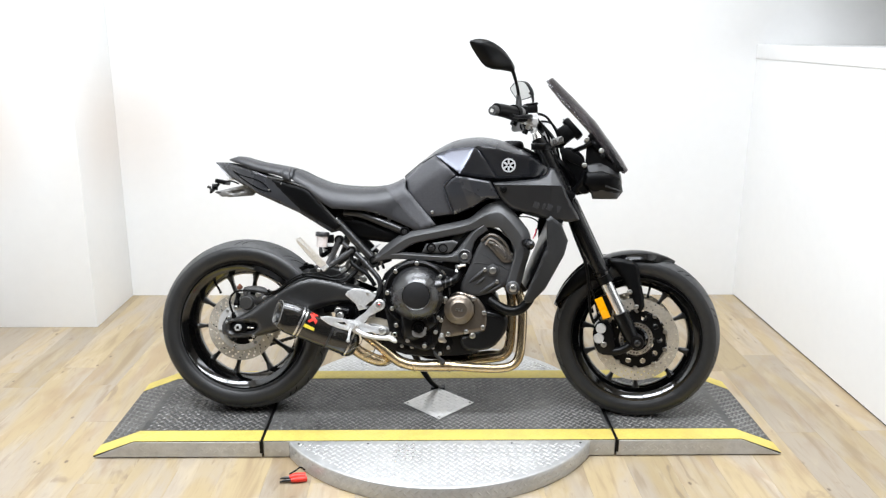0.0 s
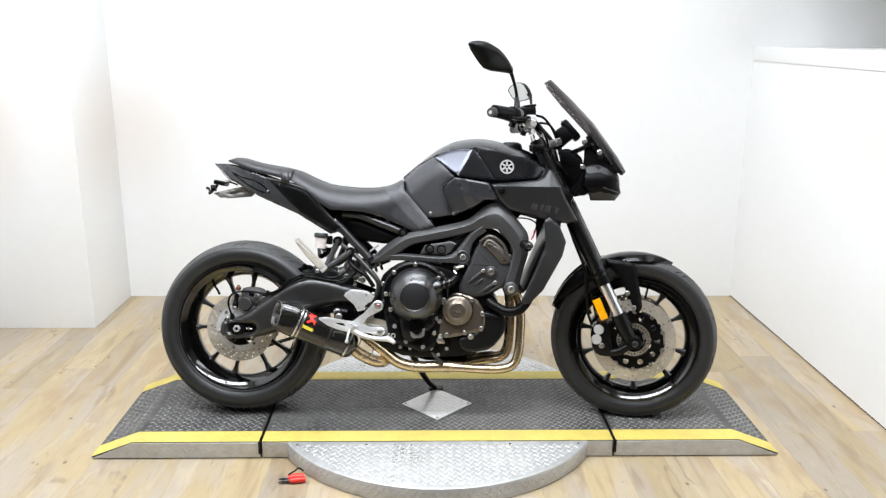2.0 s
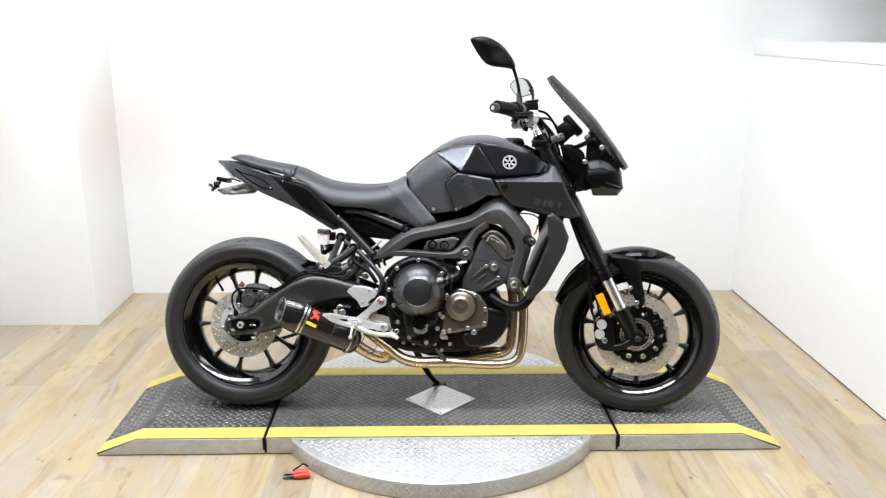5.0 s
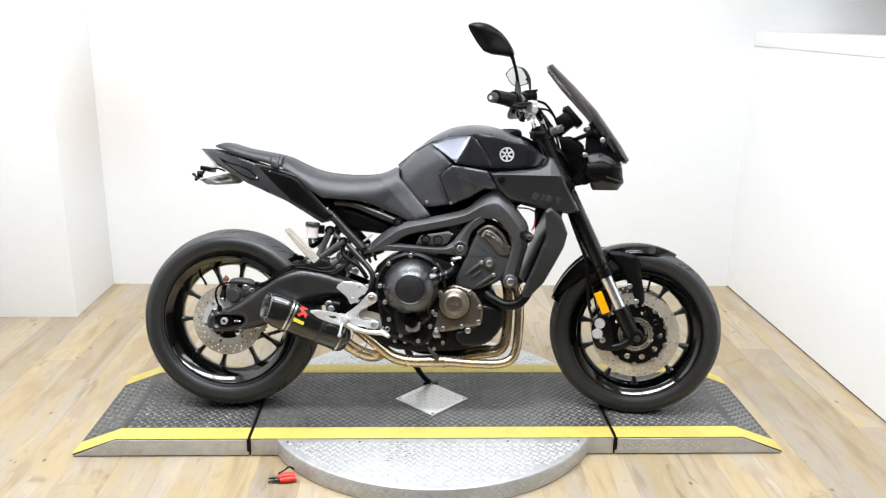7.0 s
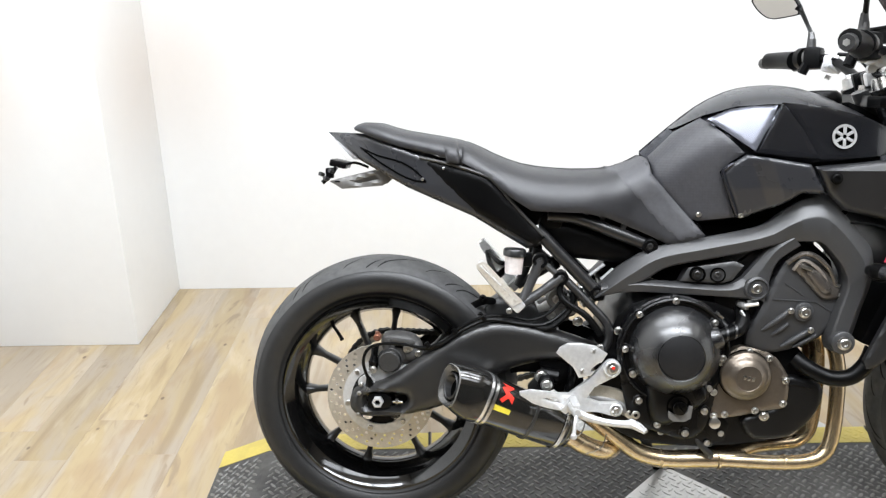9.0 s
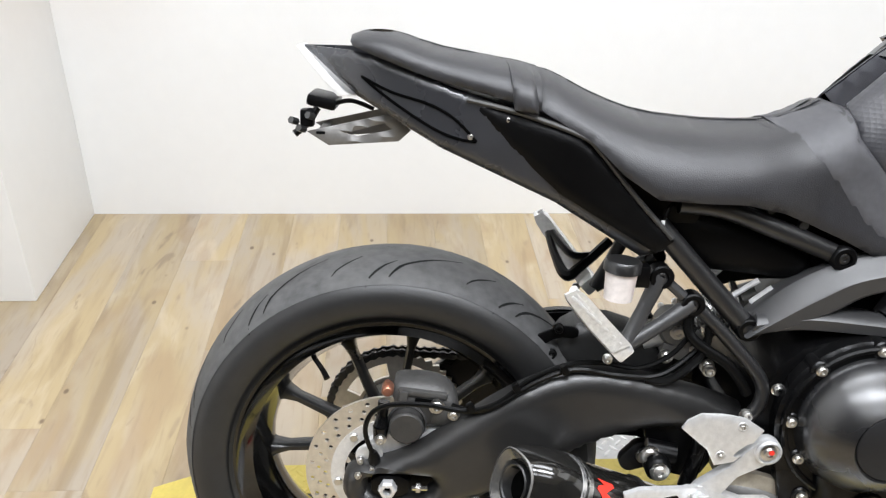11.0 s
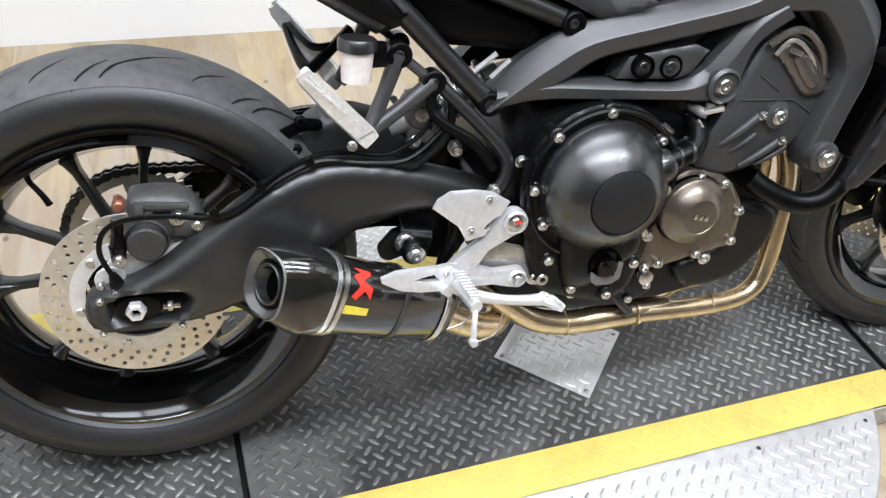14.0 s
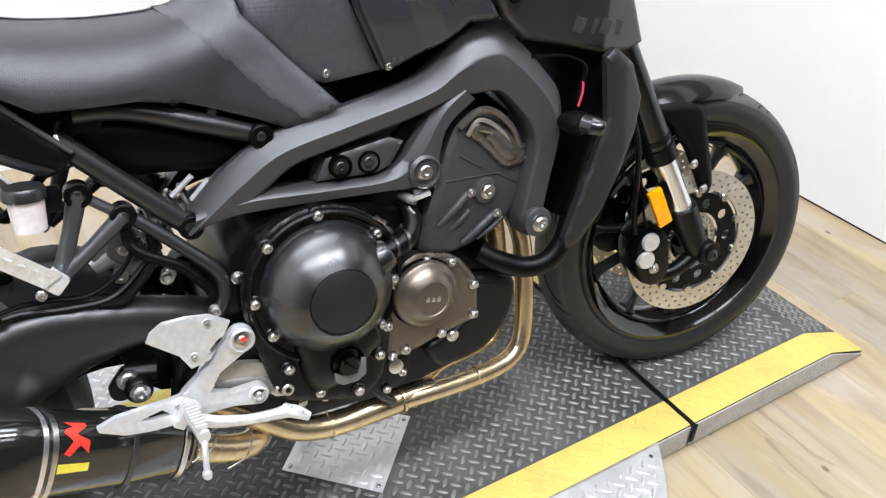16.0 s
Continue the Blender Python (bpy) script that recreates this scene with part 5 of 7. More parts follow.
P("cam_cap_step", shell(rounded([(0.902, 0.630), (0.918, 0.637), (0.944, 0.615), (0.962, 0.585), (0.946, 0.578), (0.922, 0.602)], 1), 0.166, 0.004, 0.006, 0.006, 0.005), CAMCAP, "", camcap)
for lift, rr, mt in ((0.004, 0.0055, CAMCAP), (-0.010, 0.0035, CAMEDGE)):
    P("cam_cap_rim", tube([(0.870 - lift, -0.155, 0.640 + lift), (0.893, -0.161, 0.660 + lift), (0.918 + lift * 0.6, -0.162, 0.656 + lift), (0.947 + lift, -0.160, 0.630 + lift * 0.6), (0.962 + lift, -0.156, 0.600)], rr, 8), mt, "", camcap)
for sx, sz, k in ((0.904, 0.636, 1.3), (0.968, 0.600, 1.0), (0.971, 0.580, 1.0)):
    P("slot", block(sx, -0.164 if k > 1 else -0.157, sz, 0.018 * k, 0.005, 0.0075, 0.001, (0, 20, 0)), STEEL, "", camcap)
for (x0, z0), (x1, z1), rr in (((0.826, 0.498), (0.878, 0.541), 0.0065), ((0.866, 0.462), (0.921, 0.500), 0.0065), ((0.846, 0.487), (0.878, 0.514), 0.0045), ((0.892, 0.462), (0.936, 0.490), 0.004)):
    P("rib", tube([(x0, -0.146, z0), ((x0 + x1) / 2, -0.151, (z0 + z1) / 2), (x1, -0.152, z1)], [rr * 0.6, rr, rr], 10), CAMPLATE, "", camc)
P("boss", at(lathe([(0.0215, -0.140), (0.020, -0.156), (0.016, -0.158), (0, -0.158)], 24), 0.907, 0, 0.541), CAMPLATE, "", camc)
for bx, bz, r, y in ((0.907, 0.541, 0.0095, -0.158), (0.880, 0.543, 0.005, -0.156), (0.923, 0.502, 0.005, -0.156)):
    bolt(camc, bx, y, bz, r, 0.008)
for (x0, z0), (x1, z1) in (((0.842, 0.566), (0.930, 0.562)), ((0.930, 0.562), (0.975, 0.535)), ((0.868, 0.600), (0.905, 0.575))):
    P("cover_seam", tube([(x0, -0.1505, z0), (x1, -0.1505, z1)], 0.0014, 6), CAMPLATE, "", camc)
elbow = P("coolant_elbow", tube([(0.728, -0.172, 0.488), (0.752, -0.172, 0.496), (0.772, -0.166, 0.505), (0.784, -0.150, 0.520), (0.788, -0.120, 0.540)], 0.0145, 14), HOSE, "short black coolant hose", engine)
for ex, ez in ((0.744, 0.4935), (0.762, 0.500)):
    P("hose_clip", moved(lathe([(0.0150, -0.003), (0.0163, -0.002), (0.0163, 0.002), (0.0150, 0.003)], 20, True), pose(ex, -0.171, ez, 0, -22, 90)), DARKSTEEL, "", elbow)
P("coolant_fitting", join(tube([(0.735, -0.12, 0.515), (0.752, -0.135, 0.500), (0.765, -0.14, 0.480)], 0.014, 12), tube([(0.742, -0.14, 0.49), (0.775, -0.15, 0.515)], 0.006, 8), tube([(0.71, -0.15, 0.535), (0.735, -0.155, 0.52)], 0.004, 8)), SATIN, "black coolant fittings with clips", engine)
for sx, sz in ((0.735, 0.53), (0.772, 0.508), (0.755, 0.49), (0.724, 0.502)):
    P("clip", block(sx, -0.150, sz, 0.020, 0.008, 0.006, 0.001, (0, 40, 0)), STEEL, "", engine)
P("sensor", join(tube([(0.780, -0.120, 0.552), (0.785, -0.145, 0.550), (0.79, -0.154, 0.548)], [0.007, 0.008, 0.006], 10), block(0.797, -0.148, 0.558, 0.012, 0.010, 0.011, 0.003)), GREYCAST, "grey sensor body", engine)
P("sensor_tail", join(tube([(0.785, -0.152, 0.552), (0.812, -0.157, 0.558)], 0.005, 8), tube([(0.778, -0.15, 0.540), (0.786, -0.156, 0.528)], 0.004, 8)), STEEL, "", engine)
# left side of the engine
P("left_cover", at(lathe([(0, 0.17), (0.075, 0.168), (0.088, 0.155), (0.092, 0.12)], 40), 0.70, 0, 0.42), CASE, "", engine)
P("front_sprocket_cover", slab(rounded([(0.45, 0.36), (0.46, 0.44), (0.54, 0.46), (0.60, 0.42), (0.58, 0.34), (0.5, 0.33)], 1), 0.10, 0.15, 0.01), PLASTIC, "", engine)

# coolant hose and radiator
P("coolant_hose", tube([(0.90, -0.135, 0.435), (0.925, -0.150, 0.418), (0.965, -0.165, 0.402), (1.003, -0.175, 0.408), (1.030, -0.178, 0.435), (1.045, -0.175, 0.47)], 0.0172, 14), HOSE, "thick black coolant hose")
P("hose_clamp", tube([(1.036, -0.198, 0.448), (1.052, -0.195, 0.451)], 0.004, 8), GREYCAST)
RAD = pose(1.085, 0, 0.60, 0, 22, 0)
radiator = P("radiator", moved(block(0, 0, 0, 0.030, 0.34, 0.27, 0.004), RAD), SATIN, "black radiator behind the front wheel")
P("radiator_fins", moved(join(*[block(0.017, 0, -0.12 + 0.012 * i, 0.004, 0.30, 0.005, 0) for i in range(21)]), RAD), DARKSTEEL, "", radiator)["kind"] = "stuff"
SHR = rounded([(1.086, 0.722), (1.102, 0.734), (1.138, 0.706), (1.162, 0.650), (1.150, 0.602), (1.086, 0.482), (1.042, 0.436), (1.022, 0.432), (1.016, 0.450), (1.058, 0.550), (1.090, 0.632)], 0)
for sd in (-1, 1):
    P("radiator_shroud", shell(SHR, lambda x, z: 0.214 - max(0, x - 1.12) * 0.25 - max(0, 0.60 - z) * 0.05, 0.005, 0.007, 0.012, 0.007, side=sd), SHROUD, "matte black radiator side shroud", radiator)
P("shroud_stem", at(lathe([(0, -0.225), (0.012, -0.225), (0.016, -0.218), (0.016, -0.19), (0, -0.19)], 16), 1.03, 0, 0.632), PLASTIC, "", radiator)
turn = P("front_signal", tube([(1.012, -0.20, 0.638), (1.018, -0.222, 0.640), (1.024, -0.240, 0.640)], [0.010, 0.017, 0.016], 14), HOSE, "small black turn signal", radiator)
P("signal_lens", tube([(1.024, -0.240, 0.640), (1.030, -0.254, 0.638), (1.036, -0.266, 0.636), (1.038, -0.269, 0.635)], [0.0155, 0.0145, 0.0105, 0.003], 14), TANKGLOSS, "dark glassy lens", turn)
for cy in (-0.16, -0.165):
    P("wire", tube([(0.985, cy, 0.730), (1.03, cy - 0.02, 0.728), (1.058, cy - 0.03, 0.712), (1.055, cy - 0.03, 0.685), (1.047, cy - 0.03, 0.66)], 0.0022, 6), HOSE)
P("wire", tube([(1.052, -0.198, 0.690), (1.050, -0.20, 0.675), (1.042, -0.2, 0.655)], 0.0018, 6), BLUEWASHER, "red wire")

# main frame
fw = interp((0.50, 0.122), (0.62, 0.138), (0.75, 0.150), (0.85, 0.165), (0.95, 0.182), (1.05, 0.196))


def beam(rows, section, out=0.0):
    """A cast beam: rows of its upper and lower edge in x and z; the section gives (share of the way down, step inwards) round its outer side."""
    fine = []
    tops, bots = curve_points([(a, 0, b) for a, b, _, _ in rows], 5), curve_points([(c, 0, d) for _, _, c, d in rows], 5)
    for t, b in zip(tops, bots):
        ring = []
        for u, inward in section:
            p = t.lerp(b, u)
            ring.append((p.x, -(fw(p.x) + out - inward), p.z))
        fine.append(ring)
    return loft(fine)


FACETS = [(0.10, 0.060), (0.0, 0.034), (0.015, 0.0285), (0.06, 0.0255), (0.40, 0.0015), (0.45, 0.0), (0.90, 0.004), (0.97, 0.007), (1.0, 0.012), (1.0, 0.050)]
RAIL = [(0.05, 0.045), (0.0, 0.020), (0.04, 0.012), (0.30, 0.001), (0.36, 0.0), (0.90, 0.003), (0.98, 0.006), (1.0, 0.012), (1.0, 0.045)]
MAINBEAM = [(0.468, 0.556, 0.490, 0.561), (0.497, 0.594, 0.535, 0.574), (0.540, 0.634, 0.584, 0.600), (0.600, 0.668, 0.628, 0.628), (0.70, 0.691, 0.705, 0.646), (0.775, 0.708, 0.785, 0.664), (0.825, 0.724, 0.838, 0.680), (0.862, 0.755, 0.868, 0.688), (0.893, 0.776, 0.898, 0.690), (0.932, 0.781, 0.928, 0.688), (0.972, 0.752, 0.952, 0.664), (1.010, 0.708, 0.971, 0.638), (1.034, 0.670, 0.980, 0.612), (1.036, 0.612, 0.978, 0.586), (1.020, 0.550, 0.966, 0.540), (1.006, 0.494, 0.955, 0.492), (0.990, 0.462, 0.960, 0.462)]
LOWRAIL = [(0.492, 0.586, 0.482, 0.557), (0.560, 0.599, 0.548, 0.571), (0.655, 0.595, 0.655, 0.570), (0.742, 0.592, 0.742, 0.567), (0.775, 0.606, 0.792, 0.565), (0.800, 0.632, 0.828, 0.572)]
STRUT = [(0.768, 0.594, 0.826, 0.560), (0.802, 0.638, 0.833, 0.604), (0.836, 0.682, 0.848, 0.648), (0.866, 0.706, 0.890, 0.682)]
frame_r = P("frame", beam(MAINBEAM, FACETS), FRAME, "satin grey-black cast aluminium frame", smooth=26)
P("lower_rail", beam(LOWRAIL, RAIL, -0.003), FRAME, "", frame_r, smooth=26)
P("frame_strut", beam(STRUT, RAIL, -0.002), FRAME, "", frame_r, smooth=26)
for g in (beam(MAINBEAM, FACETS), beam(LOWRAIL, RAIL, -0.003), beam(STRUT, RAIL, -0.002)):
    P("frame_left", mirrored(g), FRAME, "", frame_r, smooth=26)
lug = [(0.650, 0.585), (0.668, 0.624), (0.735, 0.638), (0.762, 0.652), (0.80, 0.685), (0.845, 0.695), (0.83, 0.65), (0.78, 0.585)]
both("frame_web", shell(lug, lambda x, z: fw(x) - 0.040, 0.004, 0.008, 0.006, 0.006), FRAME, "", frame_r)
both("bolt_plate", shell([(0.655, 0.598), (0.671, 0.628), (0.735, 0.639), (0.764, 0.644), (0.784, 0.636), (0.762, 0.604), (0.742, 0.596)], lambda x, z: fw(x) - 0.012, 0.003, 0.006, 0.03, 0.006), FRAME, "", frame_r)
for bx, bz in ((0.689, 0.615), (0.731, 0.614)):
    # The well is coloured black for the shade round its bolt.
    P("bolt_well", at(lathe([(0.0165, -0.124), (0.0165, -0.138), (0.0135, -0.139), (0.0125, -0.131), (0, -0.131)], 24), bx, 0.0, bz), GROOVE, "", frame_r)
    bolt(frame_r, bx, -0.132, bz, 0.0075, 0.006, DARKSTEEL)
P("bolt_boss", at(lathe([(0.026, -0.140), (0.0255, -0.156), (0.021, -0.160), (0.019, -0.156), (0.0165, -0.150), (0, -0.150)], 28), 0.808, 0, 0.589), FRAME, "", frame_r)
bolt(frame_r, 0.808, -0.151, 0.589, 0.0105, 0.009)
P("bolt_boss", at(lathe([(0.024, -0.17), (0.0235, -0.190), (0.019, -0.193), (0.0, -0.193)], 28), 0.977, 0, 0.484), FRAME, "", frame_r)
bolt(frame_r, 0.977, -0.193, 0.484, 0.0105, 0.009)
P("head_tube", tube([tuple(HEAD - RAKE * 0.03), tuple(HEAD + RAKE * 0.17)], 0.036, 20), FRAME, "", frame_r)
both("head_beam", tube([(0.92, -0.13, 0.75), (1.0, -0.09, 0.80), (1.09, -0.035, 0.87)], [0.035, 0.036, 0.04], 12), FRAME, "", frame_r)
# Near-black core between the beams; the shade inside is put into its colour.
P("inner_shade_core", slab(rounded([(0.55, 0.66), (0.62, 0.74), (0.95, 0.80), (1.05, 0.80), (1.00, 0.72), (0.90, 0.70), (0.78, 0.60), (0.60, 0.58)], 1), -0.085, 0.085, 0.01), GROOVE, "", frame_r)

P("under_seat", slab([(0.25, 0.805), (0.31, 0.775), (0.42, 0.745), (0.40, 0.705), (0.34, 0.705), (0.28, 0.755)], -0.088, 0.088, 0.004), PLASTIC, "", frame_r)

# subframe, side panel, shock
sub = P("subframe", tube([(0.372, -0.098, 0.735), (0.43, -0.100, 0.730), (0.51, -0.100, 0.702), (0.590, -0.096, 0.671)], 0.0135, 14), TUBE, "black tubular rear subframe")
P("subframe_tube", mirrored(tube([(0.372, -0.098, 0.735), (0.43, -0.100, 0.730), (0.51, -0.100, 0.702), (0.590, -0.096, 0.671)], 0.0135, 14)), SATIN, "", sub)
both("subframe_tube", tube([(0.345, -0.100, 0.708), (0.40, -0.100, 0.650), (0.480, -0.100, 0.567)], 0.0145, 14), TUBE, "", sub)
for bx, bz in ((0.592, 0.670), (0.482, 0.566)):
    both("lug", at(lathe([(0.017, -0.085), (0.017, -0.112), (0.0145, -0.115), (0.009, -0.115), (0.008, -0.108), (0, -0.108)], 20), bx, 0, bz), SATIN, "", sub)
    bolt(sub, bx, -0.109, bz, 0.007, 0.004, DARKSTEEL)
P("gusset", slab([(0.60, 0.662), (0.645, 0.672), (0.57, 0.645)], -0.10, -0.085, 0.003), FRAME, "", sub)
P("side_panel", shell(rounded([(0.365, 0.728), (0.43, 0.722), (0.575, 0.665), (0.562, 0.632), (0.53, 0.628), (0.474, 0.635), (0.41, 0.640), (0.362, 0.690)], 1), 0.085, 0.012, 0.03, 0.01, 0.010), PLASTIC, "plain black plastic side panel")
P("side_panel", shell(rounded([(0.365, 0.728), (0.43, 0.722), (0.575, 0.665), (0.562, 0.632), (0.474, 0.635), (0.41, 0.640), (0.362, 0.690)], 1), 0.085, 0.012, 0.03, 0.01, 0.012, side=1), PLASTIC)
# Near-black filler under the seat, coloured as the shade there.
P("under_seat_shade_core", slab(rounded([(0.36, 0.74), (0.56, 0.72), (0.58, 0.66), (0.40, 0.645)], 1), -0.06, 0.06, 0.01), GROOVE)
P("reservoir_clamp", join(tube([(0.47, -0.07, 0.60), (0.50, -0.075, 0.625)], 0.004, 8), tube([(0.495, -0.07, 0.59), (0.52, -0.075, 0.615)], 0.004, 8), block(0.525, -0.07, 0.585, 0.022, 0.02, 0.022, 0.003)), SILVER, "small silver linkage")
P("label_tag", block(0.512, -0.082, 0.588, 0.016, 0.002, 0.02, 0.0005), ORANGE, "small orange tag")
sh0, sh1 = Vector((0.36, 0, 0.505)), Vector((0.53, 0, 0.575))
coil = []
for i in range(90):
    t = i / 89
    c = sh0.lerp(sh1, 0.15 + 0.7 * t)
    a = 2 * math.pi * 6 * t
    d = (sh1 - sh0).normalized()
    u = d.cross(Vector((0, 1, 0)))
    coil.append(tuple(c + (u * math.cos(a) + Vector((0, 1, 0)) * math.sin(a)) * 0.030))
shock = P("shock_absorber", tube([tuple(sh0), tuple(sh1)], 0.017, 14), GREYCAST, "grey rear shock absorber with coil spring")
P("spring", tube(coil, 0.0055, 8, 1), STEEL, "", shock)
P("adjuster", join(tube([(0.355, -0.05, 0.52), (0.39, -0.05, 0.535), (0.42, -0.05, 0.55)], [0.014, 0.018, 0.014], 14), block(0.40, -0.055, 0.53, 0.04, 0.02, 0.02, 0.004)), SILVER, "", shock)
P("vent_hose", tube([(0.405, -0.100, 0.60), (0.402, -0.105, 0.565), (0.415, -0.112, 0.545), (0.455, -0.116, 0.520), (0.475, -0.118, 0.498), (0.49, -0.118, 0.475)], 0.0075, 10), HOSE, "black rubber hose")
P("heel_tube", tube([(0.415, -0.104, 0.592), (0.46, -0.112, 0.548), (0.503, -0.12, 0.500), (0.508, -0.122, 0.465), (0.492, -0.122, 0.437)], 0.0095, 10), TUBE)
for bx, by, bz in ((0.49, -0.125, 0.447), (0.527, -0.125, 0.487), (0.44, -0.10, 0.50)):
    bolt(bike, bx, by, bz, 0.007, 0.01)
P("cable_loop", tube([(0.35, -0.11, 0.488), (0.385, -0.115, 0.492), (0.425, -0.11, 0.53), (0.43, -0.105, 0.57)], 0.006, 8), HOSE)

# passenger peg brackets, both sides
for sd in (-1, 1):
    flip = (lambda g: g) if sd < 0 else mirrored
    pb = P("peg_bracket", flip(join(tube([(0.357, -0.103, 0.637), (0.338, -0.108, 0.590), (0.316, -0.115, 0.540)], [0.0125, 0.0102, 0.0115], 10), tube([(0.403, -0.104, 0.599), (0.36, -0.110, 0.568), (0.316, -0.115, 0.540)], [0.0125, 0.0102, 0.0115], 10), tube([(0.357, -0.103, 0.637), (0.403, -0.104, 0.599)], 0.007, 8))), FRAME, "black triangular passenger footrest bracket")
    for bx, bz in ((0.357, 0.637), (0.403, 0.599)):
        P("lug", flip(at(lathe([(0.0165, -0.092), (0.0165, -0.112), (0.0145, -0.114), (0.009, -0.114), (0.009, -0.108), (0, -0.108)], 22), bx, 0, bz)), SATIN, "", pb)
    rows = ((0.307, 0.128, 0.543, 0.0118), (0.268, 0.152, 0.588, 0.0115), (0.232, 0.174, 0.633, 0.0098), (0.225, 0.179, 0.641, 0.0065))
    bar = flip(loft([[(cx + a * k, -cy - b, cz + c * k) for a, b, c in ((-1, 0.0, -0.8), (1, 0.0, 0.3), (1, 0.013, 0.8), (-1, 0.013, -0.3))] for cx, cy, cz, k in rows]))
    P("passenger_peg", bar, ROUGHALU, "folded-up aluminium passenger footrest", pb, smooth=20)
    for k in range(7):
        t = k / 6
        P("peg_rib", flip(block(0.298 - 0.066 * t, -0.144 - 0.046 * t, 0.560 + 0.072 * t, 0.017 - 0.004 * t, 0.005, 0.0035, 0.0012, (0, 40, 0))), ROUGHALU, "", pb)
    P("peg_rubber", flip(tube([(0.262, -0.165, 0.600), (0.228, -0.186, 0.645)], 0.0055, 8)), ROUGHALU, "", pb)
    if sd > 0:
        P("bracket_frame", join(tube([(0.240, 0.150, 0.618), (0.248, 0.110, 0.592), (0.262, 0.074, 0.572), (0.285, 0.080, 0.585), (0.330, 0.10, 0.622)], [0.006, 0.007, 0.010, 0.008, 0.008], 8), tube([(0.245, 0.145, 0.620), (0.270, 0.095, 0.600), (0.300, 0.09, 0.60)], 0.006, 8)), SATIN, "", pb)
    P("peg_hinge", flip(block(0.309, -0.125, 0.540, 0.026, 0.026, 0.024, 0.005, (0, -45, 0))), ROUGHALU, "", pb)
    bolt(pb, 0.290, sd * 0.135, 0.530, 0.005, 0.01, STEEL, sd)
    if sd < 0:
        for bx, bz in ((0.357, 0.637), (0.403, 0.599)):
            bolt(pb, bx, -0.108, bz, 0.0065, 0.004, DARKSTEEL)
cup = P("brake_reservoir", at(loft([[(0.0185 * math.cos(t), 0.0185 * math.sin(t), 0) for t in (2 * math.pi * i / 24 for i in range(24))], [(0.021 * math.cos(t), 0.021 * math.sin(t), 0.040) for t in (2 * math.pi * i / 24 for i in range(24))]]), 0.298, -0.125, 0.611, 0, 3, 0), WHITEPLASTIC, "translucent white brake fluid cup with black cap")
P("cap", at(loft([[(r * (1 + 0.035 * (i % 2)) * math.cos(t), r * (1 + 0.035 * (i % 2)) * math.sin(t), z) for i, t in ((i, 2 * math.pi * i / 44) for i in range(44))] for r, z in ((0.0215, 0.038), (0.0238, 0.039), (0.0238, 0.051), (0.0215, 0.054), (0.019, 0.054))]), 0.298, -0.125, 0.611, 0, 3, 0), TUBE, "ribbed black cap", cup)
P("reservoir_bracket", block(0.328, -0.112, 0.640, 0.022, 0.02, 0.03, 0.003), SATIN, "", cup)

# rider's footrest plate, right and left
FP = [(0.312, 0.372), (0.335, 0.374), (0.372, 0.366), (0.402, 0.359), (0.430, 0.356), (0.446, 0.340), (0.444, 0.318), (0.411, 0.318), (0.372, 0.330), (0.341, 0.344), (0.313, 0.366)]
FH2 = [(0.362, 0.353), (0.392, 0.351), (0.402, 0.338), (0.376, 0.345)]
ARMS = [hull((0.511, 0.412, 0.0195), (0.468, 0.378, 0.0105)), hull((0.468, 0.378, 0.0105), (0.436, 0.344, 0.018)), hull((0.436, 0.334, 0.019), (0.486, 0.325, 0.0105)), hull((0.486, 0.325, 0.0105), (0.521, 0.321, 0.0155))]
foot = P("footrest_plate", shell(FP, lambda x, z: 0.166 + max(0, 0.425 - x) * 0.42, 0.0012, 0.002, 0.008, 0.004, [FH2]), SILVER, "sandblasted aluminium footrest plate", smooth=30)
for i, a in enumerate(ARMS):
    P("footrest_arm", slab(a, -0.148, -0.163 - 0.0006 * i, 0.003), SILVER, "", foot, smooth=30)
    P("footrest_arm", slab(a, 0.148, 0.162 + 0.0006 * i, 0.003), SILVER, "", foot, smooth=30)
P("heel_guard", shell([(0.391, 0.446), (0.398, 0.458), (0.415, 0.468), (0.445, 0.468), (0.474, 0.463), (0.500, 0.446), (0.486, 0.424), (0.466, 0.398), (0.440, 0.392), (0.428, 0.415)], 0.169, 0.0015, 0.003, 0.004, 0.006, [rounded([(0.462, 0.408), (0.483, 0.427), (0.489, 0.424), (0.470, 0.404)], 1)]), SILVER, "flat aluminium heel guard", foot, smooth=30)
for bx, bz, r in ((0.511, 0.413, 0.0105), (0.521, 0.322, 0.008), (0.470, 0.452, 0.0045), (0.446, 0.408, 0.0045), (0.412, 0.345, 0.005)):
    P("eye", at(lathe([(r * 1.75, -0.155), (r * 1.7, -0.168), (r * 1.4, -0.170), (r * 1.3, -0.166), (0, -0.166)], 24), bx, 0, bz), SILVER, "", foot)
    bolt(foot, bx, -0.167, bz, r * 0.8, 0.006)
P("mark", at(lathe([(0, -0.174), (0.004, -0.174)], 10), 0.512, 0, 0.417), RED, "", foot)
for bx, by, bz in ((0.556, -0.142, 0.308), (0.566, -0.146, 0.307)):
    bolt(foot, bx, by, bz, 0.0095, 0.010)
P("stay", tube([(0.47, -0.135, 0.335), (0.52, -0.138, 0.325), (0.558, -0.140, 0.308)], 0.014, 10, flat=0.5), GREYCAST, "", foot)
P("master_cylinder", join(tube([(0.42, -0.125, 0.33), (0.43, -0.125, 0.38), (0.44, -0.12, 0.43)], 0.011, 10), tube([(0.36, -0.12, 0.385), (0.40, -0.125, 0.38)], 0.016, 12)), SATIN, "", foot)
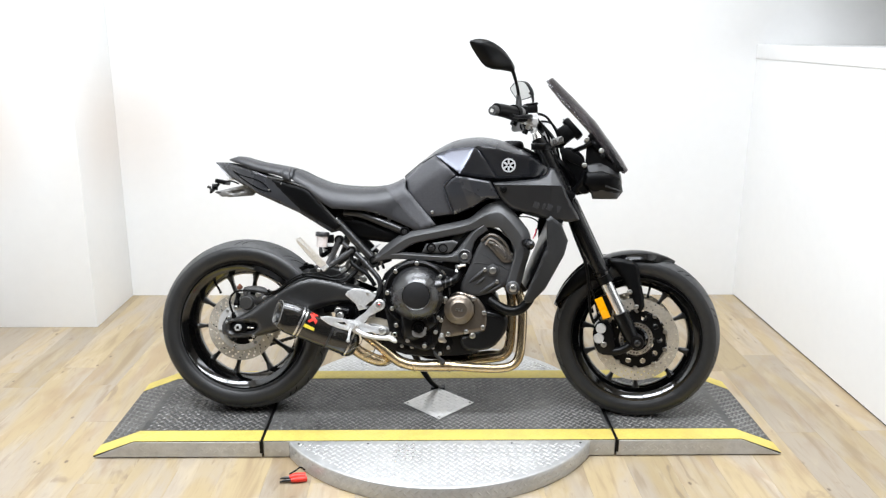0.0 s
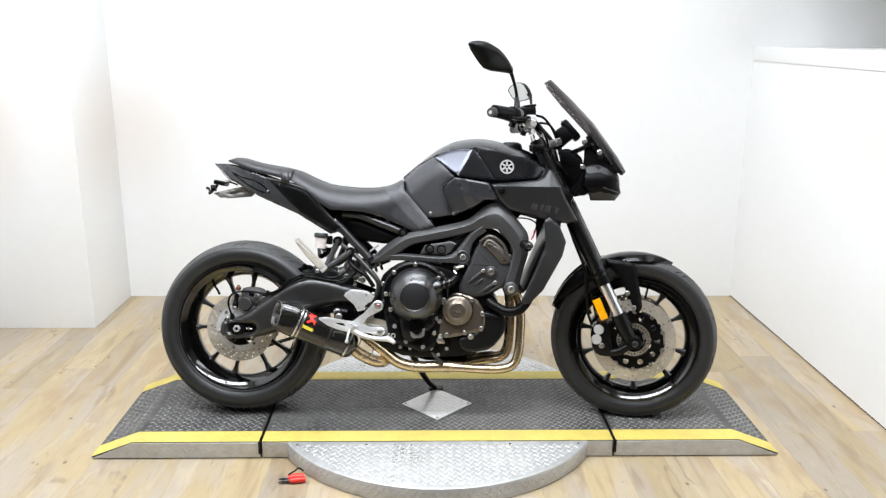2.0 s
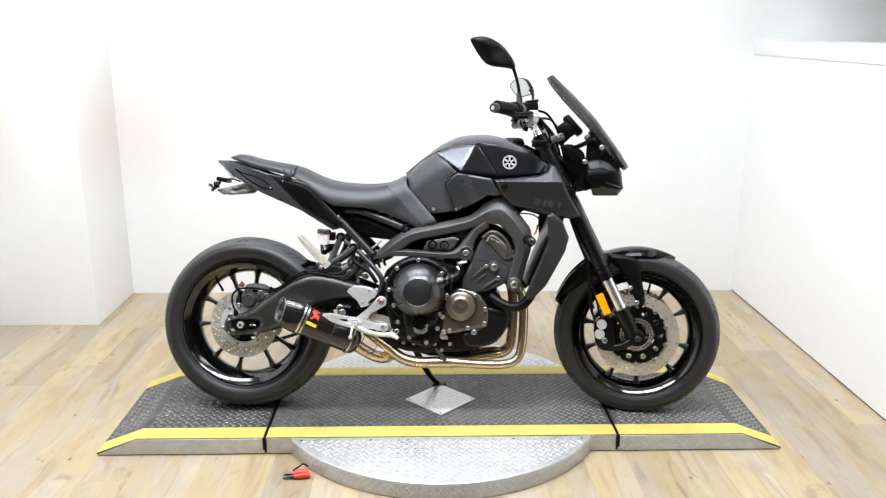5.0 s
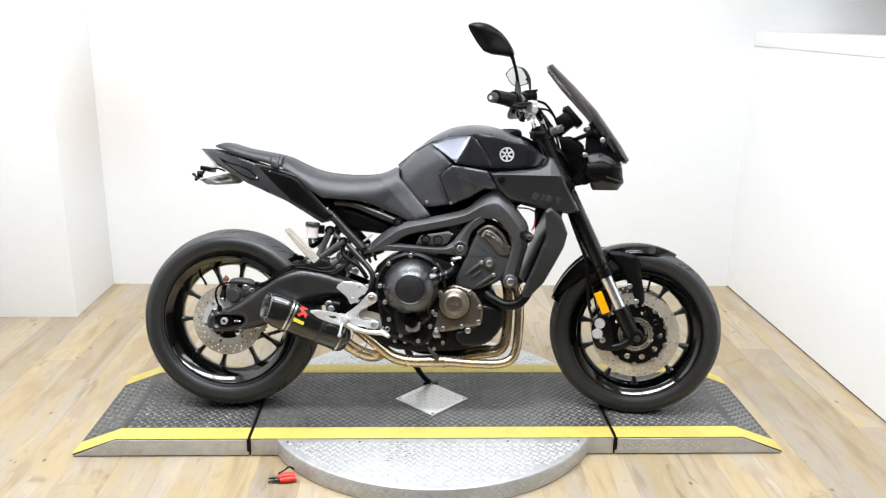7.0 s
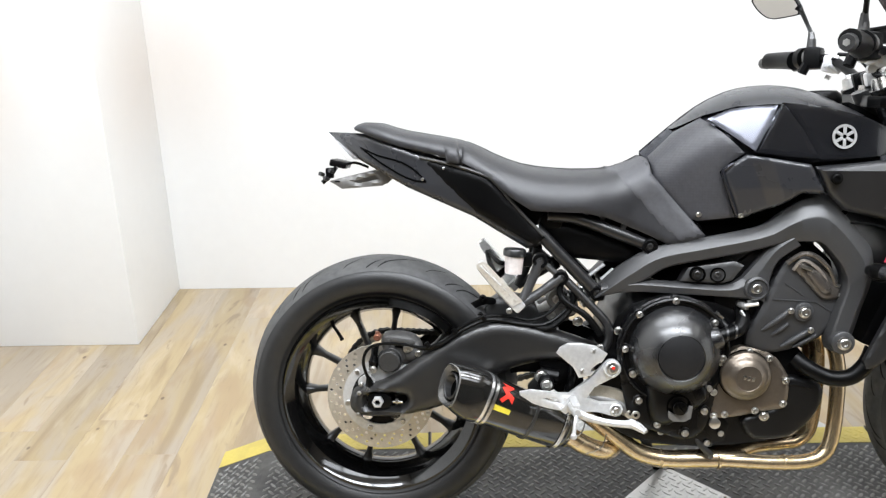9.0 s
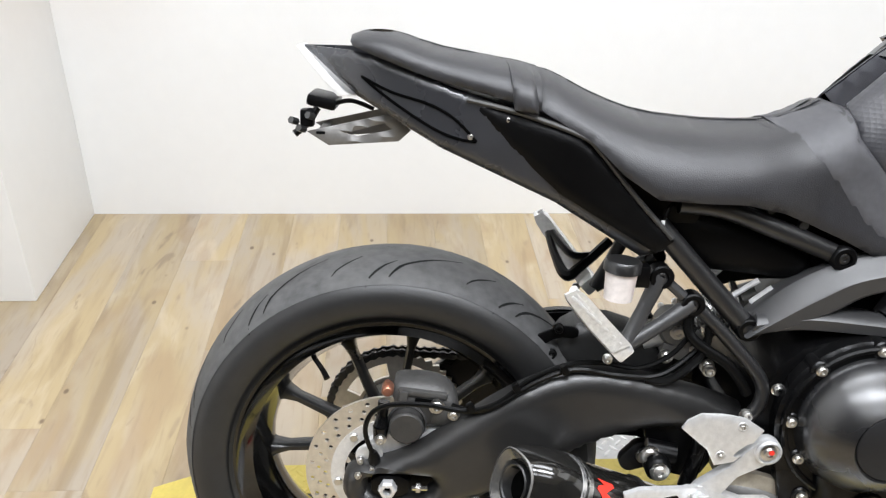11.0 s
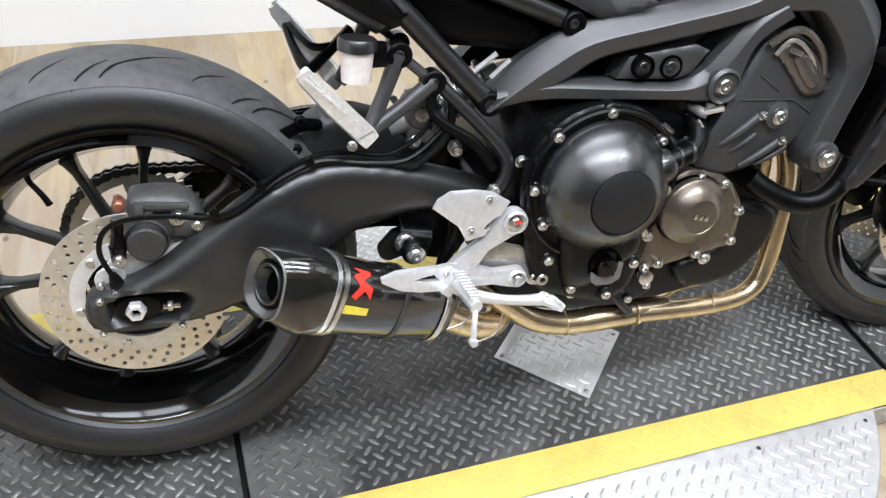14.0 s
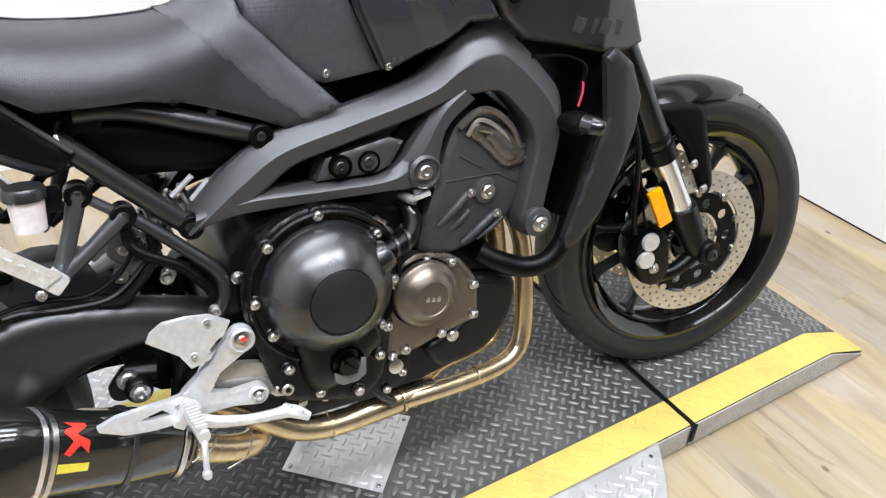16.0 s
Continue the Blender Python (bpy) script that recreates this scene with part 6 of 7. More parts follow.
bolt(foot, 0.362, -0.135, 0.385, 0.011, 0.008)
pedal = P("brake_pedal", tube([(0.425, -0.178, 0.326), (0.455, -0.182, 0.311), (0.495, -0.187, 0.302), (0.530, -0.192, 0.300), (0.552, -0.197, 0.302)], [0.010, 0.009, 0.0075, 0.008, 0.010], 10), SILVER, "polished aluminium brake pedal")
for k in range(5):
    P("pedal_tooth", block(0.553 + 0.004 * k, -0.199 - 0.003 * k, 0.3115 - 0.0022 * k, 0.0022, 0.013, 0.004, 0.0006, (0, 20, 30)), SILVER, "", pedal)
P("toe_piece", tube([(0.545, -0.192, 0.303), (0.562, -0.202, 0.299), (0.577, -0.212, 0.291)], [0.009, 0.010, 0.006], 8), SILVER, "", pedal)
peg = P("footpeg", tube([(0.424, -0.168, 0.336), (0.426, -0.215, 0.342), (0.428, -0.262, 0.345)], [0.0115, 0.0105, 0.009], 10, flat=0.8), SILVER, "serrated aluminium footpeg")
for k in range(9):
    P("peg_tooth", block(0.425 + 0.0003 * k, -0.186 - 0.0085 * k, 0.3545 + 0.0004 * k, 0.016, 0.004, 0.0042, 0.0008), SILVER, "", peg)
P("peg_feeler", join(tube([(0.428, -0.256, 0.343), (0.424, -0.268, 0.325), (0.421, -0.276, 0.306)], [0.0048, 0.004, 0.004], 8), at(lathe([(0, -0.007), (0.005, -0.0055), (0.0068, 0), (0.005, 0.0055), (0, 0.007)], 12), 0.4205, -0.277, 0.302)), SILVER, "", peg)
P("peg_hinge", join(block(0.424, -0.178, 0.336, 0.024, 0.022, 0.030, 0.005, (0, 35, 0)), block(0.410, -0.180, 0.325, 0.016, 0.016, 0.012, 0.003, (0, 35, 0))), SILVER, "", peg)
P("mount_flange", slab(rounded([(0.462, 0.362), (0.500, 0.366), (0.548, 0.352), (0.560, 0.322), (0.540, 0.312), (0.500, 0.325), (0.470, 0.335)], 1), -0.140, -0.126, 0.003), TANCAST, "", foot)
P("footpeg_left", tube([(0.44, 0.17, 0.30), (0.44, 0.26, 0.30)], 0.012, 10), SILVER, "", peg)
P("exhaust_mount", at(lathe([(0, -0.155), (0.014, -0.155), (0.018, -0.150), (0.018, -0.11), (0, -0.11)], 18), 0.372, 0, 0.372), SATIN, "", foot)
bolt(foot, 0.372, -0.155, 0.372, 0.010, 0.008)

P("exhaust_bracket", slab(rounded([(0.352, 0.425), (0.40, 0.432), (0.455, 0.41), (0.46, 0.34), (0.41, 0.33), (0.375, 0.36)], 1), -0.105, -0.085, 0.004), PLASTIC, "", foot)

# side stand
stand = P("side_stand", tube([(0.60, 0.085, 0.235), (0.645, 0.112, 0.140), (0.675, 0.150, 0.085), (0.70, 0.19, 0.052)], [0.014, 0.012, 0.010, 0.010], 12), SATIN, "black side stand propped on the deck")
P("stand_foot", at(block(0, 0, 0, 0.055, 0.035, 0.008, 0.003), 0.705, 0.196, 0.0495, 12.7), SATIN, "", stand)

# tank
ztop = interp((0.575, 0.868), (0.64, 0.925), (0.70, 0.972), (0.763, 1.004), (0.82, 1.016), (0.888, 1.016), (0.93, 1.008), (0.985, 0.987), (1.067, 0.948), (1.13, 0.905))
tb = interp((0.57, 0.080), (0.64, 0.108), (0.72, 0.136), (0.80, 0.158), (0.90, 0.172), (1.0, 0.168), (1.08, 0.140), (1.14, 0.095))


def tank_width(x, z):
    zt = ztop(x)
    zc = zt - 0.110
    if z <= zc:
        return tb(x) - (zc - z) * 0.10
    t = min((z - zc) / (zt - zc), 1.0)
    return tb(x) * (1 - t ** 2.4) ** 0.62


TOPLINE = [(x, ztop(x)) for x in (0.58, 0.64, 0.70, 0.73, 0.763, 0.79, 0.82, 0.855, 0.888, 0.93, 0.985, 1.03, 1.067, 1.10, 1.125)]
BODY = TOPLINE + [(1.11, 0.86), (1.0, 0.845), (0.93, 0.79), (0.88, 0.788), (0.84, 0.762), (0.775, 0.735), (0.69, 0.722), (0.66, 0.735), (0.60, 0.81)]
tank = P("fuel_tank", join(shell(BODY, lambda x, z: max(tank_width(x, z) - 0.020, 0.0), 0.0, 0.01, 0.002, 0.009), shell(BODY, lambda x, z: max(tank_width(x, z) - 0.020, 0.0), 0.0, 0.01, 0.002, 0.012, side=1)), TANK, "dark matte metallic fuel tank", smooth=60)
KNEE = [(0.592, 0.862), (0.645, 0.915), (0.695, 0.945), (0.735, 0.908), (0.772, 0.872), (0.745, 0.852), (0.727, 0.832), (0.745, 0.785), (0.762, 0.737), (0.69, 0.726), (0.668, 0.733), (0.60, 0.815)]
for sd in (-1, 1):
    P("knee_pad", shell(KNEE, lambda x, z: tank_width(x, z) - 0.004, 0.003, 0.006, 0.002, 0.008, side=sd), PAD, "textured dark grip pad", tank)
    LOWP = [(0.774, 0.869), (0.82, 0.862), (0.893, 0.850), (0.928, 0.790), (0.881, 0.791), (0.841, 0.764), (0.775, 0.735), (0.764, 0.737), (0.731, 0.830), (0.748, 0.850)]
    P("side_panel", shell(LOWP, lambda x, z: tank_width(x, z) + 0.010 + 0.012 * float(np.clip((x + z * 0.4 - 1.125) / 0.035, 0, 1)) - max(0, 0.80 - z) * 0.12, 0.007, 0.010, 0.004, 0.0036, side=sd), GREYPANEL, "dark grey moulded side panel", tank)
    # Reflective bar added along the panel's chamfer to give its highlight streak.
    P("panel_edge_highlight", tube([(bx, sd * (tank_width(bx, bz) + 0.006), bz) for bx, bz in ((0.750, 0.851), (0.738, 0.842), (0.732, 0.829), (0.748, 0.782), (0.763, 0.742))], [0.003, 0.005, 0.0055, 0.005, 0.003], 8), TANK, "", tank)
    TRI = [(0.700, 0.942), (0.745, 0.962), (0.79, 0.969), (0.836, 0.969), (0.815, 0.925), (0.787, 0.876)]
    MID = [(0.837, 0.971), (0.875, 0.923), (0.913, 0.861), (0.85, 0.866), (0.789, 0.874), (0.816, 0.924)]
    # More reflective paint than the next facets, to bring out the lamps' highlight here.
    P("facet", shell(TRI, lambda x, z: 0.157 + (x - 0.76) * 0.24 - max(0, z - 0.876) * 0.42, 0.001, 0.003, 0.012, 0.006, side=sd), TANK, "bevelled facet in a more reflective paint for its lamp highlight", tank)
    P("facet", shell(MID, lambda x, z: tank_width(0.85, 0.88) + 0.010 - max(0, z - 0.862) * 0.06 + (x - 0.85) * 0.04, 0.001, 0.003, 0.016, 0.006, side=sd), TANKGLOSS, "", tank)
    UPP = [(0.839, 0.974), (0.918, 0.966), (1.005, 0.942), (1.055, 0.921), (1.099, 0.900), (1.082, 0.877), (1.04, 0.868), (0.98, 0.863), (0.914, 0.860), (0.876, 0.923)]
    P("upper_panel", shell(UPP, lambda x, z: tank_width(x, 0.86) + 0.008 - max(0, z - 0.865) * 0.05, 0.001, 0.003, 0.016, 0.007, side=sd), TANKGLOSS, "gloss dark tank shoulder", tank)
    TOPP = [(x, z - 0.001) for x, z in TOPLINE[1:-2]] + [(1.08, 0.905), (1.03, 0.925), (0.95, 0.953), (0.87, 0.972), (0.82, 0.972), (0.76, 0.968), (0.70, 0.950), (0.645, 0.922)]
    P("top_cover", shell(TOPP, lambda x, z: max(tank_width(x, z) - 0.002, 0.0), 0.001, 0.004, 0.001, 0.008, side=sd), GREYPANEL, "satin grey tank top cover", tank, smooth=60)
    y = sd * (tank_width(0.955, 0.86) + 0.0095 - 0.041 * 0.05)
    tilt = Matrix.Translation((0.955, y, 0.906)) @ pose(0, 0, 0, sd * 3, 0, 2 if sd < 0 else -2)
    badge = P("badge", moved(lathe([(0, sd * 0.0006), (0.0250, sd * 0.0006), (0.0250, 0.0)], 36), tilt), GROOVE, "round silver emblem on black", tank)
    P("badge_ring", moved(lathe([(0.0195, sd * 0.0008), (0.0195, sd * 0.0028), (0.0245, sd * 0.0028), (0.0245, sd * 0.0008)], 36, True), tilt), EMBLEM, "", badge)
    for i in range(6):
        a = radians(90 + 60 * i)
        P("badge_arm", moved(block(0.0115, sd * 0.0015, 0, 0.015, 0.003, 0.0062, 0.0008), tilt @ Matrix.Rotation(-a, 4, "Y")), EMBLEM, "", badge)
    for bx, bz in ((0.690, 0.741), (0.772, 0.742)):
        bolt(tank, bx, sd * (tank_width(bx, bz) + 0.001), bz, 0.0045, 0.004, STEEL, sd)
    WG = [(0.902, 0.846), (0.98, 0.853), (1.06, 0.862), (1.085, 0.876), (1.100, 0.903), (1.118, 0.898), (1.134, 0.864), (1.160, 0.805), (1.208, 0.722), (1.17, 0.713), (1.10, 0.722), (1.05, 0.736), (0.967, 0.757), (0.930, 0.792)]
    wing = P("intake_cover", shell(WG, lambda x, z: 0.178 + 0.05 * (x - 0.9) + (0.016 - max(0, z - 0.838) * 0.75 if z > 0.838 else 0.016 - (0.838 - z) * 0.20) - max(0, x - 1.10) * 0.35, 0.008, 0.011, 0.005, 0.0045, side=sd, creases=[[(0.905, 0.838), (1.0, 0.838), (1.095, 0.838), (1.14, 0.838)]]), WING, "grey-black air intake side cover", tank)
    for i, (lw, lx) in enumerate(((0.020, 1.052), (0.009, 1.078), (0.019, 1.098), (0.019, 1.126))):
        lz = 0.770 - 0.16 * (lx - 1.05)
        ly = 0.178 + 0.05 * (lx - 0.9) + 0.016 - (0.838 - lz) * 0.20 - max(0, lx - 1.10) * 0.35
        P("lettering_bar", at(block(0, 0, 0, lw, 0.002, 0.022, 0.0003, (0, 18, 0)), lx, sd * (ly - 0.0002), lz, 11.5 * -sd, 0, 0), LETTER, "", wing)
    bolt(wing, 0.938, sd * 0.197, 0.823, 0.009, 0.005, HOSE, sd)
    P("trim_strip", shell([(0.60, 0.812), (0.667, 0.731), (0.694, 0.720), (0.70, 0.708), (0.660, 0.724), (0.594, 0.806)], lambda x, z: tank_width(x, max(z, 0.73)) + 0.001, 0.003, 0.005, 0.003, 0.008, side=sd), GLOSS, "", tank)
P("filler_cap", moved(lathe([(0, 0.020), (0.030, 0.020), (0.038, 0.014), (0.041, 0.002), (0.041, -0.01)], 36), pose(0.975, 0, 0.985, 90, 0, 0) @ pose(0, 0, 0, 0, 0, 0)), SATIN, "black locking fuel cap", tank)
P("front_trim", slab(rounded([(1.0, 0.985), (1.05, 0.965), (1.13, 0.915), (1.12, 0.90), (1.04, 0.94)], 1), -0.05, 0.05, 0.008), PLASTIC, "", tank)

# seats
rs_top = interp((0.17, 0.897), (0.20, 0.892), (0.254, 0.867), (0.314, 0.845), (0.387, 0.835), (0.461, 0.833), (0.519, 0.839), (0.555, 0.853), (0.585, 0.870))
rs_w = interp((0.17, 0.112), (0.26, 0.130), (0.36, 0.145), (0.45, 0.138), (0.55, 0.110), (0.62, 0.105), (0.71, 0.125))


def seat_width(x, z):
    zt = rs_top(min(x, 0.585))
    t = np.clip((z - (zt - 0.10)) / 0.10, 0, 1)
    w = rs_w(x) * (1 - t ** 3.2) ** 0.5
    return max(w, 0.0) + max(0, (zt - 0.10) - z) * 0.10 * (1 if x > 0.55 else 0)


RS = [(0.180, 0.852), (0.180, 0.896)] + [(x, rs_top(x)) for x in (0.20, 0.23, 0.254, 0.285, 0.314, 0.35, 0.387, 0.42, 0.461, 0.49, 0.519, 0.54, 0.555, 0.575)] + [(0.588, 0.858), (0.594, 0.825), (0.650, 0.758), (0.704, 0.697), (0.690, 0.690), (0.660, 0.680), (0.630, 0.674), (0.590, 0.694), (0.503, 0.730), (0.446, 0.744), (0.335, 0.748), (0.290, 0.776), (0.246, 0.817)]
seat = P("rider_seat", join(shell(RS, seat_width, 0.004, 0.012, 0.002, 0.009), shell(RS, seat_width, 0.004, 0.012, 0.002, 0.012, side=1)), VINYL, "black vinyl rider seat", smooth=60)
GR = [(0.500, 0.838), (0.519, 0.8385), (0.54, 0.846), (0.555, 0.852), (0.575, 0.862), (0.586, 0.856), (0.592, 0.825), (0.648, 0.758), (0.698, 0.700), (0.682, 0.692), (0.650, 0.682), (0.61, 0.715)]
for sd in (-1, 1):
    P("seat_grip_panel", shell(GR, lambda x, z: seat_width(x, z) + 0.0012, 0.003, 0.006, 0.001, 0.009, side=sd), VINYL2, "textured grip panel of the seat", seat, smooth=60)
ps_top = interp((-0.065, 0.928), (-0.043, 0.936), (0.060, 0.918), (0.173, 0.899), (0.20, 0.893))
ps_w = interp((-0.065, 0.055), (-0.03, 0.075), (0.06, 0.092), (0.18, 0.110))
ps_bot = interp((-0.062, 0.920), (-0.032, 0.910), (0.044, 0.884), (0.12, 0.866), (0.19, 0.848))


def pseat_width(x, z):
    zt, zb = ps_top(x), ps_bot(x)
    t = np.clip((z - zb) / (zt - zb), 0, 1)
    return ps_w(x) * (1 - t ** 3.0) ** 0.5


PS = [(x, ps_top(x)) for x in (-0.062, -0.043, 0.0, 0.03, 0.060, 0.10, 0.14, 0.173, 0.185)] + [(x, ps_bot(x)) for x in (0.185, 0.15, 0.12, 0.08, 0.044, 0.0, -0.032, -0.055)]
pseat = P("passenger_seat", join(shell(PS, pseat_width, 0.003, 0.010, 0.002, 0.008), shell(PS, pseat_width, 0.003, 0.010, 0.002, 0.012, side=1)), VINYL, "black vinyl passenger seat with strap", smooth=60)
ST = [(0.144, ps_top(0.144)), (0.174, ps_top(0.174)), (0.181, 0.846), (0.151, 0.850)]
for sd in (-1, 1):
    P("strap", shell(ST, lambda x, z: pseat_width(min(x, 0.19), z) + 0.009, 0.003, 0.005, 0.008, 0.006, side=sd), VINYL, "black passenger strap", pseat, smooth=60)

# tail
tw = interp((-0.125, 0.012), (-0.07, 0.045), (0.03, 0.078), (0.15, 0.098), (0.25, 0.112), (0.37, 0.118))
TAILO = [(-0.126, 0.914), (-0.065, 0.912), (-0.032, 0.908), (0.044, 0.882), (0.15, 0.847), (0.235, 0.822), (0.262, 0.800), (0.303, 0.745), (0.368, 0.690), (0.362, 0.672), (0.345, 0.666), (0.328, 0.662), (0.211, 0.731), (0.062, 0.794), (-0.050, 0.854)]
tail = P("tail_cowl", join(shell(TAILO, lambda x, z: tw(x) - max(0, 0.80 - z) * 0.08, 0.006, 0.010, 0.004, 0.008), shell(TAILO, lambda x, z: tw(x) - max(0, 0.80 - z) * 0.08, 0.006, 0.010, 0.004, 0.012, side=1)), GREYPANEL, "pointed dark grey tail cowl", smooth=50)
P("tail_core", slab([(-0.05, 0.895), (0.15, 0.845), (0.235, 0.815), (0.30, 0.740), (0.34, 0.69), (0.30, 0.70), (0.2, 0.757), (0.06, 0.815), (-0.02, 0.868)], -0.03, 0.03, 0.005), PLASTIC, "", tail)
TB = [(0.092, 0.858), (0.16, 0.842), (0.236, 0.819), (0.268, 0.790), (0.366, 0.689), (0.345, 0.671), (0.215, 0.745), (0.15, 0.80)]
for sd in (-1, 1):
    P("tail_panel", shell(TB, lambda x, z: tw(x) + 0.003, 0.005, 0.010, 0.004, 0.008, side=sd), PLASTIC, "matte black lower tail panel", tail)
    P("tail_edge", tube([(0.092, sd * (tw(0.09) + 0.001), 0.859), (0.16, sd * (tw(0.16) + 0.002), 0.845), (0.235, sd * (tw(0.235) + 0.002), 0.8215), (0.262, sd * (tw(0.26) + 0.002), 0.801), (0.305, sd * (tw(0.3) + 0.002), 0.752), (0.362, sd * (tw(0.36) + 0.001), 0.693)], 0.0036, 8), DARKCAST, "", tail)
    for line in ([(-0.044, 0.880), (-0.005, 0.863), (0.045, 0.850), (0.078, 0.833), (0.106, 0.806)], [(-0.044, 0.880), (-0.005, 0.852), (0.046, 0.822), (0.080, 0.809), (0.106, 0.806)]):
        P("inset_groove", tube([(x, sd * (tw(x) + 0.0005), z) for x, z in line], 0.0018, 6), GROOVE, "", tail)
    bolt(tail, 0.098, sd * (tw(0.098) + 0.001), 0.812, 0.003, 0.002, STEEL, sd)
    bolt(tail, 0.145, sd * (tw(0.145) + 0.001), 0.836, 0.003, 0.002, STEEL, sd)
P("tail_light", slab([(-0.131, 0.915), (-0.122, 0.910), (-0.066, 0.856), (-0.050, 0.853), (-0.078, 0.851), (-0.113, 0.890)], -0.036, 0.036, 0.002), WHITE, "pale translucent tail light lens", tail)
plate = P("plate_bracket", shell([(-0.119, 0.804), (-0.090, 0.786), (0.004, 0.794), (0.020, 0.809), (0.000, 0.832), (-0.052, 0.820)], 0.042, 0.003, 0.004, 0.002, 0.008, [[(-0.067, 0.803), (-0.015, 0.818), (-0.005, 0.809), (-0.052, 0.799)]]), GREYCAST, "grey number plate bracket with slots")
P("bracket_left", shell([(-0.119, 0.804), (-0.090, 0.786), (0.004, 0.794), (0.020, 0.809), (0.000, 0.832), (-0.052, 0.820)], 0.042, 0.003, 0.004, 0.002, 0.012, side=1), GREYCAST, "", plate)
P("plate_lamp", join(block(-0.100, 0, 0.842, 0.040, 0.07, 0.016, 0.005, (0, 12, 0)), tube([(-0.085, -0.03, 0.84), (-0.06, -0.03, 0.845), (-0.03, -0.03, 0.835)], 0.003, 6), tube([(-0.105, -0.03, 0.835), (-0.118, -0.035, 0.815), (-0.135, -0.04, 0.80)], 0.005, 8), block(-0.118, -0.035, 0.822, 0.018, 0.02, 0.024, 0.004)), SATIN, "small black lamp and signal stubs", plate)
P("bracket_cross", block(-0.100, 0, 0.803, 0.012, 0.085, 0.004, 0.001), SATIN, "", plate)
for sx, sz in ((-0.13, 0.818), (-0.12, 0.808), (-0.108, 0.825)):
    P("nut", tube([(sx, -0.05, sz), (sx - 0.006, -0.06, sz + 0.004)], 0.005, 6), DARKSTEEL, "", plate)

# front end, turned a little with the handlebar
def F(name, geo, mat, label="", parent=None, smooth=40):
    return P(name, moved(geo, STEER), mat, label, parent, smooth)




def leg(t, y):
    """A point on the fork leg's axis: t from 0 at the top clamp to 1 at the axle."""
    a, b = Vector((1.092, y, 0.978)), Vector((1.418, y, 0.315))
    return tuple(a.lerp(b, t))


for y in (-0.105, 0.105):
    fork = F("fork_leg", tube([leg(-0.055, y), leg(0.30, y), leg(0.30, y), leg(0.68, y)], [0.0255, 0.0265, 0.028, 0.0265], 20, 2), FORK, "upside-down fork leg with black outer tube")
    F("dust_seal", join(tube([leg(0.672, y), leg(0.712, y)], 0.0295, 20), tube([leg(0.645, y), leg(0.657, y)], 0.0285, 20)), HOSE, "", fork)
    F("inner_tube", tube([leg(0.68, y), leg(0.91, y)], 0.0218, 20), CHROME, "bright chromed inner tube", fork)
    low = Vector(leg(0.885, y))
    F("fork_bottom", join(tube([leg(0.872, y), leg(0.93, y), leg(1.0, y), (WB - 0.008, y, 0.300)], [0.0285, 0.0285, 0.025, 0.020], 18, 3), at(lathe([(0, -0.030), (0.022, -0.030), (0.024, -0.026), (0.024, 0.030), (0, 0.030)], 24), WB, y, 0.300)), CASE, "black fork bottom casting", fork)
    F("fork_cap", tube([leg(-0.085, y), leg(-0.055, y)], [0.014, 0.020], 16), STEEL, "", fork)
    bolt(fork, *(STEER @ Vector((WB, y + (-0.032 if y < 0 else 0.032), 0.300))), 0.009, 0.006, DARKSTEEL, -1 if y < 0 else 1)
F("front_axle", at(lathe([(0, -0.125), (0.011, -0.125), (0.011, 0.125), (0, 0.125)], 16), WB, 0, 0.300), DARKSTEEL)
clamp_t = F("upper_triple_clamp", moved(slab(rounded([(-0.045, -0.135), (0.03, -0.14), (0.04, -0.05), (0.045, 0.05), (0.03, 0.14), (-0.045, 0.135), (-0.03, 0)], 1), -0.012, 0.012, 0.004), pose(1.090, 0, 0.985, 90 + 0, 0, 0) @ pose(0, 0, 0, 0, 0, 0)), SATIN, "black upper triple clamp")
F("lower_triple_clamp", at(block(0, 0, 0, 0.085, 0.27, 0.045, 0.010), 1.165, 0, 0.818, 0, 26), SATIN, "", clamp_t)
F("clamp_nut", at(lathe([(0, 0.02), (0.016, 0.02), (0.016, 0.0)], 6), 1.075, 0, 0.998, 90), STEEL, "", clamp_t)
for y in (-0.105, 0.105):
    sg = -1 if y < 0 else 1
    F("clamp_ear", block(1.140, y + sg * 0.012, 1.004, 0.046, 0.022, 0.026, 0.005, (0, -18, 0)), GREYCAST, "grey clamp ear", clamp_t)
    for bx, bz in ((1.134, 1.002), (1.156, 1.010)):
        F("pinch_bolt", at(lathe([(0, sg * 0.032), (0.0085, sg * 0.032), (0.0095, sg * 0.029), (0.0095, sg * 0.015), (0, sg * 0.015)], 16), bx, y, bz), STEEL, "silver pinch bolt", clamp_t)

# brakes and reflectors of the front
for sd in (-1, 1):
    y = sd * 0.078
    body = rounded([(1.280, 0.335), (1.308, 0.372), (1.345, 0.362), (1.358, 0.318), (1.362, 0.262), (1.332, 0.240), (1.292, 0.258)], 1)
    fc = F("front_caliper", slab(body, y - 0.034, y + 0.034, 0.008), CASE, "black radial front brake caliper")
    for px, pz in ((1.311, 0.342), (1.304, 0.306)):
        F("piston_cap", at(lathe([(0, sd * 0.118), (0.0165, sd * 0.118), (0.0185, sd * 0.114), (0.0185, sd * 0.10), (0, sd * 0.1)], 22), px, 0, pz), SILVER, "round silver piston cap", fc)
    bolt(fc, *(STEER @ Vector((1.322, sd * 0.113, 0.285))), 0.008, 0.008, STEEL, sd)
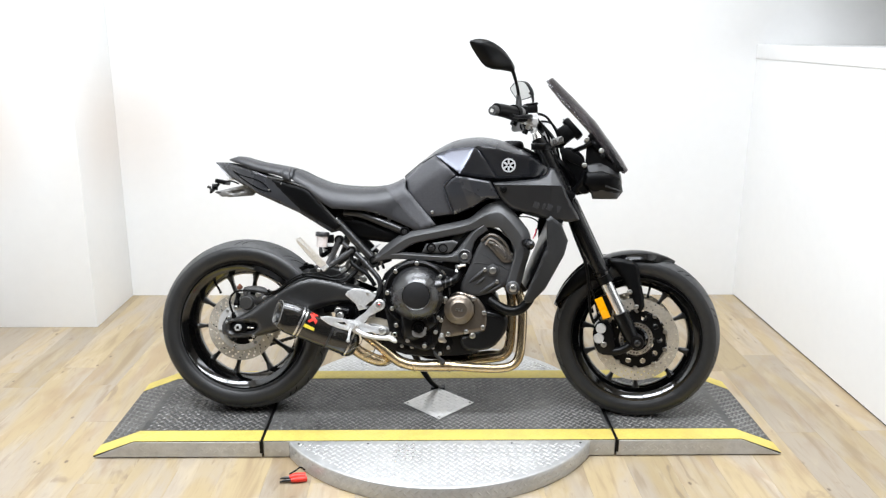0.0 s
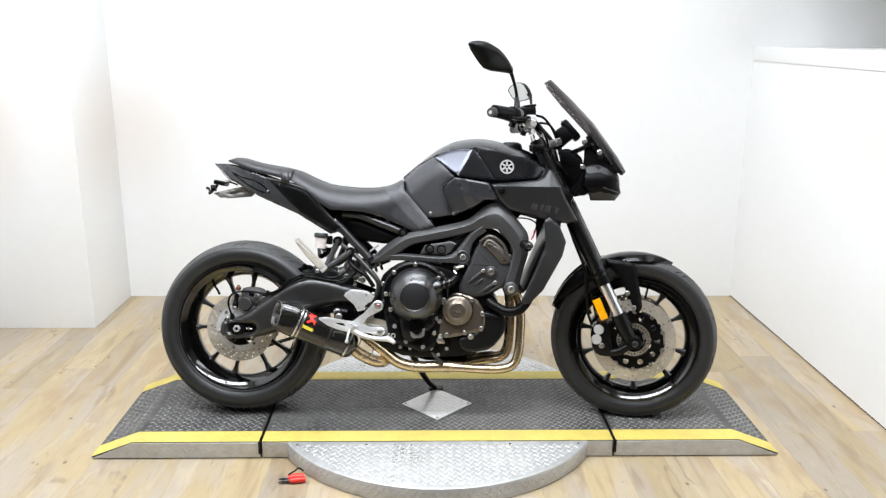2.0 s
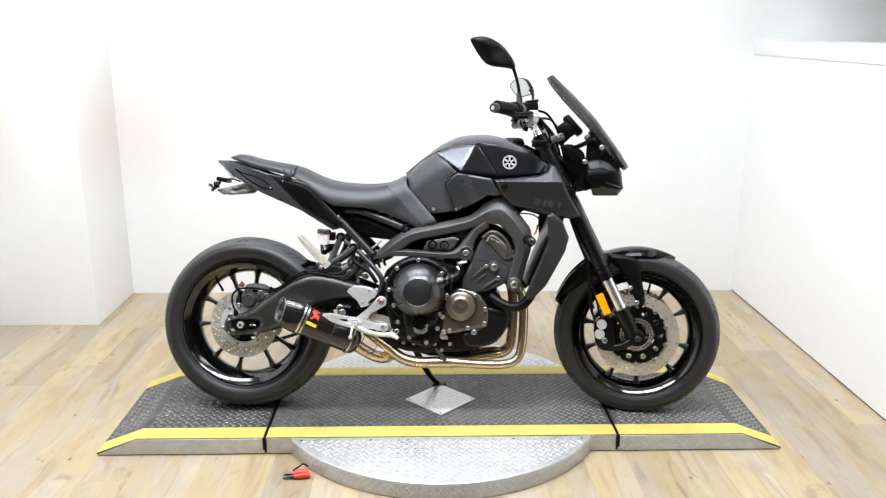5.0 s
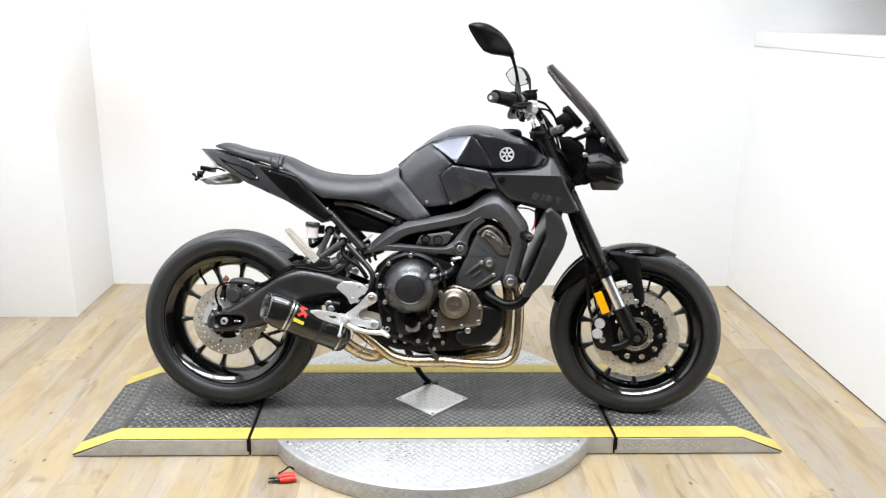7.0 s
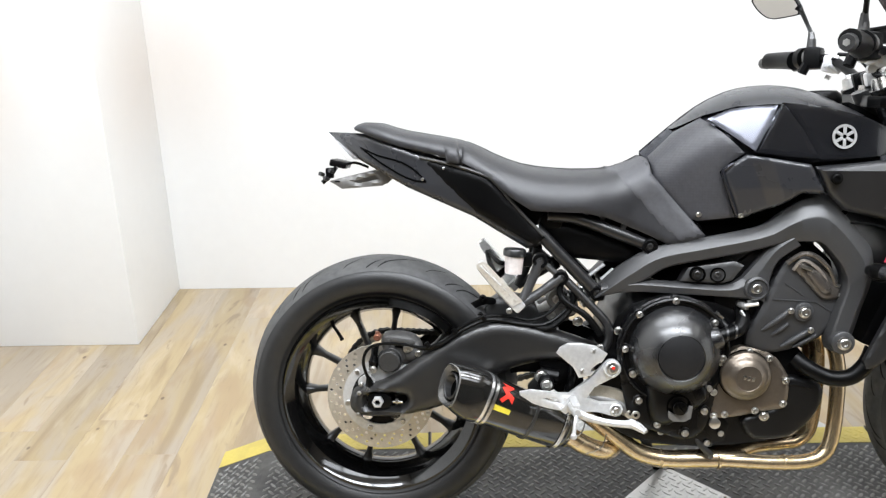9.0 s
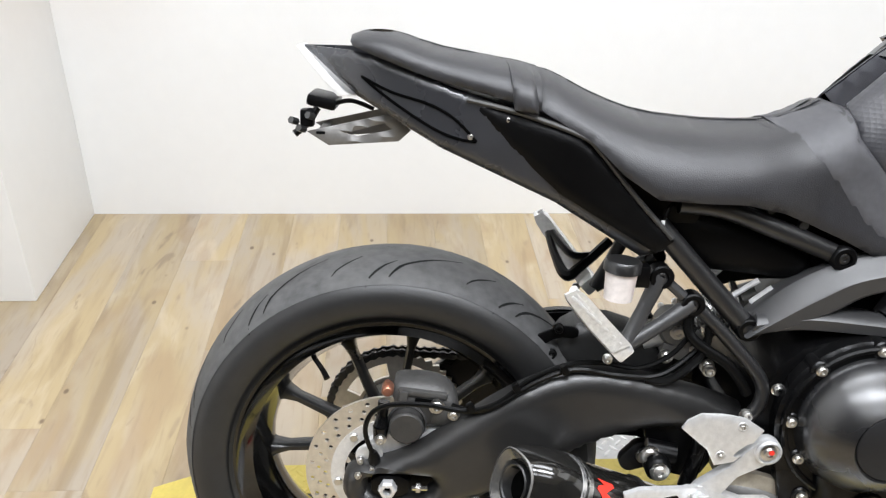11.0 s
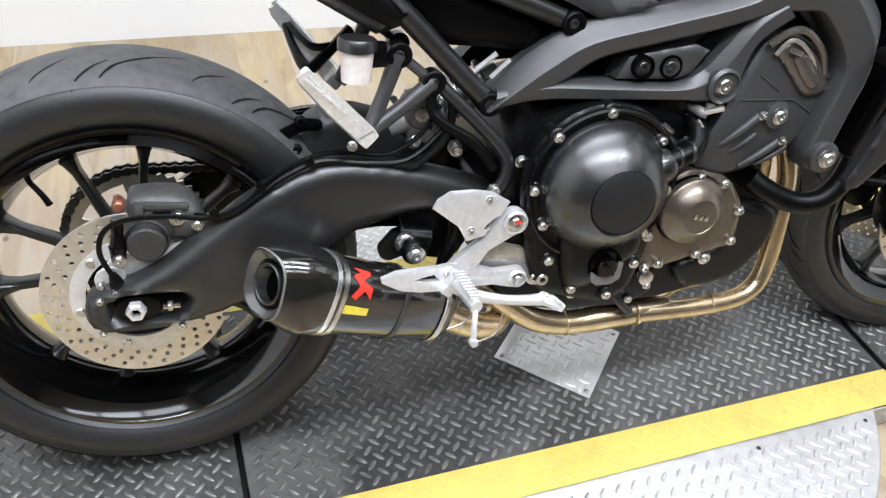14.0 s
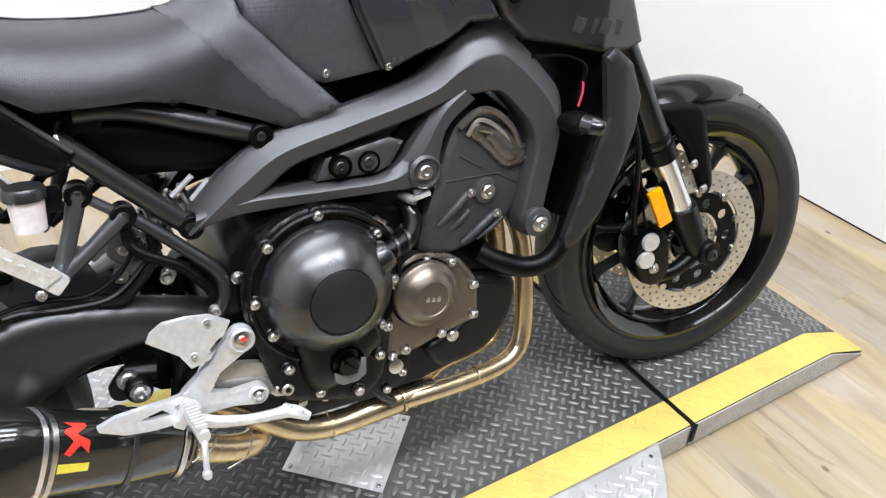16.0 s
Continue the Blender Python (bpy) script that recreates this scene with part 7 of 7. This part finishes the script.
    F("caliper_arm", tube([(1.335, sd * 0.095, 0.255), (1.38, sd * 0.10, 0.262), (1.42, sd * 0.10, 0.285)], [0.014, 0.014, 0.016], 10), CASE, "", fc)
    F("reflector", at(block(0, 0, 0, 0.028, 0.010, 0.078, 0.002), 1.314, sd * 0.126, 0.418, 0, -24), ORANGE, "amber rectangular fork reflector", fc)
    F("reflector_bracket", slab([(1.312, 0.46), (1.340, 0.47), (1.350, 0.40), (1.335, 0.375)], sd * 0.112, sd * 0.120, 0.002), SATIN, "", fc)
    F("front_brake_hose", tube([(1.16, sd * 0.08, 0.80), (1.215, sd * 0.12, 0.66), (1.255, sd * 0.125, 0.56), (1.265, sd * 0.12, 0.47), (1.272, sd * 0.11, 0.40), (1.285, sd * 0.10, 0.36)], 0.0052, 8), HOSE, "", fc)
    F("sensor_wire", tube([(1.17, sd * 0.09, 0.80), (1.235, sd * 0.125, 0.62), (1.258, sd * 0.125, 0.54), (1.282, sd * 0.11, 0.46), (1.31, sd * 0.1, 0.36), (1.37, sd * 0.09, 0.27)], 0.003, 6), HOSE, "", fc)

# front mudguard: an arched sheet over the tyre with side stays
def fender_sheet():
    rows = []
    for a in range(64, 161, 6):
        t = radians(a)
        R = 0.316 - 0.005 * max(0, (90 - a) / 26) ** 2
        half = float(np.interp(a, [64, 72, 84, 100, 140, 160], [0.018, 0.045, 0.062, 0.070, 0.066, 0.05]))
        row = []
        for k in range(-6, 7):
            u = k / 6
            r = R - 0.028 * abs(u) ** 2.2
            row.append((WB - 0.002 + r * math.cos(t), half * u, 0.300 + r * math.sin(t)))
        rows.append(row)
    n = len(rows[0])
    verts = [p for r in rows for p in r]
    inner = []
    for r in rows:
        for p in r:
            d = (Vector(p) - Vector((WB, 0, 0.3)))
            d.y = 0
            inner.append(tuple(Vector(p) - d.normalized() * 0.004))
    m = len(verts)
    verts += inner
    faces = []
    for i in range(len(rows) - 1):
        for k in range(n - 1):
            a, b, c, d = i * n + k, i * n + k + 1, (i + 1) * n + k + 1, (i + 1) * n + k
            faces += [(a, b, c, d), (a + m, d + m, c + m, b + m)]
    ring = [i for i in range(n)] + [i * n + n - 1 for i in range(1, len(rows))] + [(len(rows) - 1) * n + k for k in range(n - 2, -1, -1)] + [i * n for i in range(len(rows) - 2, 0, -1)]
    for a, b in zip(ring, ring[1:] + ring[:1]):
        faces.append((b, a, a + m, b + m))
    return verts, faces


fender = F("front_mudguard", fender_sheet(), GLOSS, "black front mudguard close over the tyre", smooth=50)
STAY = rounded([(1.315, 0.590), (1.390, 0.590), (1.438, 0.576), (1.444, 0.525), (1.464, 0.430), (1.455, 0.405), (1.438, 0.402), (1.415, 0.46), (1.392, 0.51), (1.35, 0.56)], 1)
for sd in (-1, 1):
    st = F("mudguard_stay", shell(STAY, lambda x, z: 0.078 + max(0, 0.56 - z) * 0.10, 0.010, 0.016, 0.006, 0.009, side=sd), PLASTIC, "matte black mudguard stay", fender)
    for bx, bz in ((1.408, 0.474), (1.432, 0.422)):
        bolt(st, *(STEER @ Vector((bx, sd * (0.079 + (0.56 - bz) * 0.10), bz))), 0.007, 0.006, STEEL, sd)
    REARF = rounded([(1.136, 0.405), (1.165, 0.470), (1.210, 0.530), (1.262, 0.572), (1.322, 0.595), (1.35, 0.585), (1.33, 0.52), (1.27, 0.50), (1.20, 0.45)], 1)
    F("mudguard_flank", shell(REARF, lambda x, z: 0.070, 0.018, 0.03, 0.003, 0.009, side=sd), PLASTIC, "", fender)

# headlight, screen and dials
HLO = rounded([(1.236, 0.855), (1.245, 0.918), (1.300, 0.936), (1.336, 0.914), (1.360, 0.888), (1.376, 0.829), (1.357, 0.804), (1.277, 0.802)], 0)
hw = interp((1.23, 0.112), (1.30, 0.105), (1.345, 0.090), (1.38, 0.060))
light = F("headlight", join(shell(HLO, lambda x, z: hw(x) - max(0, 0.85 - z) * 0.5 - max(0, z - 0.88) * 0.4, 0.012, 0.012, 0.03, 0.010), shell(HLO, lambda x, z: hw(x) - max(0, 0.85 - z) * 0.5 - max(0, z - 0.88) * 0.4, 0.012, 0.012, 0.03, 0.012, side=1)), PLASTIC, "black angular twin headlight housing")
for sd in (-1, 1):
    F("brow", shell([(1.243, 0.922), (1.300, 0.938), (1.336, 0.916), (1.361, 0.889), (1.367, 0.866), (1.345, 0.880), (1.30, 0.897), (1.25, 0.892)], lambda x, z: hw(x) + 0.004 - max(0, z - 0.88) * 0.5, 0.004, 0.006, 0.006, 0.004, side=sd), LOWPLAST, "", light)
    F("chin", shell([(1.268, 0.802), (1.356, 0.802), (1.366, 0.824), (1.335, 0.832), (1.30, 0.838), (1.262, 0.832)], lambda x, z: hw(x) - 0.004 - max(0, 0.84 - z) * 0.5, 0.004, 0.006, 0.006, 0.006, side=sd), WING, "", light)
    F("lamp_slot", shell([(1.312, 0.853), (1.366, 0.834), (1.370, 0.829), (1.311, 0.846)], lambda x, z: hw(x) + 0.001, 0.001, 0.002, 0.003, 0.004, side=sd), DARKSTEEL, "", light)
    F("lens", shell(rounded([(1.30, 0.875), (1.318, 0.925), (1.366, 0.905), (1.376, 0.84), (1.345, 0.835)], 1), lambda x, z: hw(x) - 0.022, 0.03, 0.035, 0.002, 0.009, side=sd), LENS, "smoky headlamp lens", light)
    F("lamp_bracket", slab(rounded([(1.145, 0.975), (1.17, 0.985), (1.245, 0.935), (1.24, 0.91), (1.17, 0.94)], 1), sd * 0.112, sd * 0.120, 0.002), SATIN, "", light)
    bolt(light, *(STEER @ Vector((1.238, sd * 0.118, 0.922))), 0.007, 0.006, STEEL, sd)
    F("lamp_stay", tube([(1.205, sd * 0.07, 0.83), (1.23, sd * 0.08, 0.86), (1.245, sd * 0.085, 0.90)], 0.012, 10), SATIN, "", light)
    F("horn_disc", at(lathe([(0, sd * 0.085), (0.024, sd * 0.085), (0.027, sd * 0.075), (0.027, sd * 0.06), (0, sd * 0.06)], 24), 1.240, 0, 0.845), HOSE, "", light)
scr_c = [(1.394, 0.906), (1.364, 0.956), (1.328, 1.006), (1.275, 1.078), (1.197, 1.160), (1.118, 1.236)]
scr_w = [0.050, 0.090, 0.112, 0.118, 0.105, 0.072]
verts, faces = [], []
for i in range(26):
    t = i / 25 * (len(scr_c) - 1)
    k = min(int(t), len(scr_c) - 2)
    c = Vector(scr_c[k]).lerp(Vector(scr_c[k + 1]), t - k)
    w = float(np.interp(t, range(6), scr_w))
    nx, nz = -0.74, -0.67
    for j in range(-8, 9):
        u = j / 8
        sag = 0.037 * min(1.0, w / 0.10) * abs(u) ** 2
        verts.append((c.x + nx * sag, w * u, c.y + nz * sag))
n, m = 17, 26 * 17
verts += [(x - 0.0024, y, z - 0.0022) for x, y, z in verts]
for i in range(25):
    for j in range(16):
        a, b, c, d = i * n + j, i * n + j + 1, (i + 1) * n + j + 1, (i + 1) * n + j
        faces += [(a, b, c, d), (a + m, d + m, c + m, b + m)]
ring = list(range(n)) + [i * n + n - 1 for i in range(1, 26)] + [25 * n + j for j in range(n - 2, -1, -1)] + [i * n for i in range(24, 0, -1)]
faces += [(b, a, a + m, b + m) for a, b in zip(ring, ring[1:] + ring[:1])]
screen = F("fly_screen", (verts, faces), SMOKE, "smoked plastic fly screen", smooth=60)
for sd in (-1, 1):
    for bx, bz in ((1.243, 1.012), (1.30, 0.955), (1.295, 0.972)):
        bolt(screen, *(STEER @ Vector((bx, sd * 0.112, bz))), 0.007, 0.006, STEEL if bz > 0.96 else HOSE, sd)
    F("screen_arm", tube([(1.17, sd * 0.06, 0.96), (1.23, sd * 0.09, 0.985), (1.262, sd * 0.105, 1.0)], 0.007, 8), SATIN, "", screen)
    F("cowl_cheek", shell(rounded([(1.245, 0.99), (1.275, 1.03), (1.325, 0.955), (1.378, 0.898), (1.36, 0.905), (1.30, 0.948)], 1), 0.100, 0.02, 0.02, 0.004, 0.010, side=sd), PLASTIC, "", screen)
F("inner_bracket", slab(rounded([(1.155, 0.985), (1.20, 0.985), (1.245, 0.945), (1.25, 0.82), (1.20, 0.81), (1.18, 0.87)], 1), -0.045, 0.045, 0.006), PLASTIC, "", light)
dash = F("instrument_panel", at(block(0, 0, 0, 0.030, 0.15, 0.085, 0.010), 1.192, 0, 1.052, 0, -42), SATIN, "black digital instrument pod")
F("display", at(block(0, 0, 0, 0.003, 0.12, 0.06, 0.001), 1.178, 0, 1.063, 0, -42), LENS, "", dash)
F("dash_stay", tube([(1.10, 0, 0.99), (1.15, 0, 1.0), (1.185, 0, 1.03)], 0.014, 10), SATIN, "", dash)
F("dash_box", block(1.17, -0.045, 1.035, 0.06, 0.06, 0.06, 0.012, (0, -35, 0)), PLASTIC, "", dash)
F("wiring_bundle", join(tube([(1.09, -0.03, 0.97), (1.15, -0.06, 0.93), (1.19, -0.05, 0.88), (1.21, -0.03, 0.83)], 0.012, 8), tube([(1.08, 0.02, 0.96), (1.14, 0.03, 0.94), (1.2, 0.02, 0.86)], 0.010, 8), tube([(1.12, -0.08, 0.95), (1.16, -0.085, 0.89), (1.19, -0.08, 0.81), (1.23, -0.07, 0.74)], 0.008, 8)), HOSE, "black cables behind the headlight")

# handlebar
BARS = Matrix.Translation(HEAD) @ Matrix.Rotation(radians(9.5), 4, RAKE) @ Matrix.Translation(Vector((0, 0.06, 0))) @ pose(0, 0, 0, -2.2, 0, 0) @ Matrix.Translation(-HEAD)


def F(name, geo, mat, label="", parent=None, smooth=40):
    return P(name, moved(geo, BARS), mat, label, parent, smooth)


barline = [(1.083, 0.0, 1.036), (1.083, -0.07, 1.036), (1.058, -0.16, 1.074), (1.02, -0.22, 1.090), (0.965, -0.34, 1.088), (0.935, -0.40, 1.086)]
SHORT = Matrix.Translation(Vector((0.012, 0.026, 0)))
bar = F("handlebar", join(tube(barline[:-1] + [(0.948, -0.373, 1.0865)], 0.011, 12), mirrored(tube(barline, 0.011, 12))), SATIN, "black tapered handlebar")
for s in (-0.04, 0.04):
    F("riser", at(block(0, 0, 0, 0.036, 0.024, 0.055, 0.006), 1.085, s, 1.020, 0, -15), SATIN, "", bar)
for sd in (-1, 1):
    mir = (lambda g: g) if sd < 0 else mirrored
    end = (lambda g: moved(g, SHORT)) if sd < 0 else mirrored
    F("grip", end(tube([(0.986, -0.288, 1.086), (0.965, -0.34, 1.089), (0.938, -0.394, 1.091)], [0.0245, 0.0225, 0.0210], 14)), HOSE, "ribbed black rubber grip", bar)
    F("grip_flange", mir(tube([(1.004, -0.250, 1.090), (0.996, -0.266, 1.090)], 0.027, 16)), HOSE, "", bar)
    F("bar_end", end(tube([(0.936, -0.398, 1.086), (0.928, -0.415, 1.085)], [0.0175, 0.015], 12)), DARKSTEEL, "", bar)
    F("switch_box", mir(join(moved(block(0, 0, 0, 0.042, 0.055, 0.055, 0.010), pose(1.017, -0.222, 1.088, 0, 0, 25)), tube([(1.0, -0.21, 1.075), (0.99, -0.215, 1.05)], 0.012, 8))), PLASTIC, "black switch housing", bar)
    lever = F("lever", mir(tube([(1.045, -0.205, 1.082), (1.052, -0.24, 1.078), (1.020, -0.32, 1.070), (1.005, -0.385, 1.068)], [0.009, 0.008, 0.006, 0.007], 8)), SATIN, "black lever", bar)
    F("lever_mount", mir(join(block(1.052, -0.185, 1.078, 0.035, 0.05, 0.030, 0.006, (0, 0, 20)), tube([(1.04, -0.17, 1.07), (1.07, -0.17, 1.055)], 0.010, 10))), SILVER, "silver lever clamp", bar)
    root = Vector((1.010, sd * 0.225, 1.105))
    top = Vector((0.995, -0.262, 1.224)) if sd < 0 else Vector((1.010, 0.348, 1.210))
    out = Vector((-0.593, sd * 0.805, 0))
    lean = Vector((-0.13, 0.0, 0.99))
    F("mirror_clamp", join(tube([tuple(root), tuple(root + Vector((0, 0, 0.030)))], [0.013, 0.010], 10), tube([tuple(root + Vector((0, 0, 0.022))), tuple(root + Vector((-0.002, sd * 0.004, 0.048)))], [0.011, 0.007], 6)), DARKSTEEL, "grey stem base", bar)
    stem = F("mirror", tube([tuple(root + Vector((0, 0, 0.04))), tuple(root.lerp(top, 0.6) + Vector((0.004, 0, 0.006))), tuple(top + out * 0.004 + lean * 0.004), tuple(top + out * 0.016 + lean * 0.020)], [0.0062, 0.0052, 0.0065, 0.010], 10), SATIN, "black angular rear-view mirror on a stem", bar)
    hexa = [(0.0, 0.0), (0.002, 0.022), (0.045, 0.066), (0.10, 0.091), (0.143, 0.097), (0.186, 0.089), (0.199, 0.077), (0.161, 0.028), (0.127, 0.001), (0.022, 0.004)] if sd < 0 else [(0.0, 0.0), (0.015, 0.035), (0.045, 0.067), (0.085, 0.077), (0.124, 0.077), (0.172, 0.057), (0.175, 0.050), (0.150, 0.018), (0.112, -0.006), (0.046, -0.004)]
    hexa = rounded(hexa, 1)
    mc = (sum(p[0] for p in hexa) / len(hexa), sum(p[1] for p in hexa) / len(hexa))
    ahead = out.cross(lean).normalized() * (1 if sd > 0 else -1)
    ahead = ahead if ahead.x > 0 else -ahead
    rings = []
    for k, d in ((0.93, -0.001), (0.955, -0.005), (1.0, -0.004), (1.0, 0.004), (0.93, 0.014), (0.62, 0.027), (0.05, 0.033)):
        rings.append([tuple(top + out * (mc[0] + (u - mc[0]) * k) + lean * (mc[1] + (v - mc[1]) * k + (0.010 * (1 - k) if d > 0.01 else 0)) + ahead * d) for u, v in hexa])
    F("mirror_shell", loft(rings), SATIN, "", stem, smooth=35)
    F("mirror_glass", loft([rings[0], [tuple(Vector(p) - ahead * 0.0022) for p in rings[0]]]), MIRROR, "silvered mirror glass", stem, smooth=0)
rs = F("front_brake_reservoir", join(moved(block(0, 0, 0, 0.042, 0.045, 0.030, 0.008), pose(1.048, -0.175, 1.108, 0, -8, 20)), moved(block(0, 0, 0, 0.046, 0.049, 0.009, 0.004), pose(1.046, -0.175, 1.125, 0, -8, 20))), SATIN, "black front brake reservoir")
for i, (y0, x1) in enumerate(((-0.18, 1.12), (-0.15, 1.135), (0.16, 1.12), (0.19, 1.14))):
    F("control_cable", tube([(1.045, y0, 1.085), (1.085, y0 * 0.9, 1.06), (x1, y0 * 0.7, 0.985), (x1 + 0.02, y0 * 0.5, 0.90)], 0.0042, 8), HOSE, "", bar)
for cx, cy, cz in ((1.02, -0.20, 1.065), (1.06, -0.15, 1.055), (1.04, -0.19, 1.045)):
    F("clip", at(lathe([(0, -0.008), (0.009, -0.008), (0.009, 0.008), (0, 0.008)], 10), cx, cy, cz), SILVER, "", bar)
for sd in (-1, 1):
    F("lever_perch", join(moved(block(0, 0, 0, 0.038, 0.050, 0.026, 0.008), pose(1.052, sd * 0.195, 1.064, 0, 10, -sd * 20)), tube([(1.062, sd * 0.215, 1.064), (1.070, sd * 0.235, 1.060)], [0.014, 0.011], 12)), SILVER, "silver lever perch", bar)
    F("perch_bolt", tube([(1.056, sd * 0.222, 1.045), (1.052, sd * 0.222, 1.036)], 0.007, 8), STEEL, "", bar)
    F("grip_clamp", tube([(1.020, sd * 0.228, 1.092), (1.010, sd * 0.246, 1.092)], 0.0225, 16), GREYCAST, "", bar)
    F("bar_end_bolt", moved(tube([(0.929, sd * 0.413, 1.085), (0.927, sd * 0.4165, 1.085)], 0.007, 6), SHORT if sd < 0 else Matrix.Identity(4)), STEEL, "", bar)
    F("bridge_fitting", join(block(1.078, sd * 0.075, 1.030, 0.036, 0.026, 0.030, 0.006, (0, -15, 0)), block(1.095, sd * 0.080, 1.010, 0.024, 0.022, 0.020, 0.005)), SILVER, "", bar)
    F("brake_pipe", tube([(1.06, sd * 0.17, 1.095), (1.10, sd * 0.15, 1.085), (1.135, sd * 0.12, 1.035), (1.155, sd * 0.09, 0.965), (1.17, sd * 0.07, 0.88)], 0.0046, 8), HOSE, "", bar)

# clutter round the shock and under the seat
# Dark slab added to close the bright gap between swingarm and footrest plate.
P("dark_gap_filler", slab(rounded([(0.262, 0.400), (0.317, 0.424), (0.376, 0.434), (0.450, 0.425), (0.452, 0.317), (0.408, 0.334), (0.396, 0.362), (0.351, 0.371), (0.309, 0.369), (0.279, 0.362)], 1), -0.062, 0.062, 0.006), SATIN, "", arm)
pivot = P("stand_bracket", join(slab(hull((0.368, 0.352, 0.019), (0.352, 0.338, 0.016), (0.400, 0.350, 0.012)), -0.078, -0.062, 0.003), at(lathe([(0, -0.084), (0.0105, -0.084), (0.012, -0.080), (0.012, -0.070), (0, -0.070)], 20), 0.369, 0, 0.352)), TUBE, "", arm)
bolt(pivot, 0.369, -0.084, 0.352, 0.0085, 0.006)
link = P("shock_linkage", join(at(lathe([(0, -0.075), (0.020, -0.075), (0.024, -0.070), (0.024, -0.03), (0, -0.03)], 20), 0.398, 0, 0.545), at(lathe([(0, -0.070), (0.015, -0.070), (0.017, -0.065), (0.017, -0.03), (0, -0.03)], 18), 0.428, 0, 0.520), block(0.405, -0.055, 0.512, 0.050, 0.030, 0.026, 0.007, (0, 22, 0)), block(0.375, -0.050, 0.535, 0.040, 0.026, 0.020, 0.005, (0, -20, 0))), GREYCAST, "grey cast suspension linkage")
for bx, bz in ((0.398, 0.545), (0.428, 0.520), (0.385, 0.508), (0.445, 0.495)):
    bolt(link, bx, -0.076, bz, 0.008, 0.008)
P("cable_tie", block(0.349, -0.114, 0.706, 0.005, 0.003, 0.020, 0.001), WHITE, "white cable tie")
P("seat_wire", tube([(0.349, -0.112, 0.712), (0.354, -0.110, 0.728), (0.366, -0.10, 0.738)], 0.003, 6), HOSE)
for bx, bz in ((0.455, 0.738), (0.49, 0.728), (0.535, 0.708)):
    P("tube_clip", at(lathe([(0, -0.006), (0.006, -0.006), (0.007, 0.0), (0.005, 0.006), (0, 0.006)], 10), bx, -0.100, bz + 0.004), DARKSTEEL, "", sub)
for (x0, z0), (x1, z1) in (((0.455, 0.742), (0.50, 0.736)), ((0.50, 0.735), (0.545, 0.715))):
    P("seat_wire", tube([(x0, -0.098, z0), ((x0 + x1) / 2, -0.099, (z0 + z1) / 2 + 0.006), (x1, -0.098, z1)], 0.003, 6), HOSE, "", sub)

for sd in (-1, 1):
    P("cowl_side", moved(shell([(1.246, 1.025), (1.268, 1.045), (1.305, 1.000), (1.345, 0.948), (1.378, 0.902), (1.335, 0.896), (1.29, 0.908), (1.240, 0.918)], lambda x, z: 0.086, 0.003, 0.005, 0.02, 0.008, side=sd), STEER), PLASTIC, "black cowl under the screen", screen)

# ---- floor planks ----
PLANK_W, PLANK_L = 0.152, 1.22
plank_meshes = {}


def plank(x0, x1, y0, y1):
    key = (round(x1 - x0, 3), round(y1 - y0, 3))
    if key not in plank_meshes:
        w, l = (x1 - x0) / 2 - 0.0001, (y1 - y0) / 2 - 0.0001
        c = 0.0005
        v = [(-w, -l, -0.006), (w, -l, -0.006), (w, l, -0.006), (-w, l, -0.006), (-w, -l, -c), (w, -l, -c), (w, l, -c), (-w, l, -c), (-w + c, -l + c, 0), (w - c, -l + c, 0), (w - c, l - c, 0), (-w + c, l - c, 0)]
        f = [(0, 1, 5, 4), (1, 2, 6, 5), (2, 3, 7, 6), (3, 0, 4, 7), (4, 5, 9, 8), (5, 6, 10, 9), (6, 7, 11, 10), (7, 4, 8, 11), (8, 9, 10, 11)]
        me = bpy.data.meshes.new("plank")
        me.from_pydata(v, [], f)
        me.materials.append(WOOD)
        plank_meshes[key] = me
    ob = new("plank", plank_meshes[key])
    ob.parent = floor
    ob.location = ((x0 + x1) / 2, (y0 + y1) / 2, 0)


rng = random.Random(5)
x = LEFT
while x < EAST:
    x1 = min(x + PLANK_W, EAST)
    y = FRONT - rng.uniform(0.1, 1.1)
    while y < BACK:
        y1 = y + PLANK_L
        a, b = max(y, FRONT), min(y1, BACK)
        if b - a > 0.02:
            plank(x, x1, a, b)
        y = y1
    x += PLANK_W
